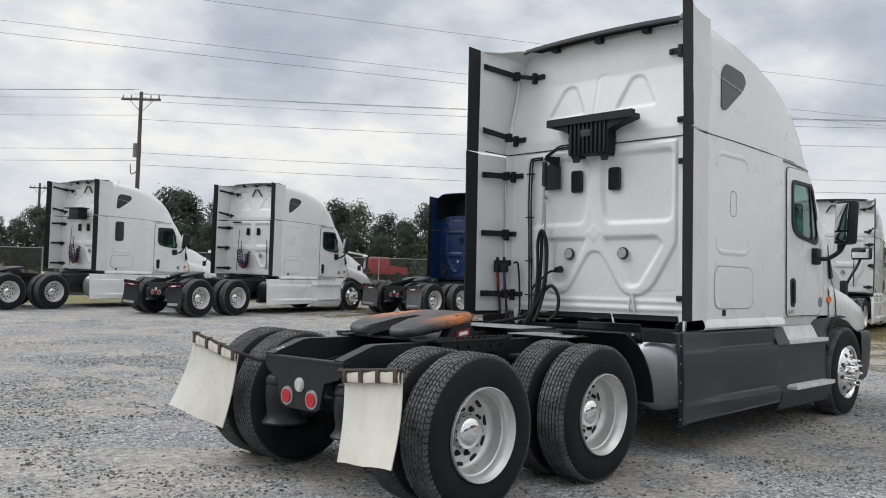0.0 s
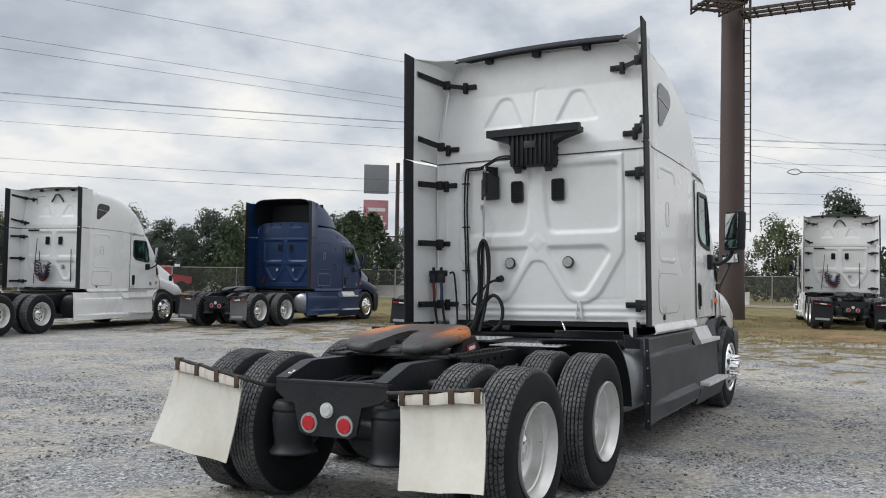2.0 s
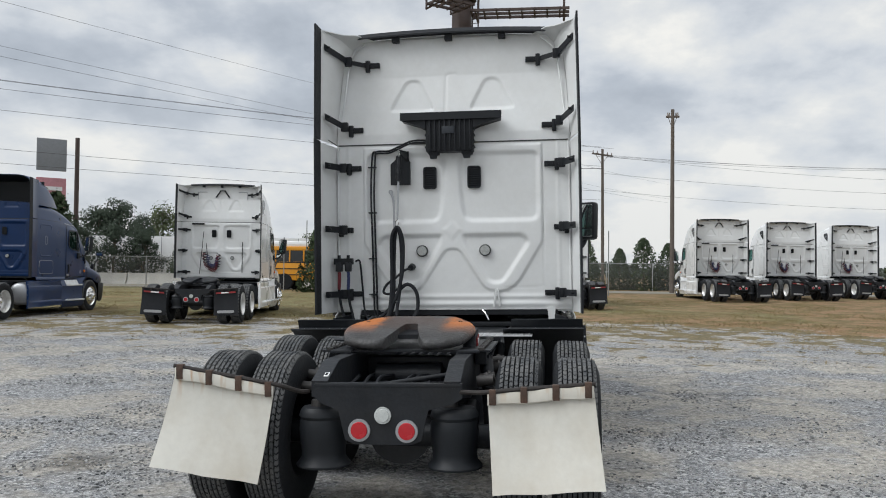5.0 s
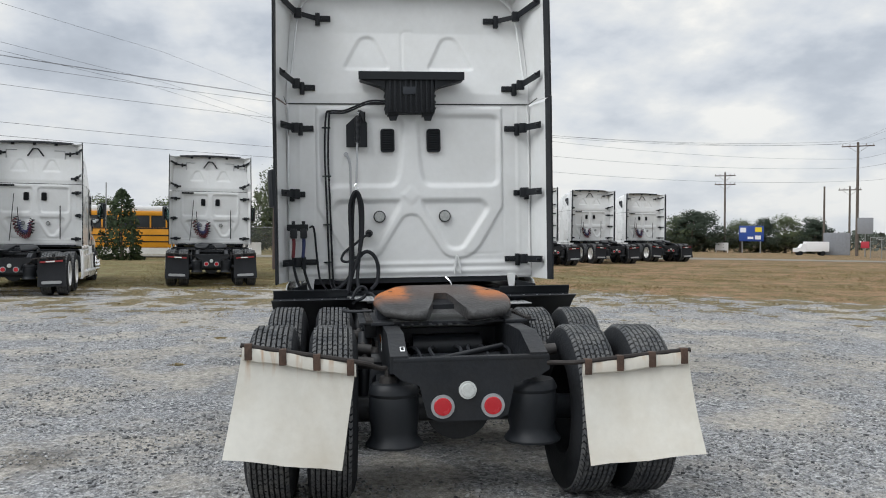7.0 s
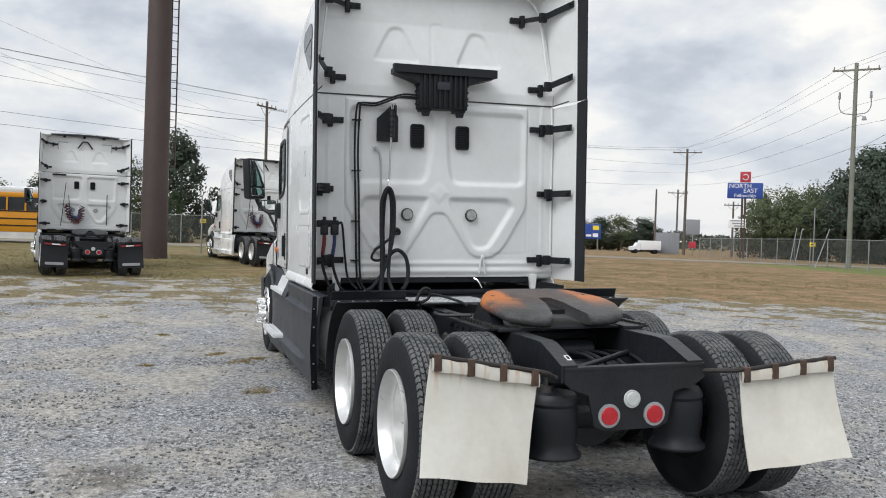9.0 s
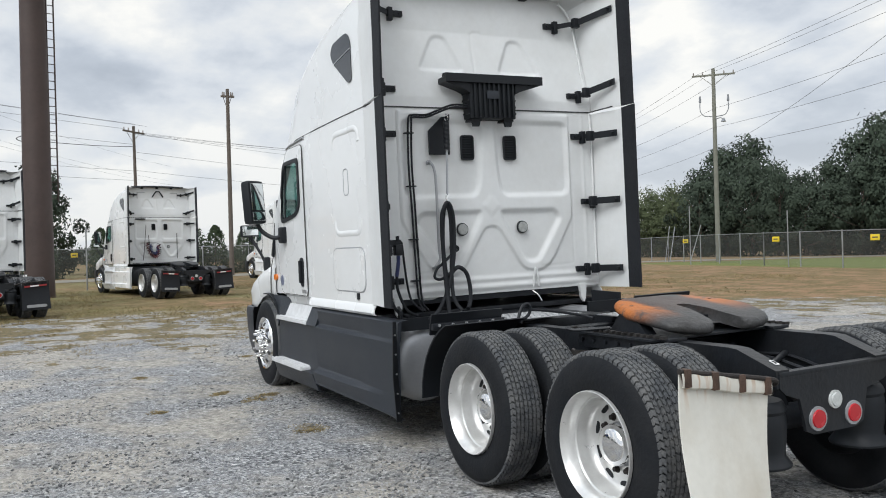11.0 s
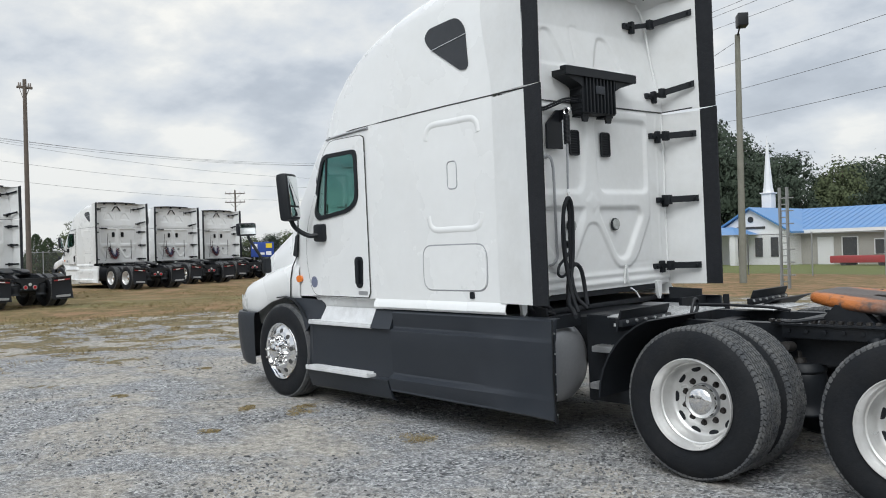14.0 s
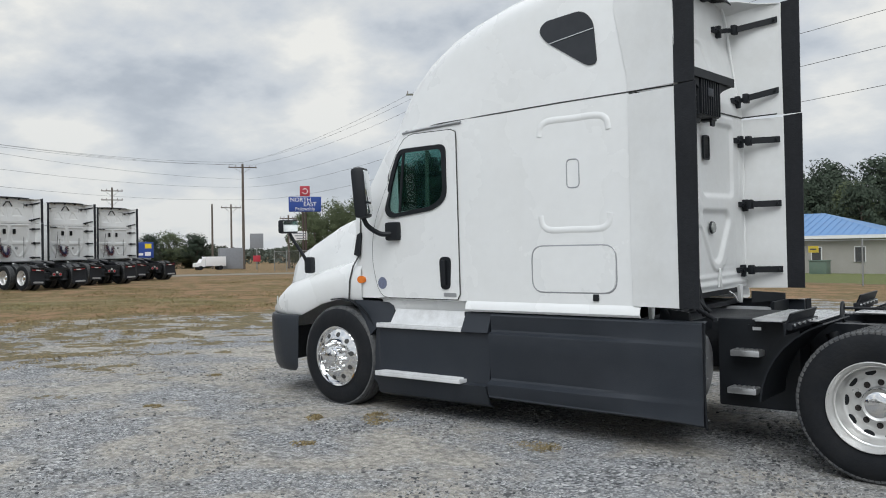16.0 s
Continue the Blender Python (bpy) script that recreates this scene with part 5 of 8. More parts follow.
        for k in range(6):
            cyl(bm, (-0.95 + 0.12 * k, s * 0.53, 0.95), (-0.95 + 0.12 * k, s * 0.545, 0.95), 0.014, seg=6)
        part("mounting_rail", bm, M_FRAME, tr)
    return tr


# ---- ground ----
def ground_z(x, y):
    """The lot rises a little ahead of the truck and falls away past the fence."""
    z = 0.0095 * max(0.0, x - 3.0) if x < 40 else 0.0095 * 37
    z -= 0.012 * max(0.0, -y - 22.0) if y > -75 else 0.012 * 53
    return z


def mat_ground():
    m = bpy.data.materials.new("gravel_and_grass")
    m.use_nodes = True
    nt = m.node_tree
    L = nt.links.new
    b = nt.nodes["Principled BSDF"]
    b.inputs["Roughness"].default_value = 0.95
    b.inputs["Specular IOR Level"].default_value = 0.2
    tc = nt.nodes.new("ShaderNodeTexCoord")
    obj = tc.outputs["Object"]

    def noise_(scale, detail=5, rough=0.55, dist=0.0):
        n = nt.nodes.new("ShaderNodeTexNoise")
        n.inputs["Scale"].default_value, n.inputs["Detail"].default_value, n.inputs["Roughness"].default_value, n.inputs["Distortion"].default_value = scale, detail, rough, dist
        L(obj, n.inputs["Vector"])
        return n.outputs["Fac"]

    def ramp(src, stops):
        r = nt.nodes.new("ShaderNodeValToRGB")
        while len(r.color_ramp.elements) < len(stops):
            r.color_ramp.elements.new(0.5)
        for e, (p, c) in zip(r.color_ramp.elements, stops):
            e.position, e.color = p, (*c, 1) if len(c) == 3 else c
        L(src, r.inputs[0])
        return r.outputs[0]

    def mix(f, a, c, mode="MIX"):
        n = nt.nodes.new("ShaderNodeMixRGB")
        n.blend_type = mode
        for k, v in ((0, f), (1, a), (2, c)):
            if isinstance(v, (int, float)):
                n.inputs[k].default_value = v
            elif isinstance(v, tuple):
                n.inputs[k].default_value = (*v, 1)
            else:
                L(v, n.inputs[k])
        return n.outputs[0]

    def vor(scale):
        v = nt.nodes.new("ShaderNodeTexVoronoi")
        v.inputs["Scale"].default_value = scale
        L(obj, v.inputs["Vector"])
        return v

    v1, v2 = vor(48.0), vor(85.0)
    stone = ramp(v1.outputs["Color"], [(0.0, (0.025, 0.027, 0.03)), (0.3, (0.115, 0.119, 0.126)), (0.6, (0.255, 0.260, 0.267)), (1.0, (0.56, 0.56, 0.555))])
    stone2 = ramp(v2.outputs["Color"], [(0.0, (0.04, 0.042, 0.047)), (0.5, (0.20, 0.207, 0.218)), (1.0, (0.52, 0.52, 0.515))])
    gravel = mix(ramp(noise_(1.7, 4), [(0.42, (0, 0, 0)), (0.58, (1, 1, 1))]), stone, stone2)
    dust = ramp(noise_(60, 4, 0.6), [(0.3, (0.225, 0.212, 0.19)), (0.7, (0.315, 0.30, 0.275))])
    pale = noise_(0.35, 5, 0.6)
    dust = mix(ramp(pale, [(0.40, (0, 0, 0)), (0.62, (0.7, 0.7, 0.7))]), dust, (0.345, 0.325, 0.29))
    drift = noise_(0.7, 8, 0.66, 0.35)
    lot = mix(ramp(drift, [(0.44, (1, 1, 1)), (0.505, (0.5, 0.5, 0.5)), (0.55, (0.0, 0.0, 0.0))]), dust, gravel)
    lot_mid = noise_(3.1, 7, 0.7, 0.3)
    lot = mix(ramp(lot_mid, [(0.30, (0.6, 0.6, 0.6)), (0.46, (0, 0, 0))]), lot, (0.115, 0.12, 0.128))
    lot = mix(ramp(lot_mid, [(0.56, (0, 0, 0)), (0.72, (0.55, 0.55, 0.55))]), lot, (0.37, 0.365, 0.355))
    damp = noise_(0.5, 6, 0.66, 0.6)
    lot = mix(ramp(damp, [(0.29, (0.75, 0.75, 0.75)), (0.36, (0, 0, 0))]), lot, (0.085, 0.078, 0.07))
    # an oily stain where something dripped
    away = nt.nodes.new("ShaderNodeVectorMath"); away.operation = "DISTANCE"; away.inputs[1].default_value = (-0.33, 2.72, 0.0)
    L(obj, away.inputs[0])
    blot = nt.nodes.new("ShaderNodeMath"); blot.operation = "MULTIPLY_ADD"; blot.inputs[1].default_value = 0.9
    L(noise_(4, 6, 0.7), blot.inputs[0]); L(away.outputs["Value"], blot.inputs[2])
    lot = mix(ramp(blot.outputs[0], [(0.55, (0.65, 0.65, 0.65)), (0.85, (0, 0, 0))]), lot, (0.075, 0.068, 0.06))
    grit = ramp(noise_(15, 6, 0.8), [(0.33, (0.44, 0.44, 0.44)), (0.5, (1.06, 1.06, 1.06)), (0.67, (1.7, 1.7, 1.7))])
    lot = mix(1.0, lot, grit, "MULTIPLY")
    # turf: green and dry brown patches
    sep = nt.nodes.new("ShaderNodeSeparateXYZ")
    L(obj, sep.inputs[0])
    dry = nt.nodes.new("ShaderNodeMapRange"); dry.inputs[1].default_value, dry.inputs[2].default_value, dry.inputs[3].default_value, dry.inputs[4].default_value = 4.0, -20.0, -0.08, 0.19
    L(sep.outputs[1], dry.inputs[0])
    worn = nt.nodes.new("ShaderNodeMath"); worn.operation = "ADD"
    L(noise_(0.16, 8, 0.68, 0.5), worn.inputs[0]); L(dry.outputs[0], worn.inputs[1])
    turf = mix(ramp(worn.outputs[0], [(0.44, (0, 0, 0)), (0.58, (1, 1, 1))]), ramp(noise_(30, 4), [(0.3, (0.10, 0.098, 0.044)), (0.7, (0.235, 0.212, 0.105))]), ramp(noise_(25, 4), [(0.3, (0.16, 0.10, 0.058)), (0.7, (0.34, 0.212, 0.125))]))
    patch = noise_(2.2, 8, 0.7)
    turf = mix(ramp(patch, [(0.54, (0, 0, 0)), (0.66, (0.6, 0.6, 0.6))]), turf, (0.36, 0.30, 0.195))
    turf = mix(ramp(patch, [(0.36, (0.7, 0.7, 0.7)), (0.46, (0, 0, 0))]), turf, (0.125, 0.105, 0.045))
    green = ramp(noise_(20, 4), [(0.3, (0.085, 0.105, 0.03)), (0.7, (0.18, 0.20, 0.065))])

    def edge(sock, at, soft, sign=1.0):
        """1 past a line, with a ragged edge."""
        a = nt.nodes.new("ShaderNodeMath"); a.operation = "MULTIPLY_ADD"; a.inputs[1].default_value = sign; a.inputs[2].default_value = -at * sign
        L(sock, a.inputs[0])
        n = nt.nodes.new("ShaderNodeMath"); n.operation = "MULTIPLY_ADD"; n.inputs[1].default_value = soft; n.inputs[2].default_value = -soft * 0.5
        L(noise_(0.9, 8, 0.72), n.inputs[0])
        s = nt.nodes.new("ShaderNodeMath"); s.operation = "ADD"
        L(a.outputs[0], s.inputs[0]); L(n.outputs[0], s.inputs[1])
        r = nt.nodes.new("ShaderNodeMapRange"); r.inputs[1].default_value = -0.25; r.inputs[2].default_value = 0.25
        L(s.outputs[0], r.inputs[0])
        return r.outputs[0]

    def add(a, c, op="MAXIMUM"):
        n = nt.nodes.new("ShaderNodeMath"); n.operation = op
        L(a, n.inputs[0]); L(c, n.inputs[1])
        return n.outputs[0]

    ahead = edge(sep.outputs[0], 17.6, 11.0)
    right = edge(sep.outputs[1], -18.5, 9.0, -1.0)
    left = edge(sep.outputs[1], 23.0, 6.0)
    # the front edge swings nearer on the right of the lot
    diag = nt.nodes.new("ShaderNodeMath"); diag.operation = "MULTIPLY_ADD"; diag.inputs[1].default_value = -0.75
    L(sep.outputs[1], diag.inputs[0]); L(sep.outputs[0], diag.inputs[2])
    slant = edge(diag.outputs[0], 20.5, 10.0)
    fringe = add(add(ahead, right), add(left, slant))
    col = mix(fringe, lot, turf)
    # weeds thicken in patches towards the edge of the lot
    near = nt.nodes.new("ShaderNodeMath"); near.operation = "MULTIPLY_ADD"; near.inputs[1].default_value, near.inputs[2].default_value = 0.028, -0.285
    L(sep.outputs[0], near.inputs[0])
    slope = nt.nodes.new("ShaderNodeMath"); slope.operation = "MULTIPLY_ADD"; slope.inputs[1].default_value, slope.inputs[2].default_value = 0.022, -0.335
    L(diag.outputs[0], slope.inputs[0])
    cap = nt.nodes.new("ShaderNodeMath"); cap.operation = "MINIMUM"; cap.inputs[1].default_value = 0.07
    L(add(near.outputs[0], slope.outputs[0]), cap.inputs[0])
    thick = nt.nodes.new("ShaderNodeMath"); thick.operation = "ADD"
    L(noise_(1.1, 9, 0.68, 0.2), thick.inputs[0]); L(cap.outputs[0], thick.inputs[1])
    weeds = ramp(noise_(14, 5, 0.7), [(0.3, (0.05, 0.045, 0.02)), (0.52, (0.14, 0.11, 0.05)), (0.7, (0.30, 0.225, 0.115))])
    col = mix(ramp(thick.outputs[0], [(0.55, (0, 0, 0)), (0.575, (0.9, 0.9, 0.9))]), col, weeds)
    lawn = add(edge(sep.outputs[1], -33.0, 6.0, -1.0), edge(sep.outputs[0], 42.0, 5.0, -1.0), "MULTIPLY")
    col = mix(lawn, col, green)
    L(col, b.inputs["Base Color"])
    bp = nt.nodes.new("ShaderNodeBump"); bp.inputs["Strength"].default_value = 0.7; bp.inputs["Distance"].default_value = 0.010
    L(v1.outputs["Distance"], bp.inputs["Height"])
    bp2 = nt.nodes.new("ShaderNodeBump"); bp2.inputs["Strength"].default_value = 0.6; bp2.inputs["Distance"].default_value = 0.05
    L(noise_(7, 6, 0.7), bp2.inputs["Height"]); L(bp.outputs[0], bp2.inputs["Normal"]); L(bp2.outputs[0], b.inputs["Normal"])
    return m


def make_ground():
    bm = B()
    xs = [-2500, -400, -80, -40] + [-20 + 2 * k for k in range(46)] + [90, 120, 200, 500, 2500]
    ys = [-2500, -500, -200, -120] + [-80 + 2.5 * k for k in range(57)] + [90, 130, 250, 700, 2500]
    sheet(bm, [[(x, y, ground_z(x, y)) for y in ys] for x in xs])
    solo("ground", bm, mat_ground(), "grey gravel lot giving way to dry brown grass", "ground", kind="structure", smooth=80)


make_ground()

# ---- the trucks ----
LEAN = 1.26
main_truck = build_truck("white high-roof sleeper tractor truck with grey side skirts on the gravel", pose(0, 0, 0, -LEAN), main=True, lean=LEAN)


def stand(x, y, yaw):
    return pose(x, y, ground_z(x, y), 0, 0, yaw)


def far_fittings(tr, mm=None):
    """Folded ladder bracket at the roof, coiled hoses and a bar on the rear wall."""
    bm = B()
    tube(bm, [(1.69, 0.20, 3.52), (1.68, 0.06, 3.72), (1.68, -0.06, 3.72), (1.69, -0.20, 3.52)], 0.022, 6, 0)
    part("roof_bracket", bm, M_BLACK, tr, "black A-shaped bracket")
    for s in (1, -1):
        bm = B()
        tube(bm, [(1.71, s * 0.72, 3.46), (1.72, s * 0.72, 3.68), (1.72, s * 0.46, 3.68)], 0.012, 6, 0)
        part("moulding_line", bm, M_TANK, tr)
    bm = B()
    box(bm, 1.56, 1.60, 0.50, 0.86, 2.70, 2.75, 0.006)
    part("hose_bar", bm, M_BLACK, tr)
    bm = B()
    tube(bm, [(1.56, 0.35, 1.55), (1.53, 0.40, 1.9), (1.52, 0.42, 2.15)], 0.01, 6)
    tube(bm, [(1.56, 0.62, 1.25), (1.53, 0.58, 1.6), (1.52, 0.50, 2.5)], 0.01, 6)
    part("hose_stay", bm, M_BLACK, tr)
    for p, c in (([(1.5, 0.45, 1.9), (1.46, 0.42, 1.6), (1.46, 0.25, 1.42), (1.46, 0.06, 1.5), (1.5, 0.05, 1.85)], M_RUBBER), ([(1.5, 0.5, 1.85), (1.45, 0.40, 1.5), (1.45, 0.2, 1.36), (1.45, 0.1, 1.5), (1.5, 0.08, 1.8)], M_HOSE_R), ([(1.5, 0.38, 1.8), (1.47, 0.3, 1.52), (1.47, 0.14, 1.5), (1.5, 0.1, 1.75)], M_HOSE_B)):
        bm = B()
        tube(bm, p, 0.012, 5, 5, coil=(0.05, 16))
        part("coiled_hose", bm, c, tr, "coiled air line")
    bm = B()
    tube(bm, [(1.57, -0.62, 1.3), (1.56, -0.62, 2.2)], 0.012, 6, 0)
    part("grab_rail", bm, M_BLACK, tr)


far_truck = build_truck("white sleeper tractor truck with black mud flaps parked on the lot", stand(7.58, 17.2, 11))
had = set(far_truck.children)
far_fittings(far_truck)
shifted(far_truck, had, 0.06)
parked = [copy_thing(far_truck, stand(x, y, yaw)) for x, y, yaw in ((4.2, 21.4, 11), (15.87, 8.5, 10), (19.47, 4.5, 9), (25.5, -1.3, 10), (34.3, -9.1, 6), (37.1, -13.0, 6), (40.2, -17.1, 6))]
for ob in parked[0].children:
    if ob.name.startswith("fuel_tank"):
        ob.data = ob.data.copy()
        ob.data.materials[0] = M_TANK
parked[0]["label"] = "white sleeper tractor truck with a black rear shelf box"
for t in parked[3:]:
    t["label"] = "white sleeper tractor truck parked on dry grass"
bm = B()
box(bm, 1.28, 1.6, -0.22, 0.24, 2.68, 3.0, 0.012)
prism(bm, [(1.60, 0.34, 3.0), (1.60, -0.32, 3.0), (1.25, -0.46, 3.0), (1.25, 0.48, 3.0)], (0, 0, 0.03))
part("equipment_box", bm, M_BLACK, parked[0], "black box under a wide shelf")
bm = B()
prism(bm, on_side(rounded([(2.25, 2.75 - 0.1), (1.95, 2.65), (1.95, 2.05), (2.25, 2.05)], 0.08), -1, 0.004), (0, -0.006, 0))
part("sleeper_window", bm, M_DARKGLASS, parked[0], "dark sleeper side window")
blue_truck = build_truck("dark blue mid-roof tractor truck parked on gravel", stand(14.1, 14.6, 5), M_BLUE, MID)
bm = B()
tube(bm, [(1.5, 0.95, 2.3), (1.45, 0.85, 1.5), (1.4, 0.65, 1.3), (1.35, 0.5, 1.5)], 0.014, 5, 5, coil=(0.06, 18))
part("coiled_hose", bm, M_RUBBER, blue_truck, "coiled air line")


# ---- fittings of the near truck's rear wall and chassis ----
def rear_fittings(tr):
    # equipment box under its wide shelf
    bm = B()
    prism(bm, [(1.61, 0.34, 3.03), (1.61, -0.32, 3.03), (1.50, -0.50, 3.03), (1.435, -0.50, 3.03), (1.435, 0.48, 3.03), (1.50, 0.48, 3.03)], (0, 0, 0.028))
    prism(bm, [(1.455, 0.48, 3.03), (1.455, -0.50, 3.03), (1.435, -0.50, 3.03), (1.435, 0.48, 3.03)], (0, 0, -0.045))
    for y0, y1 in ((0.47, 0.235), (-0.49, -0.225)):
        prism(bm, [(1.46, y0, 3.032), (1.46, y1, 3.032), (1.46, y1, 2.90), (1.46, y1 + (y0 - y1) * 0.25, 2.93), (1.46, y0, 2.985)], (0.14, 0, 0))
    bx = part("equipment_box", bm, M_BLACK, tr, "black ribbed equipment box under a wide shelf")
    bm = B()
    box(bm, 1.47, 1.61, -0.225, 0.235, 2.68, 3.03, 0.012)
    part("case", bm, M_BLACK, bx)
    for k in range(9):
        bm = B()
        y = -0.195 + 0.0485 * k
        box(bm, 1.450, 1.475, y - 0.009, y + 0.009, 2.69, 3.0, 0.003)
        part("rib", bm, M_BLACK, bx)
    for k in range(5):
        for y in (0.238, -0.228):
            bm = B()
            z = 2.72 + 0.058 * k
            box(bm, 1.48, 1.60, y - 0.007, y + 0.007, z, z + 0.016)
            part("side_rib", bm, M_BLACK, bx)
    for y in (0.165, -0.16):
        bm = B()
        box(bm, 1.49, 1.61, y - 0.05, y + 0.05, 2.66, 2.69, 0.004)
        prism(bm, [(1.50, y - 0.045, 2.67), (1.50, y + 0.045, 2.67), (1.50, y + 0.03, 2.615), (1.50, y - 0.03, 2.615)], (0.02, 0, 0))
        part("foot", bm, M_BLACK, bx)
    bm = B()
    box(bm, 1.444, 1.452, -0.045, 0.075, 2.85, 2.92, 0.002)
    part("plate_mark", bm, M_SKIRT, bx)
    # cables from the box to the corner and down
    for j, (dy, dz) in enumerate(((0.0, 0.0), (-0.03, -0.02))):
        bm = B()
        tube(bm, [(1.52, 0.23, 2.80 + dz), (1.53, 0.38, 2.80 + dz), (1.56, 0.52, 2.75 + dz), (1.575, 0.62, 2.715 + dz), (1.575, 0.74, 2.712 + dz), (1.575, 0.785 + dy, 2.66), (1.575, 0.80 + dy, 2.3), (1.572, 0.79 + dy, 1.9), (1.572, 0.78 + dy, 1.45), (1.56, 0.77 + dy, 1.14), (1.5, 0.74 + dy, 1.05)], 0.009, 7)
        part("cable", bm, M_RUBBER, tr, "black cable run down the rear wall")
    for z in (2.55, 2.1, 1.65, 1.3):
        bm = B()
        box(bm, 1.555, 1.60, 0.745, 0.825, z, z + 0.012, 0.003)
        part("cable_clip", bm, M_BLACK, tr)
    # hose tender: plate, hook, spring and hanging hoses
    bm = B()
    prism(bm, [(1.565, 0.60, 2.58), (1.565, 0.47, 2.70), (1.565, 0.42, 2.705), (1.565, 0.42, 2.62), (1.565, 0.405, 2.60), (1.565, 0.405, 2.375), (1.565, 0.60, 2.375)], (0.02, 0, 0))
    prism(bm, [(1.565, 0.43, 2.70), (1.42, 0.47, 2.70), (1.42, 0.47, 2.66), (1.565, 0.43, 2.60)], (0, 0.008, 0))
    tp = part("hose_bracket", bm, M_BLACK, tr, "black steel hose bracket")
    bm = B()
    revolve(bm, [(0.0, 0.022), (0.006, 0.028), (0.0, 0.034), (-0.006, 0.028)], 14, (1.44, 0.49, 2.675), True)
    part("hook", bm, M_CHROME, tp)
    bm = B()
    tube(bm, [(1.44, 0.495, 2.64), (1.44, 0.50, 2.40)], 0.007, 6, 0, coil=(0.022, 22))
    cyl(bm, (1.44, 0.497, 2.62), (1.44, 0.50, 2.42), 0.018, seg=10)
    part("spring", bm, M_FRAME, tp, "coiled tension spring")
    bm = B()
    cyl(bm, (1.44, 0.50, 2.42), (1.44, 0.515, 2.03), 0.010, seg=8)
    part("rod", bm, M_TANK, tp)
    bm = B()
    tube(bm, [(1.44, 0.515, 2.03), (1.44, 0.53, 2.0), (1.44, 0.515, 1.95), (1.44, 0.50, 2.0)], 0.006, 6)
    part("snap_hook", bm, M_CHROME, tp)
    for dx, pts in (
        (0.0, [(1.30, 0.62, 1.02), (1.40, 0.585, 1.2), (1.45, 0.575, 1.5), (1.45, 0.578, 1.80), (1.44, 0.555, 1.91), (1.44, 0.52, 1.955), (1.44, 0.485, 1.91), (1.45, 0.462, 1.78), (1.45, 0.475, 1.5), (1.43, 0.545, 1.25), (1.36, 0.66, 1.10), (1.22, 0.78, 1.05), (1.1, 0.9, 1.02)]),
        (0.02, [(1.34, 0.60, 1.04), (1.44, 0.56, 1.3), (1.48, 0.558, 1.6), (1.47, 0.545, 1.86), (1.46, 0.515, 1.925), (1.46, 0.488, 1.84), (1.47, 0.482, 1.6), (1.46, 0.50, 1.35), (1.40, 0.52, 1.15), (1.30, 0.50, 1.04)]),
    ):
        bm = B()
        tube(bm, pts, 0.0165, 9)
        part("air_hose", bm, M_RUBBER, tr, "thick black hanging hose")
    bm = B()
    tube(bm, [(1.42, 0.60, 1.06), (1.46, 0.53, 1.30), (1.47, 0.44, 1.40), (1.47, 0.36, 1.36), (1.47, 0.325, 1.25), (1.44, 0.34, 1.12), (1.38, 0.40, 1.05)], 0.018, 9)
    part("air_hose", bm, M_RUBBER, tr)
    bm = B()
    tube(bm, [(1.54, 0.405, 1.55), (1.48, 0.45, 1.54), (1.47, 0.55, 1.46), (1.47, 0.63, 1.40), (1.46, 0.66, 1.33), (1.46, 0.60, 1.31), (1.45, 0.52, 1.36)], 0.012, 8)
    cyl(bm, (1.60, 0.40, 1.57), (1.53, 0.405, 1.56), 0.036, 0.028, 14)
    part("electric_plug", bm, M_BLACK, tr, "black trailer plug and lead")
    bm = B()
    tube(bm, [(1.59, 0.605, 2.31), (1.55, 0.60, 2.30), (1.545, 0.575, 2.24), (1.545, 0.565, 2.1), (1.545, 0.565, 1.6), (1.545, 0.56, 1.48), (1.55, 0.60, 1.42), (1.59, 0.61, 1.40)], 0.012, 8)
    cyl(bm, (1.60, 0.605, 2.31), (1.58, 0.605, 2.31), 0.022, seg=10)
    part("grab_rail", bm, M_TANK, tr, "dull alloy bent grab rail")
    # couplings stowed on the extender
    bm = B()
    box(bm, 1.44, 1.50, 0.96, 1.15, 1.60, 1.66, 0.008)
    gl = part("coupling_holder", bm, M_BLACK, tr, "black holder with two trailer air couplings")
    for y, mm in ((1.09, M_HOSE_R), (1.0, M_HOSE_B)):
        bm = B()
        box(bm, 1.40, 1.47, y - 0.032, y + 0.032, 1.53, 1.62, 0.014)
        cyl(bm, (1.43, y, 1.655), (1.43, y, 1.69), 0.016, seg=8)
        part("coupling", bm, M_FRAME, gl)
        bm = B()
        tube(bm, [(1.43, y, 1.53), (1.44, y, 1.46), (1.46, y + 0.01, 1.36)], 0.016, 8)
        part("hose_end", bm, mm, gl, "coloured hose end")
        bm = B()
        tube(bm, [(1.46, y + 0.01, 1.36), (1.47, y, 1.24), (1.42, y - 0.05, 1.08), (1.3, y - 0.1, 1.03)], 0.013, 8)
        part("hose", bm, M_RUBBER, gl)
    bm = B()
    tube(bm, [(1.52, 0.95, 1.63), (1.54, 0.92, 1.64), (1.55, 0.905, 1.58), (1.55, 0.885, 1.35), (1.52, 0.86, 1.15), (1.42, 0.8, 1.06)], 0.010, 7)
    part("hose", bm, M_RUBBER, gl)
    # strap loop and bright tag low on the wall
    bm = B()
    tube(bm, [(1.585, -0.46, 1.18), (1.58, -0.445, 1.30), (1.58, -0.43, 1.345), (1.58, -0.415, 1.30), (1.585, -0.40, 1.18)], 0.009, 7)
    part("wall_loop", bm, M_WHITE_IN, tr)
    bm = B()
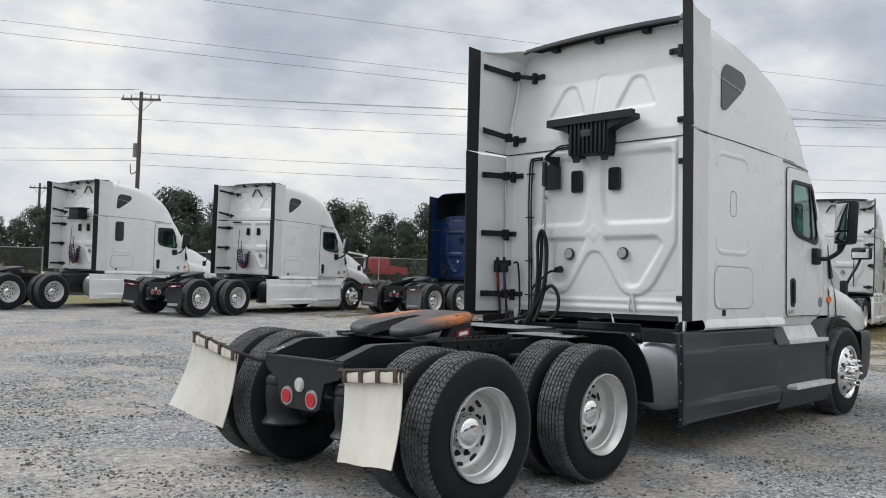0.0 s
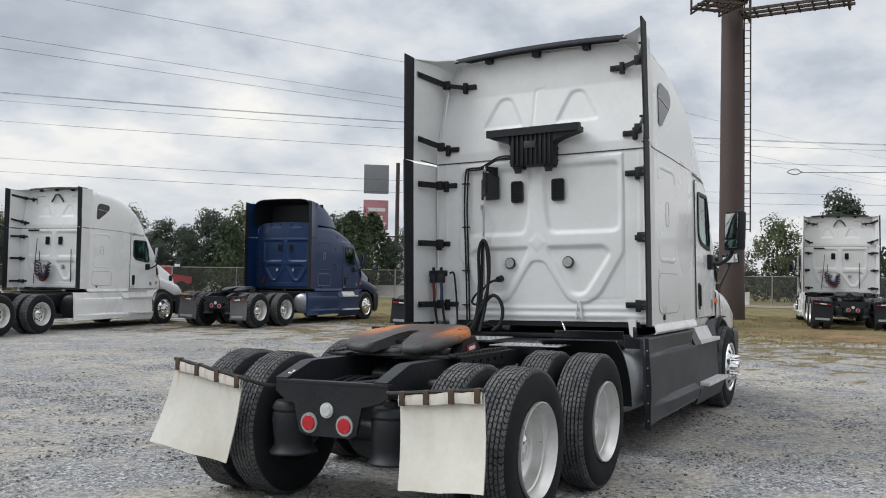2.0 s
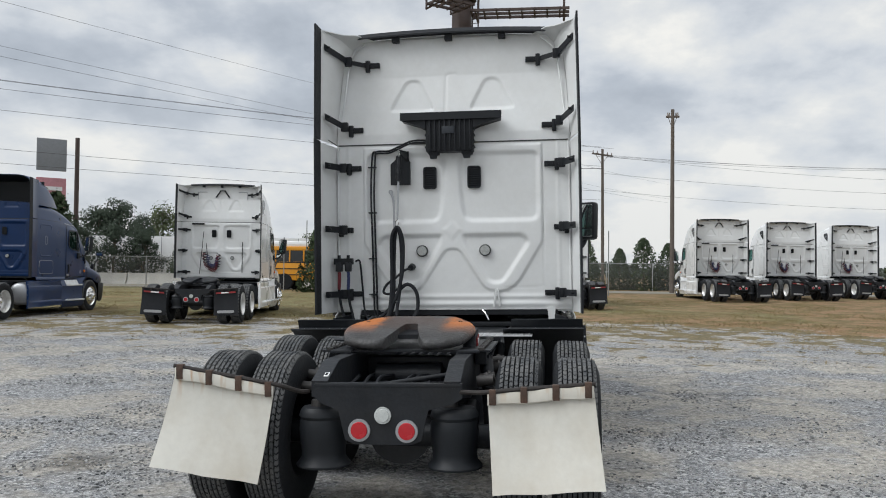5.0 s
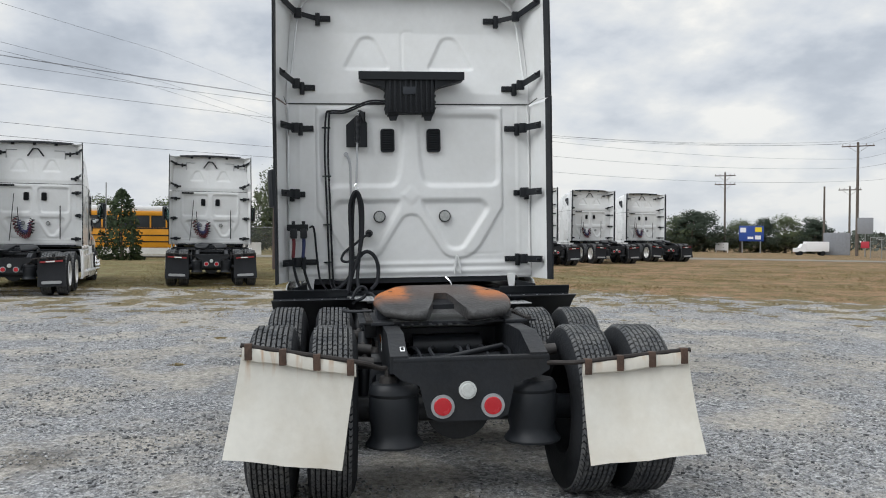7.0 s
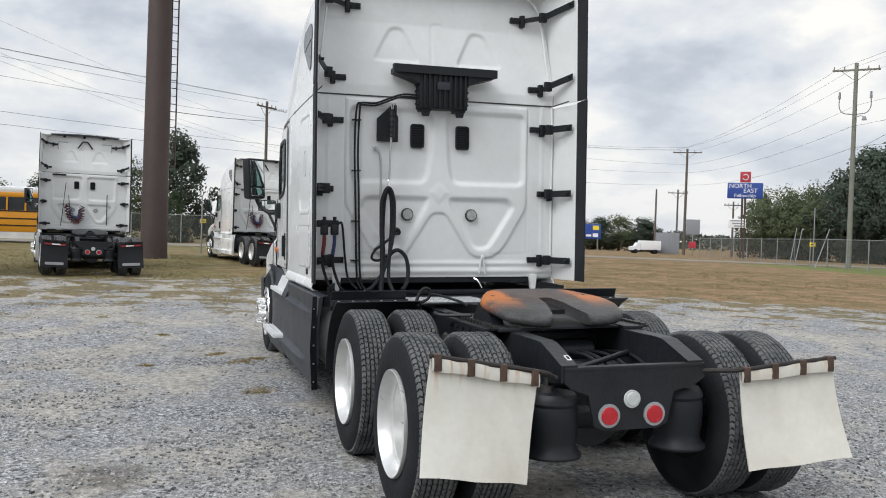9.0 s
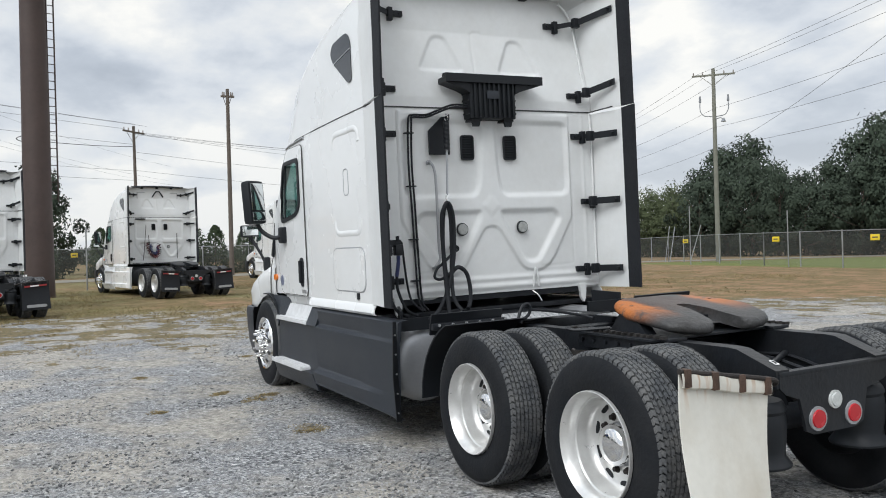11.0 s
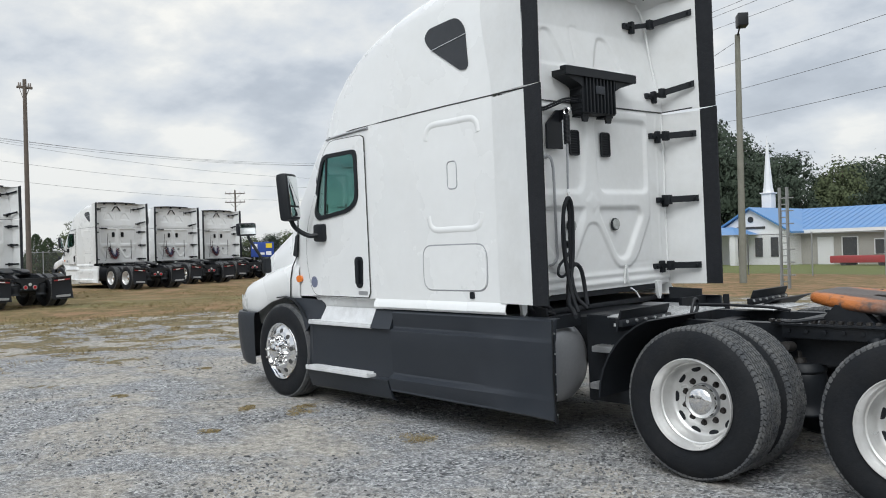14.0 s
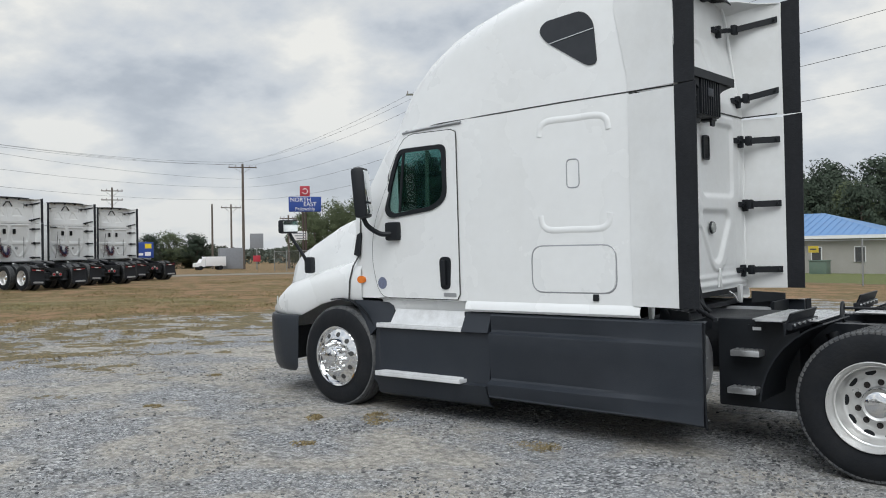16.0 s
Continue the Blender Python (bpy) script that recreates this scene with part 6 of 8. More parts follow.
    tube(bm, [(1.45, -0.30, 1.15), (1.42, -0.33, 1.12), (1.40, -0.36, 1.06)], 0.008, 6)
    part("bright_pipe", bm, M_CHROME, tr)
    for s in (1, -1):
        bm = B()
        tube(bm, [(1.605, s * 1.135, 1.18), (1.605, s * 1.135, 1.9), (1.605, s * 1.13, 2.7), (1.66, s * 1.085, 3.2), (1.69, s * 1.035, 3.6), (1.69, s * 0.97, 3.74), (1.68, s * 0.88, 3.81)], 0.009, 7)
        part("corner_bead", bm, M_ALU if s > 0 else M_WHITE, tr, "thin bright bead in the wall corner")
        bm = B()
        prism(bm, [(1.58, s * 0.99, 1.17), (1.58, s * 0.91, 1.17), (1.58, s * 0.925, 1.04), (1.58, s * 0.955, 1.0), (1.58, s * 0.975, 1.03)], (0.03, 0, 0))
        part("corner_bracket", bm, M_WHITE_IN, tr)
        bm = B()
        prism(bm, [(1.20, s * 0.72, 1.03), (1.20, s * 1.13, 1.03), (1.20, s * 1.13, 0.93), (1.20, s * 0.72, 0.93)], (0.03, 0, 0))
        prism(bm, [(1.5, s * 1.0, 1.11), (1.22, s * 1.10, 1.09), (1.22, s * 1.10, 1.02), (1.5, s * 1.0, 1.0)], (0, -s * 0.02, 0))
        part("gap_panel", bm, M_BLACK, tr)


def chassis_fittings(tr):
    # alloy deck plate
    for x0, x1, y0, y1, z in ((0.45, 0.92, -0.06, 0.78, 1.022), (0.12, 0.46, -0.80, -0.20, 1.0)):
        bm = B()
        box(bm, x0, x1, y0, y1, z, z + 0.008, 0.002)
        dk = part("deck_plate", bm, M_ALU, tr, "bright chequered alloy deck plate")
        for i in range(int((x1 - x0) / 0.053)):
            bm = B()
            for j in range(int((y1 - y0 - 0.04) / 0.053)):
                x, y = x0 + 0.03 + 0.053 * i, y0 + 0.03 + 0.053 * j + (0.02 if i % 2 else 0)
                box(bm, x - 0.016, x + 0.016, y - 0.005, y + 0.005, z + 0.008, z + 0.012)
            part("chequer", bm, M_ALU, dk)["kind"] = "stuff"
    bm = B()
    tube(bm, [(0.34, 0.585, 1.03), (0.345, 0.58, 1.06), (0.35, 0.55, 1.12), (0.355, 0.51, 1.145), (0.36, 0.475, 1.125), (0.36, 0.478, 1.08), (0.355, 0.51, 1.05), (0.34, 0.56, 1.035), (0.33, 0.58, 1.01)], 0.012, 8)
    tube(bm, [(0.36, 0.475, 1.10), (0.2, 0.44, 1.10), (-0.15, 0.42, 1.09), (-0.30, 0.40, 1.07)], 0.010, 7)
    part("lift_loop", bm, M_FRAME, dk)
    # front quarter fenders of the drive axles
    for s in (1, -1):
        bm, rows = B(), []
        for k in range(13):
            a = radians(-16 + 9.5 * k)
            x, z = 0.06 + 0.66 * math.cos(a), 0.46 + 0.63 * math.sin(a)
            if 1 < k < 10:
                rows.append([(x, s * y, z) for y in (0.56, 0.8, 1.05, 1.205)])
        sheet(bm, rows, (0.012, 0, 0.006))
        sheet(bm, [[(x, s * y, z) for y in (0.62, 0.9, 1.205)] for x, z in ((0.545, 0.965), (0.53, 1.04), (0.50, 1.115))], (0.012, 0, 0.004))
        q = part("quarter_fender", bm, M_BLACK, tr, "black plastic quarter fender")
        bm = B()
        box(bm, 0.50, 0.56, min(s * 0.60, s * 1.2), max(s * 0.60, s * 1.2), 1.00, 1.05, 0.008)
        part("fender_bar", bm, M_FRAME, q)
        for k in range(6):
            bm = B()
            cyl(bm, (0.50, s * (0.6 + 0.11 * k), 1.035), (0.49, s * (0.6 + 0.11 * k), 1.035), 0.011, seg=8)
            part("rivet", bm, M_ALU, q)
    # battery steps on the left
    bm = B()
    box(bm, 0.60, 1.22, 0.46, 0.70, 0.34, 1.02, 0.02)
    st = part("step_box", bm, M_BLACK, tr, "black box with two bright steps up to the deck")
    for z, x in ((0.745, 0.97), (0.46, 1.0)):
        bm = B()
        box(bm, x - 0.11, x + 0.11, 0.70, 0.82, z, z + 0.045, 0.006)
        part("tread", bm, M_ALU, st, "alloy step tread")
        for j in range(6):
            bm = B()
            box(bm, x - 0.10 + 0.036 * j, x - 0.085 + 0.036 * j, 0.71, 0.81, z + 0.045, z + 0.051)
            part("tread_rib", bm, M_ALU, st)
    bm = B()
    box(bm, 0.855, 0.98, 0.701, 0.705, 0.92, 0.975)
    part("warning_label", bm, M_BLACK, st, "small black and white warning label")
    bm = B()
    box(bm, 0.88, 0.945, 0.706, 0.709, 0.935, 0.96)
    part("white_bar", bm, M_WHITE, st)
    bm = B()
    box(bm, 0.66, 0.86, 0.60, 0.90, 1.022, 1.034, 0.004)
    part("top_step", bm, M_ALU, st, "alloy platform")
    # white sticker on the rail end, rods and pipes between the rails
    bm = B()
    prism(bm, [(-1.72, 0.358, 0.927), (-1.765, 0.358, 0.911), (-1.765, 0.332, 0.911), (-1.72, 0.332, 0.927)], (0, 0, 0.004))
    st = part("sticker", bm, M_WHITE, tr, "small white sticker with dark bars")
    for k in range(4):
        bm = B()
        x = -1.729 - 0.008 * k
        z = 0.9277 - 0.3556 * (-1.72 - x) + 0.0035
        prism(bm, [(x, 0.353, z), (x - 0.004, 0.353, z - 0.0014), (x - 0.004, 0.338, z - 0.0014), (x, 0.338, z)], (0, 0, 0.002))
        part("bar", bm, M_BLACK, st)
    # red and white warning label on the rail's outer face
    bm = B()
    box(bm, -0.965, -0.82, 0.419, 0.422, 0.81, 0.90)
    wl = part("warning_label", bm, M_WHITE, tr, "red and white warning label on the rail")
    bm = B()
    box(bm, -0.965, -0.82, 0.423, 0.426, 0.862, 0.90)
    part("red_band", bm, M_AMBER, wl)
    for k in range(3):
        bm = B()
        box(bm, -0.95, -0.84, 0.423, 0.425, 0.820 + 0.013 * k, 0.824 + 0.013 * k)
        part("bar", bm, M_GREYLINE, wl)
    rnd = random.Random(7)
    for a, b, r, mm in (((-1.55, 0.30, 0.80), (-1.25, -0.30, 0.86), 0.018, M_FRAME), ((-1.3, 0.0, 0.62), (0.0, 0.0, 0.62), 0.045, M_FRAME), ((0.1, 0, 0.62), (3.2, 0, 0.68), 0.06, M_FRAME), ((-0.9, -0.22, 0.82), (-0.9, 0.22, 0.82), 0.085, M_FRAME), ((-1.15, -0.3, 0.7), (-1.15, 0.3, 0.7), 0.11, M_FRAME)):
        bm = B()
        cyl(bm, a, b, r, seg=14)
        part("chassis_rod", bm, mm, tr)
    for k in range(7):
        bm = B()
        y = -0.3 + 0.1 * k
        tube(bm, [(-1.55, y, 0.78 + 0.02 * rnd.random()), (-1.2, y + rnd.uniform(-0.06, 0.06), 0.84), (-0.8, y + rnd.uniform(-0.05, 0.05), 0.82), (-0.3, y * 0.8, 0.86), (0.6, y * 0.6, 0.88)], 0.011, 6)
        part("air_pipe", bm, M_RUBBER, tr)
    for x, y, z in ((-1.42, 0.49, 0.80), (-1.30, 0.50, 0.86), (-1.10, -0.49, 0.82), (-1.38, -0.50, 0.84), (-0.35, 0.5, 0.84), (-0.2, -0.5, 0.84), (-1.5, 0.12, 0.72), (-0.55, -0.52, 0.83)):
        bm = B()
        d = 0.1 if y > 0 else -0.1
        cyl(bm, (x, y, z), (x, y + d, z + 0.01), 0.035, seg=12)
        cyl(bm, (x + 0.03, y + d * 0.5, z), (x + 0.09, y + d * 0.5, z + 0.03), 0.018, seg=8)
        part("valve", bm, M_GREASE, tr, "greasy valve fitting")


had = set(main_truck.children)
rear_fittings(main_truck)
shifted(main_truck, had, 0.055)
chassis_fittings(main_truck)


# ---- beyond the lot ----
M_MAST = mat("brown_steel", (0.055, 0.036, 0.032), 0.6, vary=0.2, scale=0.8, dirt=(0.10, 0.07, 0.06), dirt_amt=0.4, dirt_scale=0.6)
M_GALV = mat("galvanised_steel", (0.30, 0.31, 0.31), 0.5, metal=0.6, vary=0.15)
M_POLE = mat("weathered_pole", (0.115, 0.095, 0.08), 0.85, vary=0.25, scale=2, bump=0.3, bscale=25)
M_POLE_PALE = mat("pale_pole", (0.19, 0.19, 0.16), 0.85, vary=0.2, scale=2, bump=0.3, bscale=25)
M_WIRE = mat("wire", (0.06, 0.06, 0.065), 0.6)
M_PORC = mat("insulator", (0.25, 0.22, 0.2), 0.3)
M_SIGNBLUE = mat("sign_blue", (0.02, 0.06, 0.28), 0.4, vary=0.1)
M_SIGNRED = mat("sign_red", (0.40, 0.03, 0.05), 0.4, vary=0.1)
M_SIGNWHITE = mat("sign_white", (0.75, 0.75, 0.76), 0.5, vary=0.05)
M_SIGNPINK = mat("sign_faded", (0.45, 0.20, 0.23), 0.5, vary=0.25, scale=0.6)
M_GREY = mat("sign_back", (0.22, 0.23, 0.25), 0.6, vary=0.12)
M_YELLOW = mat("sign_yellow", (0.72, 0.55, 0.02), 0.5, vary=0.1)
M_BUS = mat("bus_yellow", (0.65, 0.28, 0.015), 0.4, vary=0.08, scale=1.5)
M_BRICK = mat("pale_wall", (0.36, 0.345, 0.315), 0.85, vary=0.12, scale=1.5, bump=0.2, bscale=8)
M_BLUEROOF = mat("blue_metal_roof", (0.085, 0.215, 0.44), 0.4, vary=0.08, scale=0.8)
M_BARK = mat("bark", (0.09, 0.07, 0.055), 0.9, vary=0.3, scale=4, bump=0.5, bscale=12)
M_ASPHALT = mat("asphalt", (0.19, 0.175, 0.145), 0.85, vary=0.15, scale=0.7, bump=0.2, bscale=40)
M_CONCRETE = mat("pale_concrete", (0.46, 0.45, 0.42), 0.85, vary=0.12, scale=1.5, bump=0.2, bscale=12, dirt=(0.28, 0.27, 0.25), dirt_amt=0.5, dirt_scale=0.8)
M_REDPAINT = mat("red_paint", (0.36, 0.03, 0.035), 0.4, vary=0.15)
M_GREENBOX = mat("green_paint", (0.10, 0.16, 0.12), 0.6, vary=0.1)


def mat_leaf(name, lo, hi, crown=0.0):
    """Leaf or stone colours, one to an island; crown: height of a crown's heart, round which leaves turn outward."""
    m = bpy.data.materials.new(name)
    m.use_nodes = True
    nt = m.node_tree
    L = nt.links.new
    b = nt.nodes["Principled BSDF"]
    b.inputs["Roughness"].default_value = 0.75
    b.inputs["Specular IOR Level"].default_value = 0.15
    g = nt.nodes.new("ShaderNodeNewGeometry")
    r = nt.nodes.new("ShaderNodeValToRGB")
    r.color_ramp.elements[0].color, r.color_ramp.elements[1].color = (*lo, 1), (*hi, 1)
    L(g.outputs["Random Per Island"], r.inputs[0])
    L(r.outputs[0], b.inputs["Base Color"])
    if crown:
        tc = nt.nodes.new("ShaderNodeTexCoord")
        out = nt.nodes.new("ShaderNodeVectorMath"); out.operation = "SUBTRACT"; out.inputs[1].default_value = (0, 0, crown)
        L(tc.outputs["Object"], out.inputs[0])
        wide = nt.nodes.new("ShaderNodeVectorMath"); wide.operation = "NORMALIZE"
        L(out.outputs[0], wide.inputs[0])
        turn = nt.nodes.new("ShaderNodeVectorTransform"); turn.vector_type, turn.convert_from, turn.convert_to = "NORMAL", "OBJECT", "WORLD"
        L(wide.outputs[0], turn.inputs[0])
        own = nt.nodes.new("ShaderNodeVectorMath"); own.operation = "SCALE"; own.inputs["Scale"].default_value = 0.7
        L(g.outputs["Normal"], own.inputs[0])
        both = nt.nodes.new("ShaderNodeVectorMath"); both.operation = "ADD"
        L(turn.outputs[0], both.inputs[0]); L(own.outputs[0], both.inputs[1])
        fin = nt.nodes.new("ShaderNodeVectorMath"); fin.operation = "NORMALIZE"
        L(both.outputs[0], fin.inputs[0])
        L(fin.outputs[0], b.inputs["Normal"])
    return m


M_LEAF = mat_leaf("leaf_green", (0.038, 0.053, 0.037), (0.054, 0.071, 0.049), 3.6)
M_LEAF_PALE = mat_leaf("leaf_olive", (0.070, 0.087, 0.044), (0.100, 0.120, 0.060), 3.6)
M_CEDAR = mat_leaf("cedar_green", (0.032, 0.05, 0.026), (0.062, 0.085, 0.04), 0.9)
# distance haze is mixed into this leaf colour: paler and greyer than near leaves
M_FAR = mat_leaf("hazed_far_green", (0.06, 0.072, 0.06), (0.095, 0.11, 0.09))


def mat_mesh():
    """Chain link seen from afar: mostly see-through wire."""
    m = bpy.data.materials.new("chain_link")
    m.use_nodes = True
    nt = m.node_tree
    b = nt.nodes["Principled BSDF"]
    b.inputs["Base Color"].default_value = (0.16, 0.165, 0.16, 1)
    b.inputs["Roughness"].default_value = 0.6
    t = nt.nodes.new("ShaderNodeBsdfTransparent")
    mx = nt.nodes.new("ShaderNodeMixShader")
    mx.inputs[0].default_value = 0.22
    nt.links.new(t.outputs[0], mx.inputs[1]); nt.links.new(b.outputs[0], mx.inputs[2])
    nt.links.new(mx.outputs[0], nt.nodes["Material Output"].inputs[0])
    return m


M_MESH = mat_mesh()


def leaf(bm, p, size, rnd, face=None):
    """One small pointed clump of leaves; face: the way its bough turns it."""
    n = Vector((rnd.gauss(0, 1), rnd.gauss(0, 1), rnd.gauss(0, 0.7) + 0.3))
    n = (n * 0.35 + face if face else n).normalized()
    q = n.to_track_quat("Z", "Y").to_matrix()
    a0 = rnd.uniform(0, 6.28)
    vs = []
    for j in range(3):
        a, r = a0 + 2.1 * j + rnd.uniform(-0.4, 0.4), size * rnd.uniform(0.6, 1.1)
        vs.append(bm.verts.new(p + q @ Vector((r * math.cos(a), r * math.sin(a), 0))))
    bm.faces.new(vs)


def broadleaf(seed, h, spread, material, n=6600, size=0.17, gaps=0.0):
    """A tapered trunk with limbs, and a crown of many small clumps that hangs nearly to the ground."""
    rnd = random.Random(seed)
    tr = thing("tree", pose(0, 0, 0), "leafy dark green broadleaf tree", "tree", "trees round the lot")
    bm = B()
    top = Vector((rnd.uniform(-0.3, 0.3), rnd.uniform(-0.3, 0.3), h * 0.72))
    cyl(bm, (0, 0, -0.3), (0.05, 0.03, h * 0.3), h * 0.024, h * 0.017, 9)
    cyl(bm, (0.05, 0.03, h * 0.3), top, h * 0.017, h * 0.006, 8)
    lobes = []
    for k in range(34):
        t = (k + rnd.random()) / 34
        a, z = 2.4 * k + rnd.uniform(-0.4, 0.4), h * (0.05 + 0.86 * t)
        env = spread * (0.62 + 0.38 * math.sin(math.pi * min(1, t * 1.25))) * (1 - max(0.0, t - 0.45) ** 1.5 * 1.7)
        f = env * rnd.uniform(0.45, 0.95)
        c = Vector((f * math.cos(a), f * math.sin(a), z + rnd.uniform(-0.03, 0.05) * h))
        if k % 3 == 0:
            base = Vector((0.05, 0.03, min(h * 0.6, max(h * 0.15, z - 0.15 * h))))
            tube(bm, [base, base.lerp(c, 0.5) + Vector((0, 0, -h * 0.02)), c], h * 0.005, 4, 2)
        if rnd.random() > gaps:
            lobes.append((c, spread * rnd.uniform(0.17, 0.38)))
    part("trunk", bm, M_BARK, tr)
    bm = B()
    for k in range(n):
        if k % 9 == 0:
            t, a = rnd.random(), rnd.uniform(0, 6.28)
            f = spread * 0.55 * rnd.random() ** 0.5 * (1 - 0.6 * t)
            p, d = Vector((f * math.cos(a), f * math.sin(a), h * (0.04 + 0.8 * t))), None
        else:
            c, r = lobes[rnd.randrange(len(lobes))]
            d = Vector((rnd.gauss(0, 1), rnd.gauss(0, 1), rnd.gauss(0, 0.8))).normalized()
            p = c + d * r * (rnd.uniform(0.5, 1.0) ** 0.7) * (1.3 if rnd.random() < 0.10 else 1.0)
        leaf(bm, Vector((p.x, p.y, max(0.05, p.z))), size * rnd.uniform(0.5, 1.3), rnd, d)
    part("crown", bm, material, tr, smooth=0)
    return tr


def cedar(seed, h, r, n=3200):
    rnd = random.Random(seed)
    tr = thing("cedar_tree", pose(0, 0, 0), "dense dark green cone-shaped cedar by the fence", "tree", "cedars along the fence")
    bm = B()
    cyl(bm, (0, 0, -0.2), (0, 0, h * 0.92), 0.09, 0.015, 7)
    part("trunk", bm, M_BARK, tr)
    bm = B()
    for k in range(n):
        t = rnd.random() ** 1.3
        a = rnd.uniform(0, 6.28)
        rr = r * (1 - t) ** 0.5 * (0.82 + 0.16 * math.sin(3 * a + 5 * t) + 0.1 * math.sin(7 * a + 19 * t)) * rnd.uniform(0.35, 1.0) ** 0.6
        leaf(bm, Vector((rr * math.cos(a), rr * math.sin(a), 0.08 + t * h)), 0.10 * rnd.uniform(0.6, 1.3), rnd)
    part("crown", bm, M_CEDAR, tr, smooth=0)
    return tr


def place_trees():
    rnd = random.Random(21)
    kinds = [broadleaf(1, 9, 3.6, M_LEAF), broadleaf(2, 9, 3.2, M_LEAF), broadleaf(3, 9, 4.0, M_LEAF_PALE), broadleaf(4, 9, 3.0, M_LEAF), broadleaf(5, 9, 3.8, M_LEAF)]
    used = set()

    def put(k, x, y, h, wide=1.0):
        ob = kinds[k]
        m = pose(x, y, ground_z(x, y) - 0.1, 0, 0, rnd.uniform(0, 360)) @ Matrix.Diagonal((wide * h / 9, wide * h / 9, h / 9, 1))
        if k not in used:
            used.add(k)
            ob.matrix_basis = m
            return ob
        c = copy_thing(ob, Matrix.Identity(4))
        c.matrix_basis = m
        return c

    # left treeline: a ragged row with lower growth before it
    for i in range(40):
        a = radians(8 + 1.5 * i + rnd.uniform(-0.6, 0.6))
        d = rnd.uniform(80, 94)
        low = 0.72 if i < 12 else 1.0
        put(i % 5, -6 + d * math.sin(a), -3 + d * math.cos(a), low * rnd.uniform(6.2, 8.8))
    for i in range(28):
        a = radians(8 + 2.15 * i + rnd.uniform(-0.8, 0.8))
        d = rnd.uniform(73, 79)
        put(rnd.choice((0, 1, 3)), -6 + d * math.sin(a), -3 + d * math.cos(a), rnd.uniform(4.0, 5.4))
    # the wood beyond the roadside sign, and behind the church
    for i, tall in enumerate((9.0, 9.6, 9.8, 11.8, 14.6, 14.8, 12.0, 10.5, 11.0, 14.0, 15.6, 16.8, 16.2, 14.4, 12.4, 11.4)):
        a = radians(-38.65 - 1.55 * i)
        for d0, hh in ((112 - 1.7 * i, 0.80), (119 - 1.5 * i, 1.0)):
            d = d0 + rnd.uniform(-3, 3)
            put(2 if i < 3 else rnd.choice((0, 1, 3, 4)), -5.6 + d * math.cos(a), 2.8 + d * math.sin(a), hh * rnd.uniform(0.95, 1.05) * tall, 1.0 if tall < 12 else 0.85)
    for i in range(34):
        put(rnd.randrange(5), 38 - 2.1 * i + rnd.uniform(-1, 1), -84 + rnd.uniform(-5, 4), rnd.uniform(0.86, 1.08) * 9.9)
    for i in range(20):
        put(rnd.randrange(5), 36 - 3.0 * i + rnd.uniform(-1, 1), -93 + rnd.uniform(-2, 2), rnd.uniform(10.4, 12.2), 1.15)
    # by the mast, and bushes far ahead
    for x, y, h in ((70, 1.5, 9.5), (66, 6, 7), (88, 14, 6), (92, 20, 5.5), (96, 28, 6), (90, 8, 5), (98, -44, 5.6), (101, -47, 5.6), (104, -57, 5.0), (104, -60, 5.4), (102, -63, 5.2), (106, -66, 4.4), (103, -53, 4.6), (100, -43, 5), (102, -36, 6), (104, -31, 6.5)):
        put(rnd.randrange(5), x, y, h, 1.0 if h > 6.9 else 1.7)
    cs = [cedar(1, 3.6, 1.55), cedar(2, 3.6, 1.4)]
    first = set()
    for i, (x, y, h) in enumerate(((30.7, 30.9, 4.2), (38, 11.6, 3.5), (54, -3.2, 3.6), (54.5, -5.6, 2.9), (54, -7.2, 3.6), (54.5, -10.8, 3.0), (55, -13.5, 3.0), (55, -15.5, 2.6), (50, 36, 6.6), (56, 38, 7.0), (53, 41, 6.4), (44, 38, 6.2), (54, 2, 3.4), (54, 22, 3.2), (56, 27, 4.0), (54.5, -1.5, 3.2), (55.2, -9.0, 3.3), (56, -12.0, 2.8), (56.5, -17.5, 2.8))):
        m = pose(x, y, ground_z(x, y) - 0.05, 0, 0, rnd.uniform(0, 360)) @ Matrix.Diagonal((h / 3.6, h / 3.6, h / 3.6, 1))
        k = i % 2
        if k in first:
            copy_thing(cs[k], Matrix.Identity(4)).matrix_basis = m
        else:
            first.add(k)
            cs[k].matrix_basis = m
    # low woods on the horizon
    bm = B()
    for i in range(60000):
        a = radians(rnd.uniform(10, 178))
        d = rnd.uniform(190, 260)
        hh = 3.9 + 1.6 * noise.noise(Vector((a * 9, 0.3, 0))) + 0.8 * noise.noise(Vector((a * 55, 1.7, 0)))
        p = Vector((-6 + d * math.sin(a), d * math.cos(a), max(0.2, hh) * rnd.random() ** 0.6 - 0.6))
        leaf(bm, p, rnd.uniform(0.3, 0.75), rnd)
    solo("far_woods", bm, M_FAR, "low woods on the horizon, distance haze mixed into their grey-green", "woods", kind="stuff", smooth=0)


def wire(bm, a, b, sag, r=0.010, n=14):
    a, b = Vector(a), Vector(b)
    tube(bm, [a.lerp(b, k / n) + Vector((0, 0, -4 * sag * (k / n) * (1 - k / n))) for k in range(n + 1)], r, 4, 0)


def power_line(spans, sags=0.6):
    for a, b, s in spans:
        bm = B()
        wire(bm, a, b, s)
        solo("power_line", bm, M_WIRE, "thin dark overhead power line between poles", "cable", "overhead lines")


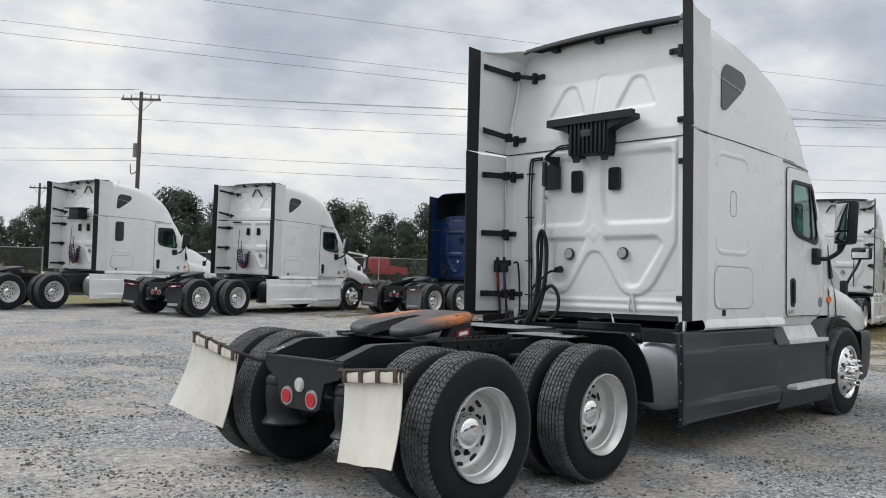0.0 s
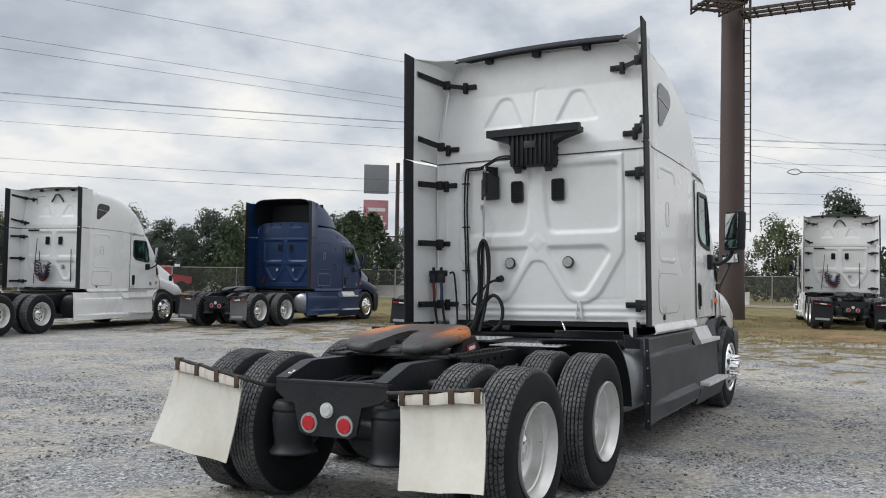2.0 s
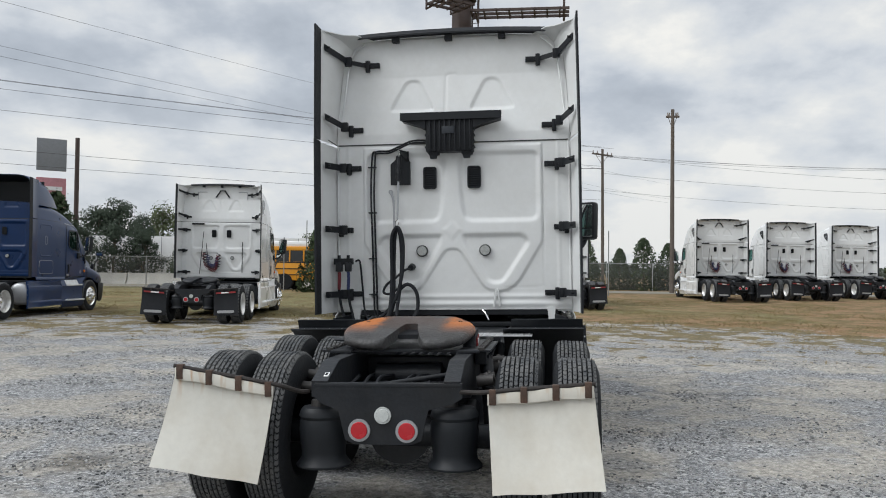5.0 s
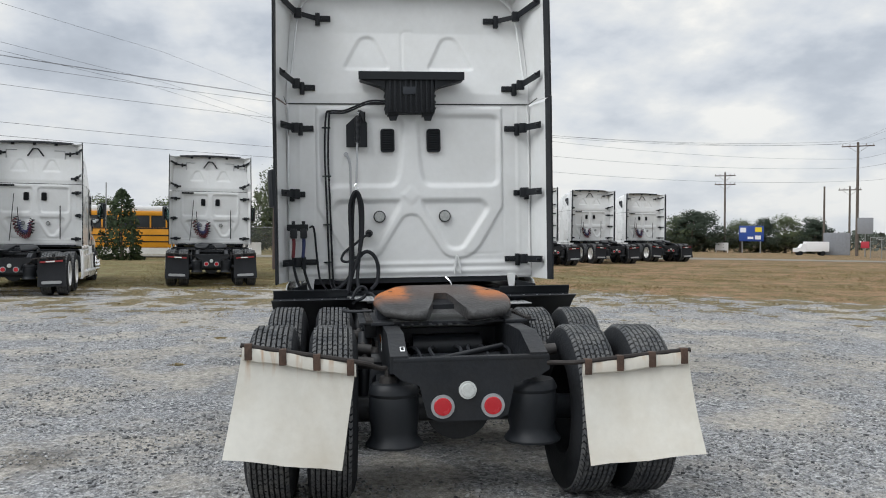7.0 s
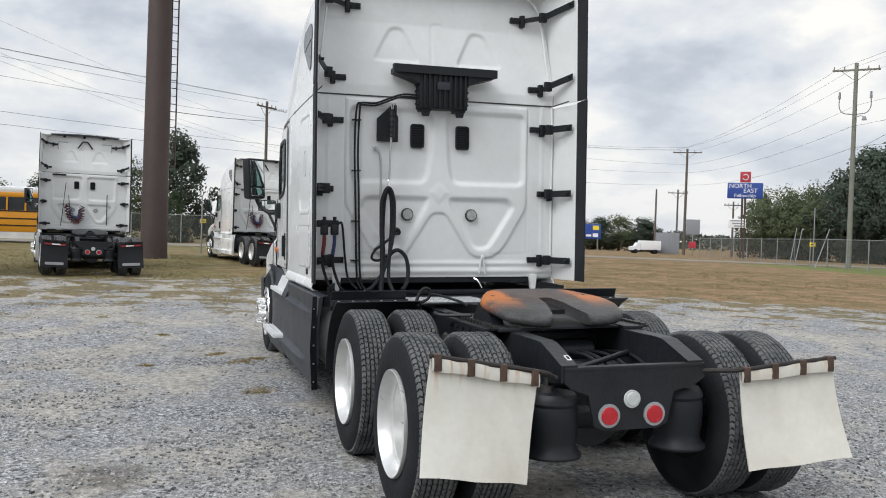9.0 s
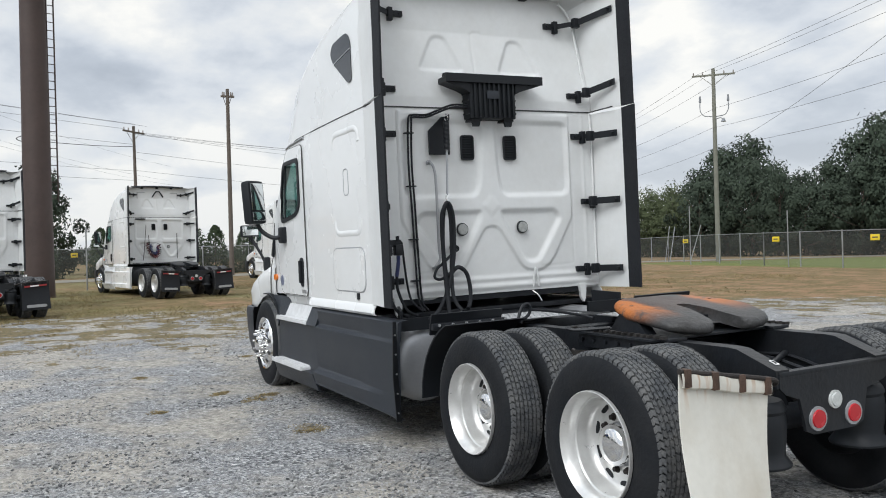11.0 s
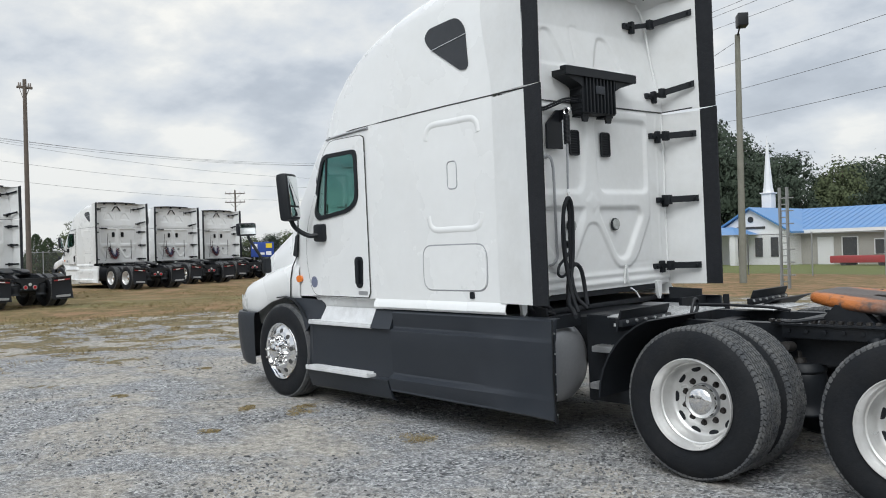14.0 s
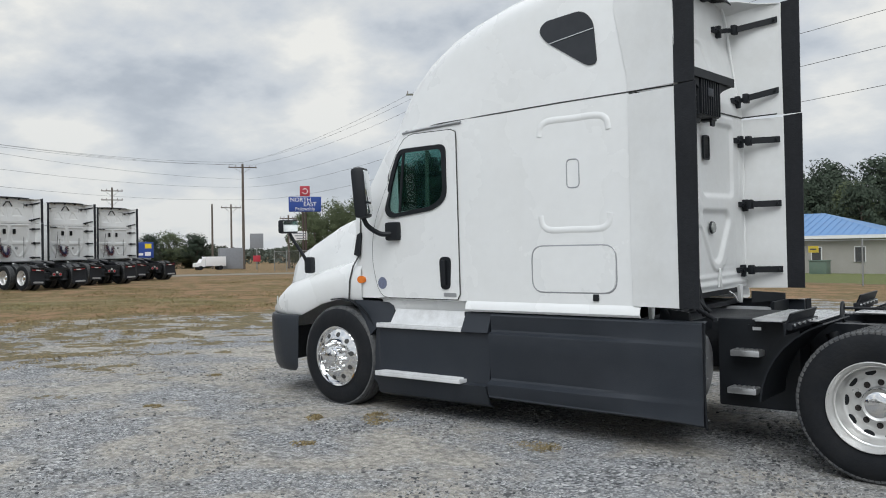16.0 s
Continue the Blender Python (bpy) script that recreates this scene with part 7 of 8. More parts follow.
def utility_pole(x, y, h, yaw=0, arm=2.2, extra="", material=None, lean=0.0, r=0.15):
    p = thing("utility_pole", pose(x, y, ground_z(x, y), 0, lean, yaw), "weathered wooden utility pole with a crossarm" if arm else "tall plain wooden pole", "pole", "utility poles")
    bm = B()
    cyl(bm, (0, 0, -0.4), (0, 0, h), r, r * 0.68, 12)
    part("post", bm, material or M_POLE, p)
    arms = [h - 0.45] + ([h - 1.6] if extra == "double" else [])
    for z in arms if arm else []:
        bm = B()
        box(bm, -0.06, 0.06, -arm / 2, arm / 2, z - 0.06, z + 0.06, 0.01)
        for s in (1, -1):
            tube(bm, [(0.07, s * arm * 0.3, z - 0.05), (0.1, 0, z - 0.75)], 0.018, 5, 0)
        part("crossarm", bm, material or M_POLE, p)
        for y0 in (-arm / 2 + 0.1, -arm / 4, arm / 4, arm / 2 - 0.1):
            bm = B()
            cyl(bm, (0, y0, z + 0.06), (0, y0, z + 0.26), 0.05, 0.035, 8)
            part("insulator", bm, M_PORC, p)
    if extra == "can":
        bm = B()
        cyl(bm, (0.3, 0.25, h * 0.66), (0.3, 0.25, h * 0.66 + 0.8), 0.24, seg=14)
        part("transformer", bm, M_GREY, p, "grey transformer can")
        bm = B()
        tube(bm, [(0, 0.1, h * 0.58), (0.2, 0.5, h * 0.57), (0.1, 0.55, h * 0.62)], 0.03, 6)
        part("bracket", bm, M_POLE, p)
    if extra == "switch":
        for s in (1, -1):
            bm = B()
            tube(bm, [(0, 0.1 * s, h - 3.4), (0, s * 0.7, h - 3.3), (0, s * 0.95, h - 2.9), (0, s * 0.95, h - 2.3)], 0.035, 6)
            cyl(bm, (0, s * 0.95, h - 2.35), (0, s * 0.95, h - 1.9), 0.09, 0.06, 8)
            part("cutout", bm, M_GREY, p)
        bm = B()
        tube(bm, [(0, 0, h - 3.6), (-0.3, -0.4, h - 3.55), (-0.4, -0.6, h - 3.7)], 0.03, 6)
        cyl(bm, (-0.4, -0.6, h - 3.85), (-0.4, -0.6, h - 3.6), 0.18, 0.08, 10)
        part("street_lamp", bm, M_GREY, p)
    if extra == "flood":
        bm = B()
        tube(bm, [(0, 0.05, h - 0.05), (0, 0.25, h + 0.05), (0, 0.45, h + 0.15)], 0.03, 6)
        part("bracket", bm, M_BLACK, p)
        bm = B()
        box(bm, -0.25, 0.1, 0.2, 0.75, h + 0.15, h + 0.6, 0.04)
        part("floodlight", bm, M_BLACK, p, "square black floodlight")
    return p


def billboard_mast(x, y):
    z0 = ground_z(x, y)
    ob = thing("billboard", pose(x, y, z0, 0, 0, 12), "tall brown steel billboard mast with a ladder", "billboard")
    bm = B()
    cyl(bm, (0, 0, -0.3), (0, 0, 13.2), 0.50, 0.40, 36)
    part("mast", bm, M_MAST, ob, "thick brown steel column")
    bm = B()
    for y0 in (-0.68, -0.44):
        cyl(bm, (-0.05, y0, 3.4), (-0.05, y0, 12.6), 0.028, seg=8)
    ld = part("ladder", bm, M_MAST, ob, "steel ladder up the mast")
    for k in range(31):
        bm = B()
        cyl(bm, (-0.05, -0.68, 3.5 + 0.3 * k), (-0.05, -0.44, 3.5 + 0.3 * k), 0.015, seg=6)
        part("rung", bm, M_MAST, ld)
    for k in range(5):
        bm = B()
        cyl(bm, (-0.05, -0.46, 4.2 + 2 * k), (0, -0.3, 4.2 + 2 * k), 0.025, seg=6)
        part("ladder_tie", bm, M_MAST, ld)
    for s, yaw, z, far in ((1, 30, 11.85, 2.1), (-1, -12, 11.6, 4.4)):
        m2 = pose(0, 0, 0, 0, 0, yaw) if s > 0 else pose(0, 0, 0, 0, 0, yaw) @ Matrix.Diagonal((1, -1, 1, 1))
        bm = B()
        box(bm, -0.3, -0.15, 0.2, 9.2, 13.5, 16.5, 0.0, m2)
        part("panel", bm, M_GREY, ob, "back of the advertising panel")
        # open grating walkway hung below the panel
        for x in (-1.55, -1.05, -0.55):
            bm = B()
            box(bm, x, x + 0.08, 0.5, far, z, z + 0.1, 0.0, m2)
            part("walkway_rail", bm, M_MAST, ob)
        for k in range(int(far / 0.5)):
            bm = B()
            box(bm, -1.6, -0.4, 0.5 + 0.5 * k, 0.56 + 0.5 * k, z, z + 0.09, 0.0, m2)
            part("walkway_bar", bm, M_MAST, ob)
        bm = B()
        sheet(bm, [[m2 @ Vector((x, y, z + 0.05)) for y in (0.5, far)] for x in (-1.5, -0.5)])
        part("grating", bm, M_MESH, ob, "open steel grating", smooth=0)
        for y in (0.7, far - 0.2):
            bm = B()
            tube(bm, [m2 @ Vector((-1.5, y, z)), m2 @ Vector((-0.2, y, z - 0.05)), m2 @ Vector((-0.2, y, z + 1.3))], 0.05, 6, 0)
            part("hanger", bm, M_MAST, ob)
    bm = B()
    box(bm, -0.45, 0.45, -3.2, 1.6, 12.95, 13.35, 0.05)
    part("cross_beam", bm, M_MAST, ob, "dark steel beam across the mast head")
    bm = B()
    box(bm, -0.55, 0.55, -0.6, 0.6, 12.5, 13.4, 0.08)
    part("torsion_beam", bm, M_MAST, ob)


def town_billboard(x, y):
    ob = thing("advertising_sign", pose(x, y, ground_z(x, y), 0, 0, -50), "far double advertising sign, grey above faded pink", "billboard")
    bm = B()
    cyl(bm, (2.2, 0, 0), (2.2, 0, 16), 0.28, 0.24, 14)
    part("post", bm, M_MAST, ob)
    for z0, z1, mm in ((12.0, 15.6, M_GREY), (7.5, 11.2, M_SIGNPINK)):
        bm = B()
        box(bm, -2.1, 1.0, -0.6, -0.3, z0, z1, 0.05)
        part("panel", bm, mm, ob)
    for k, (z, w) in enumerate(((10.0, 2.2), (9.0, 1.6), (8.2, 2.4))):
        bm = B()
        box(bm, -0.5 - w / 2, -0.5 + w / 2, -0.64, -0.6, z - 0.22, z + 0.22)
        part("text_bar", bm, M_SIGNWHITE, ob)
    bm = B()
    box(bm, -2.0, 3.4, -1.1, -0.3, 6.6, 6.75)
    box(bm, 2.9, 4.4, -0.8, 0.2, 6.7, 6.8)
    part("walkway", bm, M_MAST, ob)


def church_sign(x, y):
    ob = thing("church_sign", pose(x, y, ground_z(x, y), 0, 0, -37), "blue roadside sign on two dark posts", "sign")
    # local -x faces the lot
    for s in (0.25, -0.05):
        bm = B()
        cyl(bm, (0, s, 0), (0, s, 6.6), 0.12, seg=10)
        part("post", bm, M_MAST, ob)
    bm = B()
    box(bm, -0.2, 0.2, -1.82, 1.82, 6.5, 8.2, 0.06)
    part("panel", bm, M_SIGNBLUE, ob)
    bm = B()
    box(bm, -0.18, 0.18, -0.55, 0.55, 8.25, 9.4, 0.05)
    part("emblem_panel", bm, M_SIGNRED, ob, "red panel with a white ring")
    bm = B()
    tube(bm, [Vector((-0.2, 0.3 * math.cos(a), 8.8 + 0.3 * math.sin(a))) for a in [radians(40 + 30 * k) for k in range(11)]], 0.05, 6, 0)
    part("ring", bm, M_SIGNWHITE, ob)
    F = Matrix(((0, 0, -1, 0), (-1, 0, 0, 0), (0, 1, 0, 0), (0, 0, 0, 1)))
    for word, size, yy, zz in (("NORTH", 0.66, 0.50, 7.83), ("EAST", 0.66, -0.55, 7.32), ("Fellowship", 0.52, 0.0, 6.80)):
        text_mesh(word, size, M_SIGNWHITE, Matrix.Translation((-0.215, yy, zz)) @ F, ob)
    bm = B()
    box(bm, -0.1, 0.1, -0.2, 1.6, 3.3, 4.3, 0.04)
    part("notice_panel", bm, M_SIGNWHITE, ob, "white letter board")
    for k in range(3):
        bm = B()
        box(bm, -0.12, -0.1, 0.0, 1.4 - 0.2 * k, 4.0 - 0.28 * k, 4.12 - 0.28 * k)
        part("text_bar", bm, M_GREY, ob)


def shop_sign(x, y):
    ob = thing("shop_sign", pose(x, y, ground_z(x, y), 0, 0, -29), "blue board with small coloured squares", "sign")
    for s in (-1.1, 1.1):
        bm = B()
        cyl(bm, (0, s, 0), (0, s, 2.6), 0.08, seg=8)
        part("post", bm, M_GALV, ob)
    bm = B()
    box(bm, -0.1, 0.1, -1.5, 1.5, 1.5, 3.5, 0.04)
    part("panel", bm, M_SIGNBLUE, ob)
    for yy, zz, w, hh, mm in ((1.0, 2.95, 0.7, 0.6, M_SIGNWHITE), (-0.85, 3.0, 0.8, 0.6, M_YELLOW), (0.0, 3.0, 0.6, 0.5, M_SIGNBLUE), (-0.8, 2.0, 0.7, 0.5, M_SIGNWHITE), (0.1, 1.95, 0.7, 0.3, M_SIGNWHITE)):
        bm = B()
        box(bm, -0.12, -0.1, yy - w / 2, yy + w / 2, zz - hh / 2, zz + hh / 2)
        part("square", bm, mm, ob)
    ob2 = thing("small_sign", pose(x + 1, y + 3.5, ground_z(x, y), 0, 0, -29), "small blank white sign board on short posts", "sign")
    bm = B()
    box(bm, -0.05, 0.05, -0.8, 0.8, 0.3, 1.3, 0.03)
    part("panel", bm, M_SIGNWHITE, ob2)
    for s in (-0.7, 0.7):
        bm = B()
        box(bm, -0.04, 0.04, s - 0.05, s + 0.05, 0.0, 1.3)
        part("post", bm, M_SIGNWHITE, ob2)


def church():
    g = ground_z(22, -58)
    ob = thing("church", pose(0, 0, g), "long low pale church with a blue metal roof and white steeple", "building")
    X0, X1, Y0, Y1, E, RZ = 12.0, 32.0, -67.0, -55.0, 2.55, 4.35
    bm = B()
    box(bm, X0, X1, Y0, Y1, -0.3, E)
    part("wall", bm, M_BRICK, ob, "pale plastered wall")
    bm = B()
    ym = (Y0 + Y1) / 2
    A = [(X0 - 0.5, Y1 + 0.5, E), (X1 + 0.5, Y1 + 0.5, E), (X1 + 0.5, Y0 - 0.5, E), (X0 - 0.5, Y0 - 0.5, E)]
    r0, r1 = (X0 + 5.5, ym, RZ), (X1 + 0.5, ym, RZ)
    v = [bm.verts.new(p) for p in A + [r0, r1]]
    for f in ((0, 1, 5, 4), (2, 3, 4, 5), (3, 0, 4), (1, 2, 5), (3, 2, 1, 0)):
        bm.faces.new([v[k] for k in f])
    roof = part("roof", bm, M_BLUEROOF, ob, "blue standing-seam metal roof", smooth=0)
    for k in range(40):
        bm = B()
        x = X0 + 0.2 + 0.5 * k
        top = Vector((max(x, r0[0]), ym, RZ)) if x > r0[0] else Vector((x, Y1 + 0.5 - (x - X0 + 0.5) * (Y1 + 0.5 - ym) / 6.0, E + (x - X0 + 0.5) * (RZ - E) / 6.0))
        tube(bm, [(x, Y1 + 0.5, E + 0.02), top + Vector((0, 0, 0.02))], 0.022, 4, 0)
        part("seam", bm, M_BLUEROOF, roof)
    bm = B()
    box(bm, X0 - 0.55, X1 + 0.55, Y1 + 0.5, Y1 + 0.58, E - 0.2, E + 0.03)
    part("fascia", bm, M_SIGNWHITE, ob)
    # forward gable at the far end
    bm = B()
    prism(bm, [(25.8, Y1 + 2.2, -0.3), (31.2, Y1 + 2.2, -0.3), (31.2, Y1 + 2.2, E), (28.5, Y1 + 2.2, RZ - 0.15), (25.8, Y1 + 2.2, E)], (0, -2.4, 0))
    part("gable", bm, M_SIGNWHITE, ob, "white gable end")
    for s in (1, -1):
        bm = B()
        prism(bm, [(28.5, Y1 + 2.5, RZ - 0.12), (28.5 + s * 3.2, Y1 + 2.5, E - 0.18), (28.5 + s * 3.2, Y1 + 2.5, E - 0.05), (28.5, Y1 + 2.5, RZ + 0.02)], (0, -8.5, 0))
        part("gable_roof", bm, M_BLUEROOF, ob)
    for x0, w, z0, z1, mm, nm in ((13.6, 0.6, 0.75, 1.75, M_DARKGLASS, "window"), (16.4, 0.6, 0.75, 1.75, M_DARKGLASS, "window"), (18.4, 0.6, 0.75, 1.75, M_DARKGLASS, "window"), (20.3, 0.6, 0.75, 1.75, M_DARKGLASS, "window"), (22.3, 1.0, 0.0, 1.95, M_DARKGLASS, "door"), (24.0, 1.0, 0.0, 1.95, M_SIGNWHITE, "door")):
        bm = B()
        box(bm, x0 - w / 2, x0 + w / 2, Y1 - 0.05, Y1 + 0.05, z0, z1)
        d = part(nm, bm, mm, ob)
        bm = B()
        band(bm, [(x0 - w / 2 - 0.07, Y1 + 0.02, z0), (x0 + w / 2 + 0.07, Y1 + 0.02, z0), (x0 + w / 2 + 0.07, Y1 + 0.02, z1 + 0.07), (x0 - w / 2 - 0.07, Y1 + 0.02, z1 + 0.07)], [(x0 - w / 2, Y1 + 0.02, z0 + 0.01), (x0 + w / 2, Y1 + 0.02, z0 + 0.01), (x0 + w / 2, Y1 + 0.02, z1), (x0 - w / 2, Y1 + 0.02, z1)], (0, 0.06, 0))
        part("frame", bm, M_SIGNWHITE, d)
    for x0 in (26.7, 27.9, 29.5):
        bm = B()
        box(bm, x0 - 0.28, x0 + 0.28, Y1 + 2.17, Y1 + 2.26, 0.7, 2.1)
        part("window", bm, M_DARKGLASS, ob)
    bm = B()
    cyl(bm, (28.5, Y1 + 2.21, 3.45), (28.5, Y1 + 2.27, 3.45), 0.22, seg=16)
    part("round_window", bm, M_DARKGLASS, ob)
    bm = B()
    box(bm, 27.4, 29.6, Y1 + 2.2, Y1 + 2.26, 2.75, 2.92)
    part("text_bar", bm, M_GREYLINE, ob)
    # porch
    bm = B()
    v = [bm.verts.new(p) for p in ((27.9, Y1 + 5.5, E - 0.2), (32.7, Y1 + 5.5, E - 0.2), (32.7, Y1 + 0.5, E - 0.2), (27.9, Y1 + 0.5, E - 0.2), (29.5, Y1 + 3, E + 0.38), (31.3, Y1 + 3, E + 0.38))]
    for f in ((0, 1, 5, 4), (2, 3, 4, 5), (3, 0, 4), (1, 2, 5), (3, 2, 1, 0)):
        bm.faces.new([v[k] for k in f])
    part("porch_roof", bm, M_BLUEROOF, ob, smooth=0)
    for x, y in ((28.3, Y1 + 5.1), (30.5, Y1 + 5.1), (32.3, Y1 + 5.1), (32.3, Y1 + 0.9)):
        bm = B()
        box(bm, x - 0.22, x + 0.22, y - 0.22, y + 0.22, -0.3, E - 0.2, 0.02)
        part("column", bm, M_SIGNWHITE, ob)
    # steeple
    bm = B()
    box(bm, 30.1, 30.9, -59.9, -59.1, RZ - 0.4, RZ + 1.3, 0.03)
    box(bm, 30.0, 31.0, -60.0, -59.0, RZ + 1.3, RZ + 1.4, 0.02)
    sp = part("steeple", bm, M_SIGNWHITE, ob, "slim white steeple")
    bm = B()
    cyl(bm, (30.5, -59.5, RZ + 1.4), (30.5, -59.5, RZ + 1.75), 0.45, 0.4, 8)
    cyl(bm, (30.5, -59.5, RZ + 1.75), (30.5, -59.5, RZ + 6.0), 0.38, 0.02, 8)
    part("spire", bm, M_SIGNWHITE, sp, smooth=0)
    # yard things
    t = thing("red_trailer", pose(20.0, -52, g), "low red flat trailer beside the church", "trailer")
    bm = B()
    box(bm, -2.1, 2.1, -0.8, 0.8, 0.25, 0.72, 0.06)
    part("bed", bm, M_REDPAINT, t)
    for x in (-1.2, 1.2):
        bm = B()
        cyl(bm, (x, -0.78, 0.22), (x, 0.78, 0.22), 0.22, seg=16)
        part("wheel", bm, M_TYRE, t)
    bm = B()
    box(bm, -0.55, 0.55, -0.5, 0.5, 0, 0.85, 0.04)
    box(bm, -0.6, 0.6, -0.55, 0.55, 0.85, 0.92, 0.02)
    solo("utility_cabinet", bm, M_GREENBOX, "green metal cabinet on the church lawn", "cabinet", m=pose(15.5, -52.5, g))
    # ladder-like mast
    lm = thing("antenna_mast", pose(9.6, -19.6, ground_z(9.6, -19.6)), "grey lattice mast with rungs", "mast")
    for s in (0.12, -0.12):
        bm = B()
        box(bm, s - 0.03, s + 0.03, -0.05, 0.05, 0, 3.15)
        part("upright", bm, M_GALV, lm)
    for k in range(14):
        bm = B()
        box(bm, -0.32 if k % 2 else -0.12, 0.12, -0.02, 0.02, 0.2 + 0.2 * k, 0.235 + 0.2 * k)
        part("rung", bm, M_GALV, lm)


def fence(pts, h=1.85):
    for a, b in zip(pts, pts[1:]):
        a, b = Vector((*a, 0)), Vector((*b, 0))
        n = max(1, round((b - a).length / 3.2))
        fc = thing("chain_link_fence", pose(0, 0, 0), "grey chain-link fence with steel posts", "fence", "lot fence")
        P = [a.lerp(b, k / n) for k in range(n + 1)]
        P = [Vector((p.x, p.y, ground_z(p.x, p.y))) for p in P]
        for p in P:
            bm = B()
            cyl(bm, p + Vector((0, 0, -0.2)), p + Vector((0, 0, h + 0.06)), 0.035, seg=8)
            part("fence_post", bm, M_GALV, fc)
        for p, q in zip(P, P[1:]):
            bm = B()
            cyl(bm, p + Vector((0, 0, h)), q + Vector((0, 0, h)), 0.022, seg=6)
            part("top_rail", bm, M_GALV, fc)
        bm = B()
        sheet(bm, [[p + Vector((0, 0, 0.05)) for p in P], [p + Vector((0, 0, h)) for p in P]])
        part("mesh", bm, M_MESH, fc, "chain-link mesh", smooth=0)


def fence_sign(x, y, yaw, z=1.25):
    bm = B()
    box(bm, -0.02, 0.02, -0.2, 0.2, z + 0.1, z + 0.38, 0.008)
    ob = solo("fence_sign", bm, M_YELLOW, "small yellow notice on the fence", "sign", "fence notices", m=pose(x, y, ground_z(x, y), 0, 0, yaw))
    bm = B()
    box(bm, -0.026, -0.02, -0.12, 0.12, z + 0.21, z + 0.27)
    part("text_bar", bm, M_GREYLINE, ob)


def school_bus(x, y, yaw):
    b = thing("school_bus", pose(x, y, ground_z(x, y), 0, 0, yaw), "yellow school bus with a white roof on the road", "bus")
    bm = B()
    box(bm, -5.6, 3.6, -1.2, 1.2, 0.55, 1.65, 0.06)
    box(bm, -5.6, 3.6, -1.18, 1.18, 2.3, 2.55, 0.06)
    part("body", bm, M_BUS, b, "yellow body panels")
    bm = B()
    box(bm, -5.55, 3.55, -1.15, 1.15, 1.6, 2.35)
    part("window_band", bm, M_DARKGLASS, b, "dark row of windows")
    for k in range(11):
        for s in (1, -1):
            bm = B()
            box(bm, -5.5 + 0.85 * k, -5.42 + 0.85 * k, s * 1.17 - 0.015, s * 1.17 + 0.015, 1.62, 2.33)
            part("window_post", bm, M_BUS, b)
    for z in (0.85, 1.2, 1.58):
        for s in (1, -1):
            bm = B()
            box(bm, -5.55, 3.55, s * 1.205 - 0.012, s * 1.205 + 0.012, z, z + 0.06)
            part("rub_rail", bm, M_BLACK, b)
    bm = B()
    box(bm, -5.5, 3.5, -1.12, 1.12, 2.52, 2.85, 0.15)
    part("roof", bm, M_SIGNWHITE, b, "white roof")
    bm = B()
    prism(bm, [(3.6, -1.0, 0.6), (5.2, -1.0, 0.6), (5.2, -1.0, 1.25), (4.9, -1.0, 1.5), (3.6, -1.0, 1.65)], (0, 2.0, 0))
    part("bonnet", bm, M_BUS, b)
    for x0 in (-3.2, 4.3):
        for s in (1, -1):
            bm = B()
            cyl(bm, (x0, s * 0.85, 0.48), (x0, s * 1.22, 0.48), 0.48, seg=22)
            part("wheel", bm, M_TYRE, b)


def yard_trailer(x, y, yaw, L, h, mm, label, wheels=True):
    t = thing("box_trailer", pose(x, y, ground_z(x, y), 0, 0, yaw), label, "trailer")
    bm = B()
    box(bm, -L / 2, L / 2, -1.25, 1.25, 1.1 if wheels else 0, h, 0.05)
    part("body", bm, mm, t)
    bm = B()
    for k in range(int(L / 1.2)):
        box(bm, -L / 2 + 0.6 + 1.2 * k, -L / 2 + 0.64 + 1.2 * k, -1.28, 1.28, 1.15 if wheels else 0.1, h - 0.05)
    part("panel_seams", bm, M_GREY, t)["kind"] = "stuff"
    if wheels:
        for x0 in (L / 2 - 1.2, L / 2 - 2.4):
            bm = B()
            cyl(bm, (x0, -1.2, 0.5), (x0, 1.2, 0.5), 0.5, seg=18)
            part("wheel", bm, M_TYRE, t)


def red_lorry(x, y, yaw):
    t = thing("red_lorry", pose(x, y, ground_z(x, y), 0, 0, yaw), "small red lorry with a white boom", "truck")
    bm = B()
    box(bm, -0.9, 0.7, -1.0, 1.0, 0.7, 2.1, 0.15)
    prism(bm, [(0.7, -0.95, 0.7), (2.2, -0.9, 0.7), (2.2, -0.9, 1.25), (0.7, -0.95, 1.45)], (0, 1.9, 0))
    part("cab", bm, M_REDPAINT, t)
    bm = B()
    box(bm, -3.8, -0.9, -1.0, 1.0, 0.8, 1.1, 0.04)
    box(bm, -3.8, -3.7, -1.0, 1.0, 1.1, 1.9, 0.02)
    part("bed", bm, M_FRAME, t)
    bm = B()
    tube(bm, [(-1.3, 0, 1.1), (-1.3, 0, 2.2), (-3.4, 0, 2.5), (-3.9, 0, 1.6)], 0.1, 6, 0)
    part("boom", bm, M_SIGNWHITE, t)
    for x0 in (1.4, -2.7):
        bm = B()
        cyl(bm, (x0, -1.05, 0.45), (x0, 1.05, 0.45), 0.45, seg=18)
        part("wheel", bm, M_TYRE, t)


def marker_post(x, y, h, label, kindname="marker_post"):
    bm = B()
    cyl(bm, (0, 0, -0.2), (0, 0, h), 0.03, seg=8)
    solo(kindname, bm, M_GALV, label, "post", "thin posts", m=pose(x, y, ground_z(x, y)))


# road past the lot
bm = B()
sheet(bm, [[(x, -120 + 8 * k, ground_z(x, -120 + 8 * k) + 0.02) for k in range(31)] for x in (44.0, 47.0, 50.0)])
solo("road", bm, M_ASPHALT, "grey asphalt road past the lot", "road", kind="structure", smooth=80)

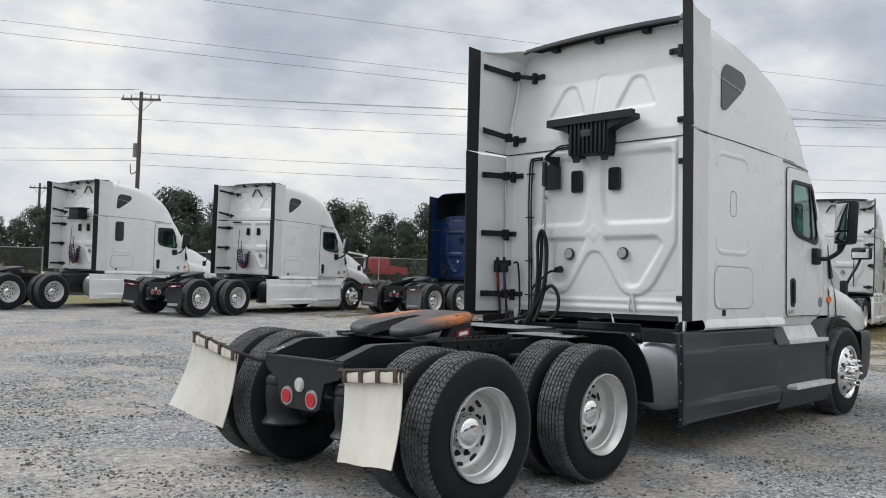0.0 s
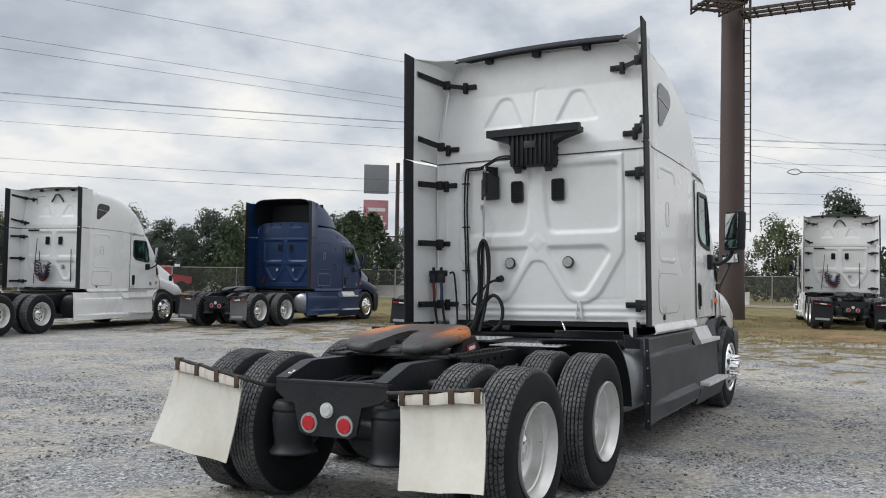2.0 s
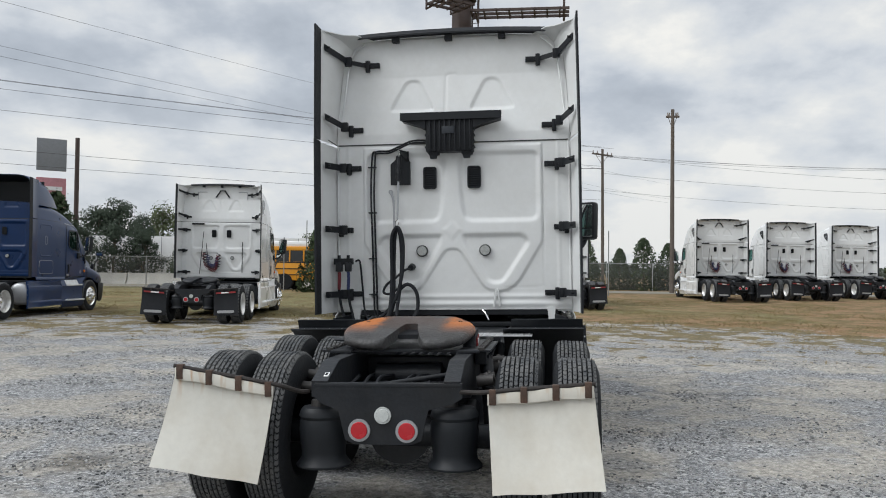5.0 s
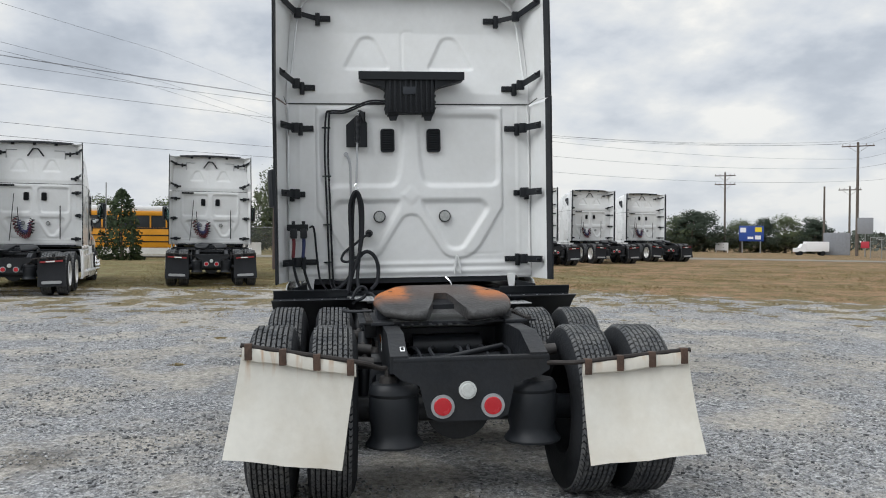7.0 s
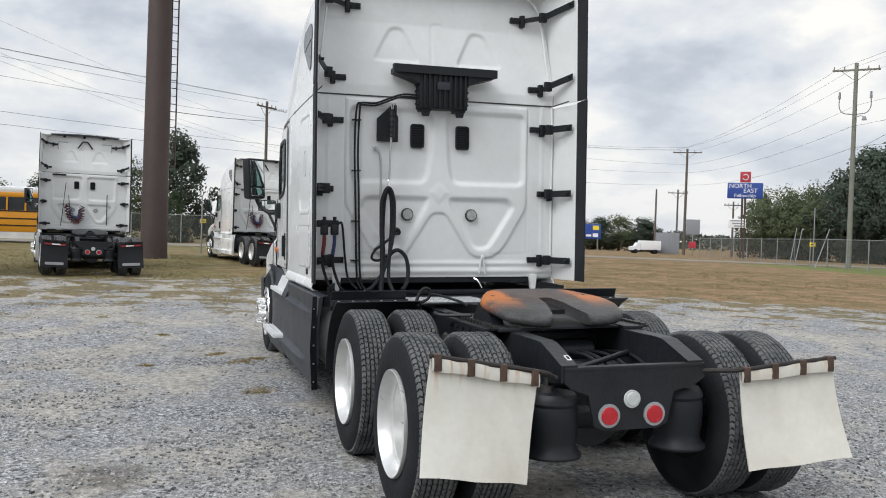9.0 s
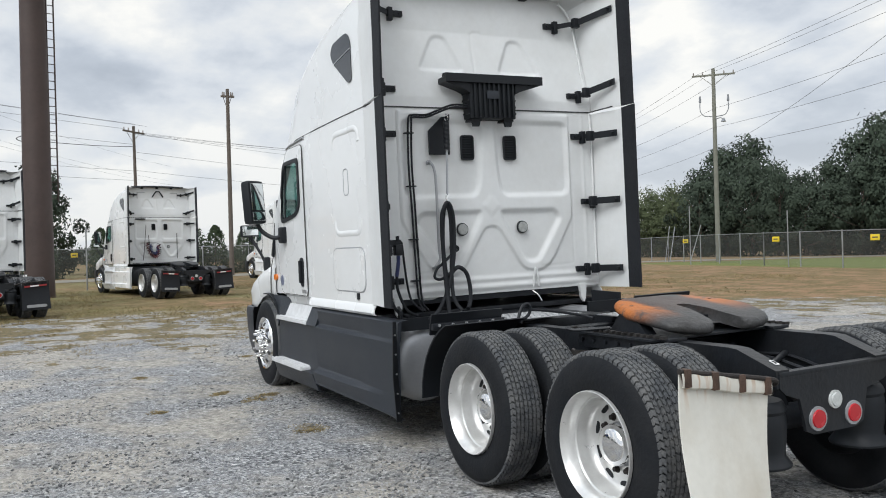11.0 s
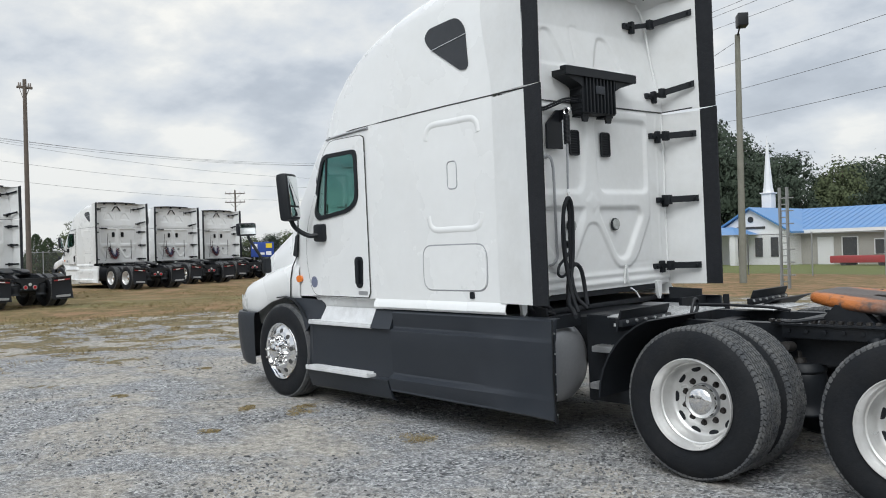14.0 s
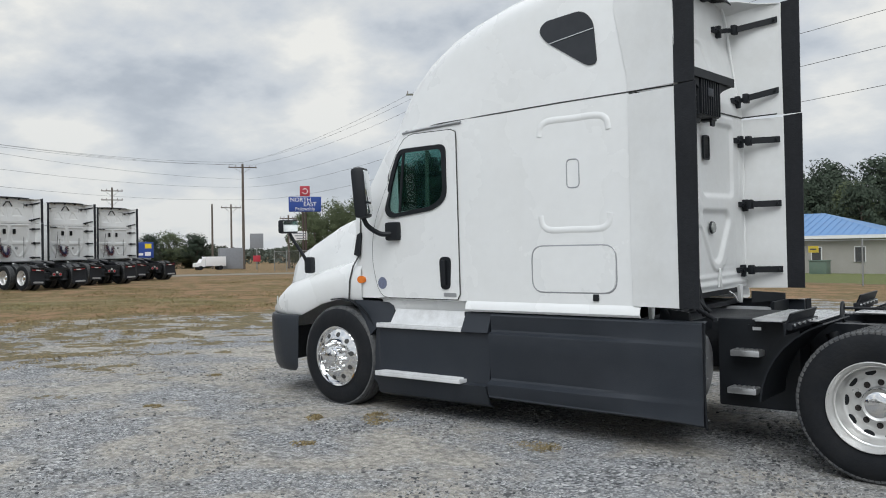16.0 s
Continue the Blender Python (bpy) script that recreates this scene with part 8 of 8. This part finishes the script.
place_trees()
billboard_mast(28.3, 2.9)
town_billboard(83, 54.9)
church_sign(72, -57)
shop_sign(97.5, -51.8)
church()
utility_pole(18.2, 43.8, 11.4, 40, 2.4, "can")
utility_pole(26, 80, 8.3, 40, 2.0)
utility_pole(46.5, -8.1, 11.2, 0, 0.8, lean=-0.5)
utility_pole(63, -4.9, 11.2, 45, 2.4, lean=0.5)
utility_pole(84.6, -58, 13.0, -37, 3.4, r=0.19)
utility_pole(40, -41, 13.7, -45, 2.9, "switch", M_POLE_PALE, r=0.18)
utility_pole(12.5, -22.3, 8.9, 40, 0, "flood", M_POLE_PALE, lean=-0.3, r=0.135)
for brg, d, h, arm in ((115.4, 118, 10.5, 2.6), (121.2, 112, 8.2, 0), (122.6, 118, 8.6, 2.6), (126.0, 110, 6.8, 2.2), (113.0, 160, 7.0, 2.0)):
    utility_pole(-6.3 + d * math.sin(radians(brg)), 1.1 + d * math.cos(radians(brg)), h, -32, arm, "double" if d == 118 and h > 9 else "", lean=-1.5 if brg == 115.4 else 0)

A1, A2, A0 = Vector((18.2, 43.8, 0)), Vector((63, -4.9, 0)), Vector((-30, 96, 0))
U = Vector((0.74, 0.67, 0))
spans = []
for off, z in ((-1.1, 11.2), (0.0, 11.45), (1.1, 11.2), (0, 9.9), (0, 7.9), (0.2, 7.2)):
    for p, q in ((A0, A1), (A1, A2)):
        spans.append((p + U * off + Vector((0, 0, z)), q + U * off + Vector((0, 0, z + 0.25)), 0.5))
for off, z in ((0, 17.5), (2.5, 15.2), (-2.5, 14.0)):
    spans.append((Vector((-60 + off, 78, z)), Vector((70 + off, 16, z)), 0.8))
    spans.append((Vector((70 + off, 16, z)), Vector((150 + off, -22, z)), 0.8))
C, Dp = Vector((84.6, -58, 0)), Vector((40, -41, 0))
for off, z1, z2 in ((-1.2, 12.8, 13.4), (0, 13.1, 13.6), (1.2, 12.8, 13.4), (0, 11.0, 11.0), (0.2, 10.0, 9.6), (0, 8.5, 8.2)):
    V = Vector((0.4, 0.9, 0)) * off
    spans.append((C + V + Vector((0, 0, z1)), Dp + V + Vector((0, 0, z2)), 0.7))
    spans.append((Dp + V + Vector((0, 0, z2)), Vector((-14, -20, 0)) + V + Vector((0, 0, z2)), 0.7))
    spans.append((C + V + Vector((0, 0, z1)), Vector((63, -4.9, 0)) + V * 0.5 + Vector((0, 0, min(11, z2))), 0.9))
spans.append((Vector((12.6, -22.3, 8.7)), Vector((40, -41, 8.0)), 0.4))
power_line(spans)
bm = B()
wire(bm, (63, -4.9, 10.0), (50.0, 2.6, 8.6), 0.1, 0.02)
tube(bm, [(50.0, 2.6, 8.6), (49.4, 2.9, 8.75), (48.8, 3.3, 8.5), (49.4, 2.9, 8.4), (50.0, 2.6, 8.6)], 0.025, 5)
solo("slack_cable", bm, M_WIRE, "slack cable end with a loop hung from a pole", "cable")

fence([(-24, 56), (8, 40), (28, 28), (52.5, 17), (53, -20)])
fence([(64, -46), (44, -40), (30, -34.5), (17, -31), (-2, -29)])
for x, y, yaw in ((12.4, 36.9, 60), (31.5, 25.7, 60), (52.6, 8.2, 0), (52.8, 0.2, 0), (28.6, -33.9, -70), (21.1, -31.9, -70), (9.5, -30.4, -80), (41, -38.9, -70)):
    fence_sign(x, y, yaw)
school_bus(43.0, 11.5, -90)
yard_trailer(66, 34, 100, 26, 4.0, M_SIGNWHITE, "long white box trailers behind the fence", False)
yard_trailer(60, 49, 120, 10, 3.6, M_SIGNWHITE, "white box trailer behind the fence")
red_lorry(42.0, 48.6, -35)
for k in range(6):
    bm = B()
    y0 = 6 + 8 * k
    prism(bm, [(52.0, y0, 0.0), (52.6, y0, 0.0), (52.42, y0, 0.35), (52.38, y0, 0.82), (52.22, y0, 0.82), (52.18, y0, 0.35)], (0, 7.9, 0))
    solo("road_barrier", bm, M_CONCRETE, "low pale concrete barrier along the road", "barrier", "road barriers", m=pose(0, 0, ground_z(52, y0)))
van = thing("box_truck", pose(79.6, -49.6, ground_z(79, -49), 0, 0, 75) @ Matrix.Scale(0.62, 4), "small white box truck on the far road", "truck")
bm = B()
box(bm, -2.6, 1.2, -1.0, 1.0, 0.7, 2.4, 0.05)
part("body", bm, M_SIGNWHITE, van)
bm = B()
prism(bm, [(1.25, -0.95, 0.6), (2.9, -0.95, 0.6), (2.9, -0.95, 1.2), (2.1, -0.95, 1.35), (1.7, -0.95, 2.0), (1.25, -0.95, 2.0)], (0, 1.9, 0))
part("cab", bm, M_SIGNWHITE, van)
for x0 in (-1.6, 2.1):
    bm = B()
    cyl(bm, (x0, -1.02, 0.4), (x0, 1.02, 0.4), 0.4, seg=16)
    part("wheel", bm, M_TYRE, van)
crate = thing("storage_container", pose(80.5, -53.0, ground_z(80, -53), 0, 0, 60), "pale grey storage container beside the far road", "container")
bm = B()
box(bm, -1.3, 1.3, -1.1, 1.1, 0.1, 2.5, 0.04)
part("body", bm, M_GREY, crate)
for k in range(8):
    bm = B()
    box(bm, -1.25 + 0.34 * k, -1.15 + 0.34 * k, -1.13, 1.13, 0.2, 2.4)
    part("rib", bm, M_GREY, crate)
board = thing("road_sign", pose(76.8, -53.9, ground_z(76, -54), 0, 0, -35), "grey back of a square road board over a small red sign", "sign")
bm = B()
cyl(bm, (0, 0, 0), (0, 0, 3.2), 0.06, seg=8)
part("post", bm, M_GALV, board)
bm = B()
box(bm, -0.06, -0.02, -0.75, 0.75, 2.4, 4.1, 0.02)
part("plate", bm, M_GREY, board)
bm = B()
box(bm, -0.06, -0.02, -0.4, 0.4, 0.9, 1.6, 0.02)
part("red_plate", bm, M_SIGNRED, board, "small red plate")
for x, y, h in ((40.5, 13.0, 4.0), (39.5, 14.0, 3.0), (34.8, -33.5, 3.6), (19.5, -31.5, 4.2), (38.5, -3.8, 3.4), (33, 1.0, 2.6), (27, -33.0, 3.0)):
    marker_post(x, y, h, "thin grey steel post standing in the grass")
for x, y, ry, rx in ((42.8, -38.6, 4, 14), (42.2, -38.5, 6, 17), (39.0, -37.4, -3, 20)):
    bm = B()
    cyl(bm, (0, 0, -0.1), (0, 0, 2.7), 0.028, seg=8)
    solo("leaning_post", bm, M_GALV, "pale pole leaning on the fence", "post", "leaning poles", m=pose(x, y, ground_z(x, y), rx, ry, 0))
ds = thing("road_sign", pose(41.5, -1.2, ground_z(41, -1)), "diamond road sign seen from behind on a thin post", "sign")
bm = B()
cyl(bm, (0, 0, 0), (0, 0, 2.0), 0.03, seg=8)
part("post", bm, M_GALV, ds)
bm = B()
box(bm, -0.01, 0.01, -0.38, 0.38, -0.38, 0.38, 0.0, pose(0, 0, 1.75, 45))
part("plate", bm, M_TANK, ds)


# ---- loose stones and tufts on the lot ----
M_STONE = mat_leaf("loose_stone", (0.06, 0.062, 0.066), (0.42, 0.42, 0.413))
M_TUFT = mat_leaf("dry_grass", (0.14, 0.11, 0.055), (0.34, 0.27, 0.145))
M_TUFT_GREEN = mat_leaf("rough_grass", (0.12, 0.10, 0.042), (0.30, 0.24, 0.115))


def stones():
    """Loose gravel, thickest where the ground is walked past."""
    rnd = random.Random(4)
    V, F = [], []
    for k in range(205000):
        x, y = (rnd.uniform(-5.5, 11), rnd.uniform(-9, 11)) if k < 110000 else (rnd.uniform(-4.2, 4.5), rnd.uniform(-6, 8))
        # drifts of stone with bare ground between them
        d = noise.noise(Vector((x * 0.7, y * 0.7, 0))) + 0.7 * noise.noise(Vector((x * 2.1, y * 2.1, 4))) + 0.4 * noise.noise(Vector((x * 6, y * 6, 8)))
        if rnd.random() > 0.03 + 0.95 * max(0.0, min(1.0, 0.28 + 2.4 * d)):
            continue
        r = 0.005 + 0.011 * rnd.random() ** 2.2 + (0.012 if rnd.random() < 0.008 else 0.0)
        z, a, n0 = ground_z(x, y), rnd.uniform(0, 6.28), len(V)
        for lift, wide, turn in ((-0.002, 1.25, 0.0), (r * rnd.uniform(0.35, 0.85), 0.95, 1.05)):
            for j in range(3):
                b, q = a + turn + 2.09 * j + rnd.uniform(-0.4, 0.4), r * wide * rnd.uniform(0.7, 1.2)
                V.append((x + q * math.cos(b), y + q * math.sin(b), z + lift * rnd.uniform(0.75, 1.2)))
        F.append((n0 + 3, n0 + 4, n0 + 5))
        for j in range(3):
            F += [(n0 + j, n0 + (j + 1) % 3, n0 + 3 + j), (n0 + (j + 1) % 3, n0 + 3 + (j + 1) % 3, n0 + 3 + j)]
    me = bpy.data.meshes.new("gravel")
    me.from_pydata(V, [], F)
    me.materials.append(M_STONE)
    tagged(new("gravel", me), "loose grey gravel scattered over the lot", "gravel", kind="stuff")


def blades(V, F, rnd, x, y, n, r, h):
    z = ground_z(x, y)
    for k in range(n):
        a, d = rnd.uniform(0, 6.28), r * rnd.random() ** 0.5
        px, py = x + d * math.cos(a), y + d * math.sin(a)
        w, hh, t = 0.004 + 0.006 * rnd.random(), h * rnd.uniform(0.4, 1.0), rnd.uniform(0, 6.28)
        lx, ly = rnd.gauss(0, 1.1) * hh, rnd.gauss(0, 1.1) * hh
        n0 = len(V)
        V += [(px - w * math.cos(t), py - w * math.sin(t), z), (px + w * math.cos(t), py + w * math.sin(t), z), (px + lx, py + ly, z + hh)]
        F.append((n0, n0 + 1, n0 + 2))


# places where weeds have come up through the gravel: x, y, size
TUFTS = ((2.35, 1.60, 0.15), (4.10, 1.55, 0.13), (4.65, 1.80, 0.10), (3.92, 2.59, 0.08), (7.7, 0.8, 0.10), (4.35, 1.38, 0.09), (6.4, 2.4, 0.08))


def tufts():
    rnd = random.Random(9)
    for spots, mm, nm, lbl in ((1, M_TUFT, "weed_tufts", "small dry weed tufts growing through the gravel"), (2, M_TUFT_GREEN, "grass_fringe", "ragged grass along the edge of the gravel")):
        V, F = [], []
        if spots == 1:
            for x, y, r in TUFTS:
                for q in range(7):
                    blades(V, F, rnd, x + rnd.gauss(0, 0.55 * r), y + rnd.gauss(0, 0.55 * r), int(620 * r), r * rnd.uniform(0.4, 0.9), 0.014)
            for k in range(2600):
                x = rnd.uniform(8, 19)
                y = rnd.uniform(-16, 20)
                if noise.noise(Vector((x * 0.5, y * 0.5, 3.0))) > 0.12 - 0.03 * (x - 8) and rnd.random() < ((x - 6) / 11) ** 1.5:
                    r = rnd.uniform(0.08, 0.34)
                    blades(V, F, rnd, x, y, int(8 + 60 * r), r, 0.06)
        else:
            for k in range(5200):
                x, y = rnd.uniform(15.5, 34), rnd.uniform(-24, 24)
                if noise.noise(Vector((x * 0.25, y * 0.25, 5.0))) > -0.05 and x > 16.5 + 3.5 * noise.noise(Vector((0, y * 0.5, 1.0))) + max(0, (y + 6) * 0.02):
                    blades(V, F, rnd, x, y, 10, rnd.uniform(0.15, 0.55), 0.09)
        me = bpy.data.meshes.new(nm)
        me.from_pydata(V, [], F)
        me.materials.append(mm)
        tagged(new(nm, me), lbl, "grass", kind="stuff")


stones()
tufts()
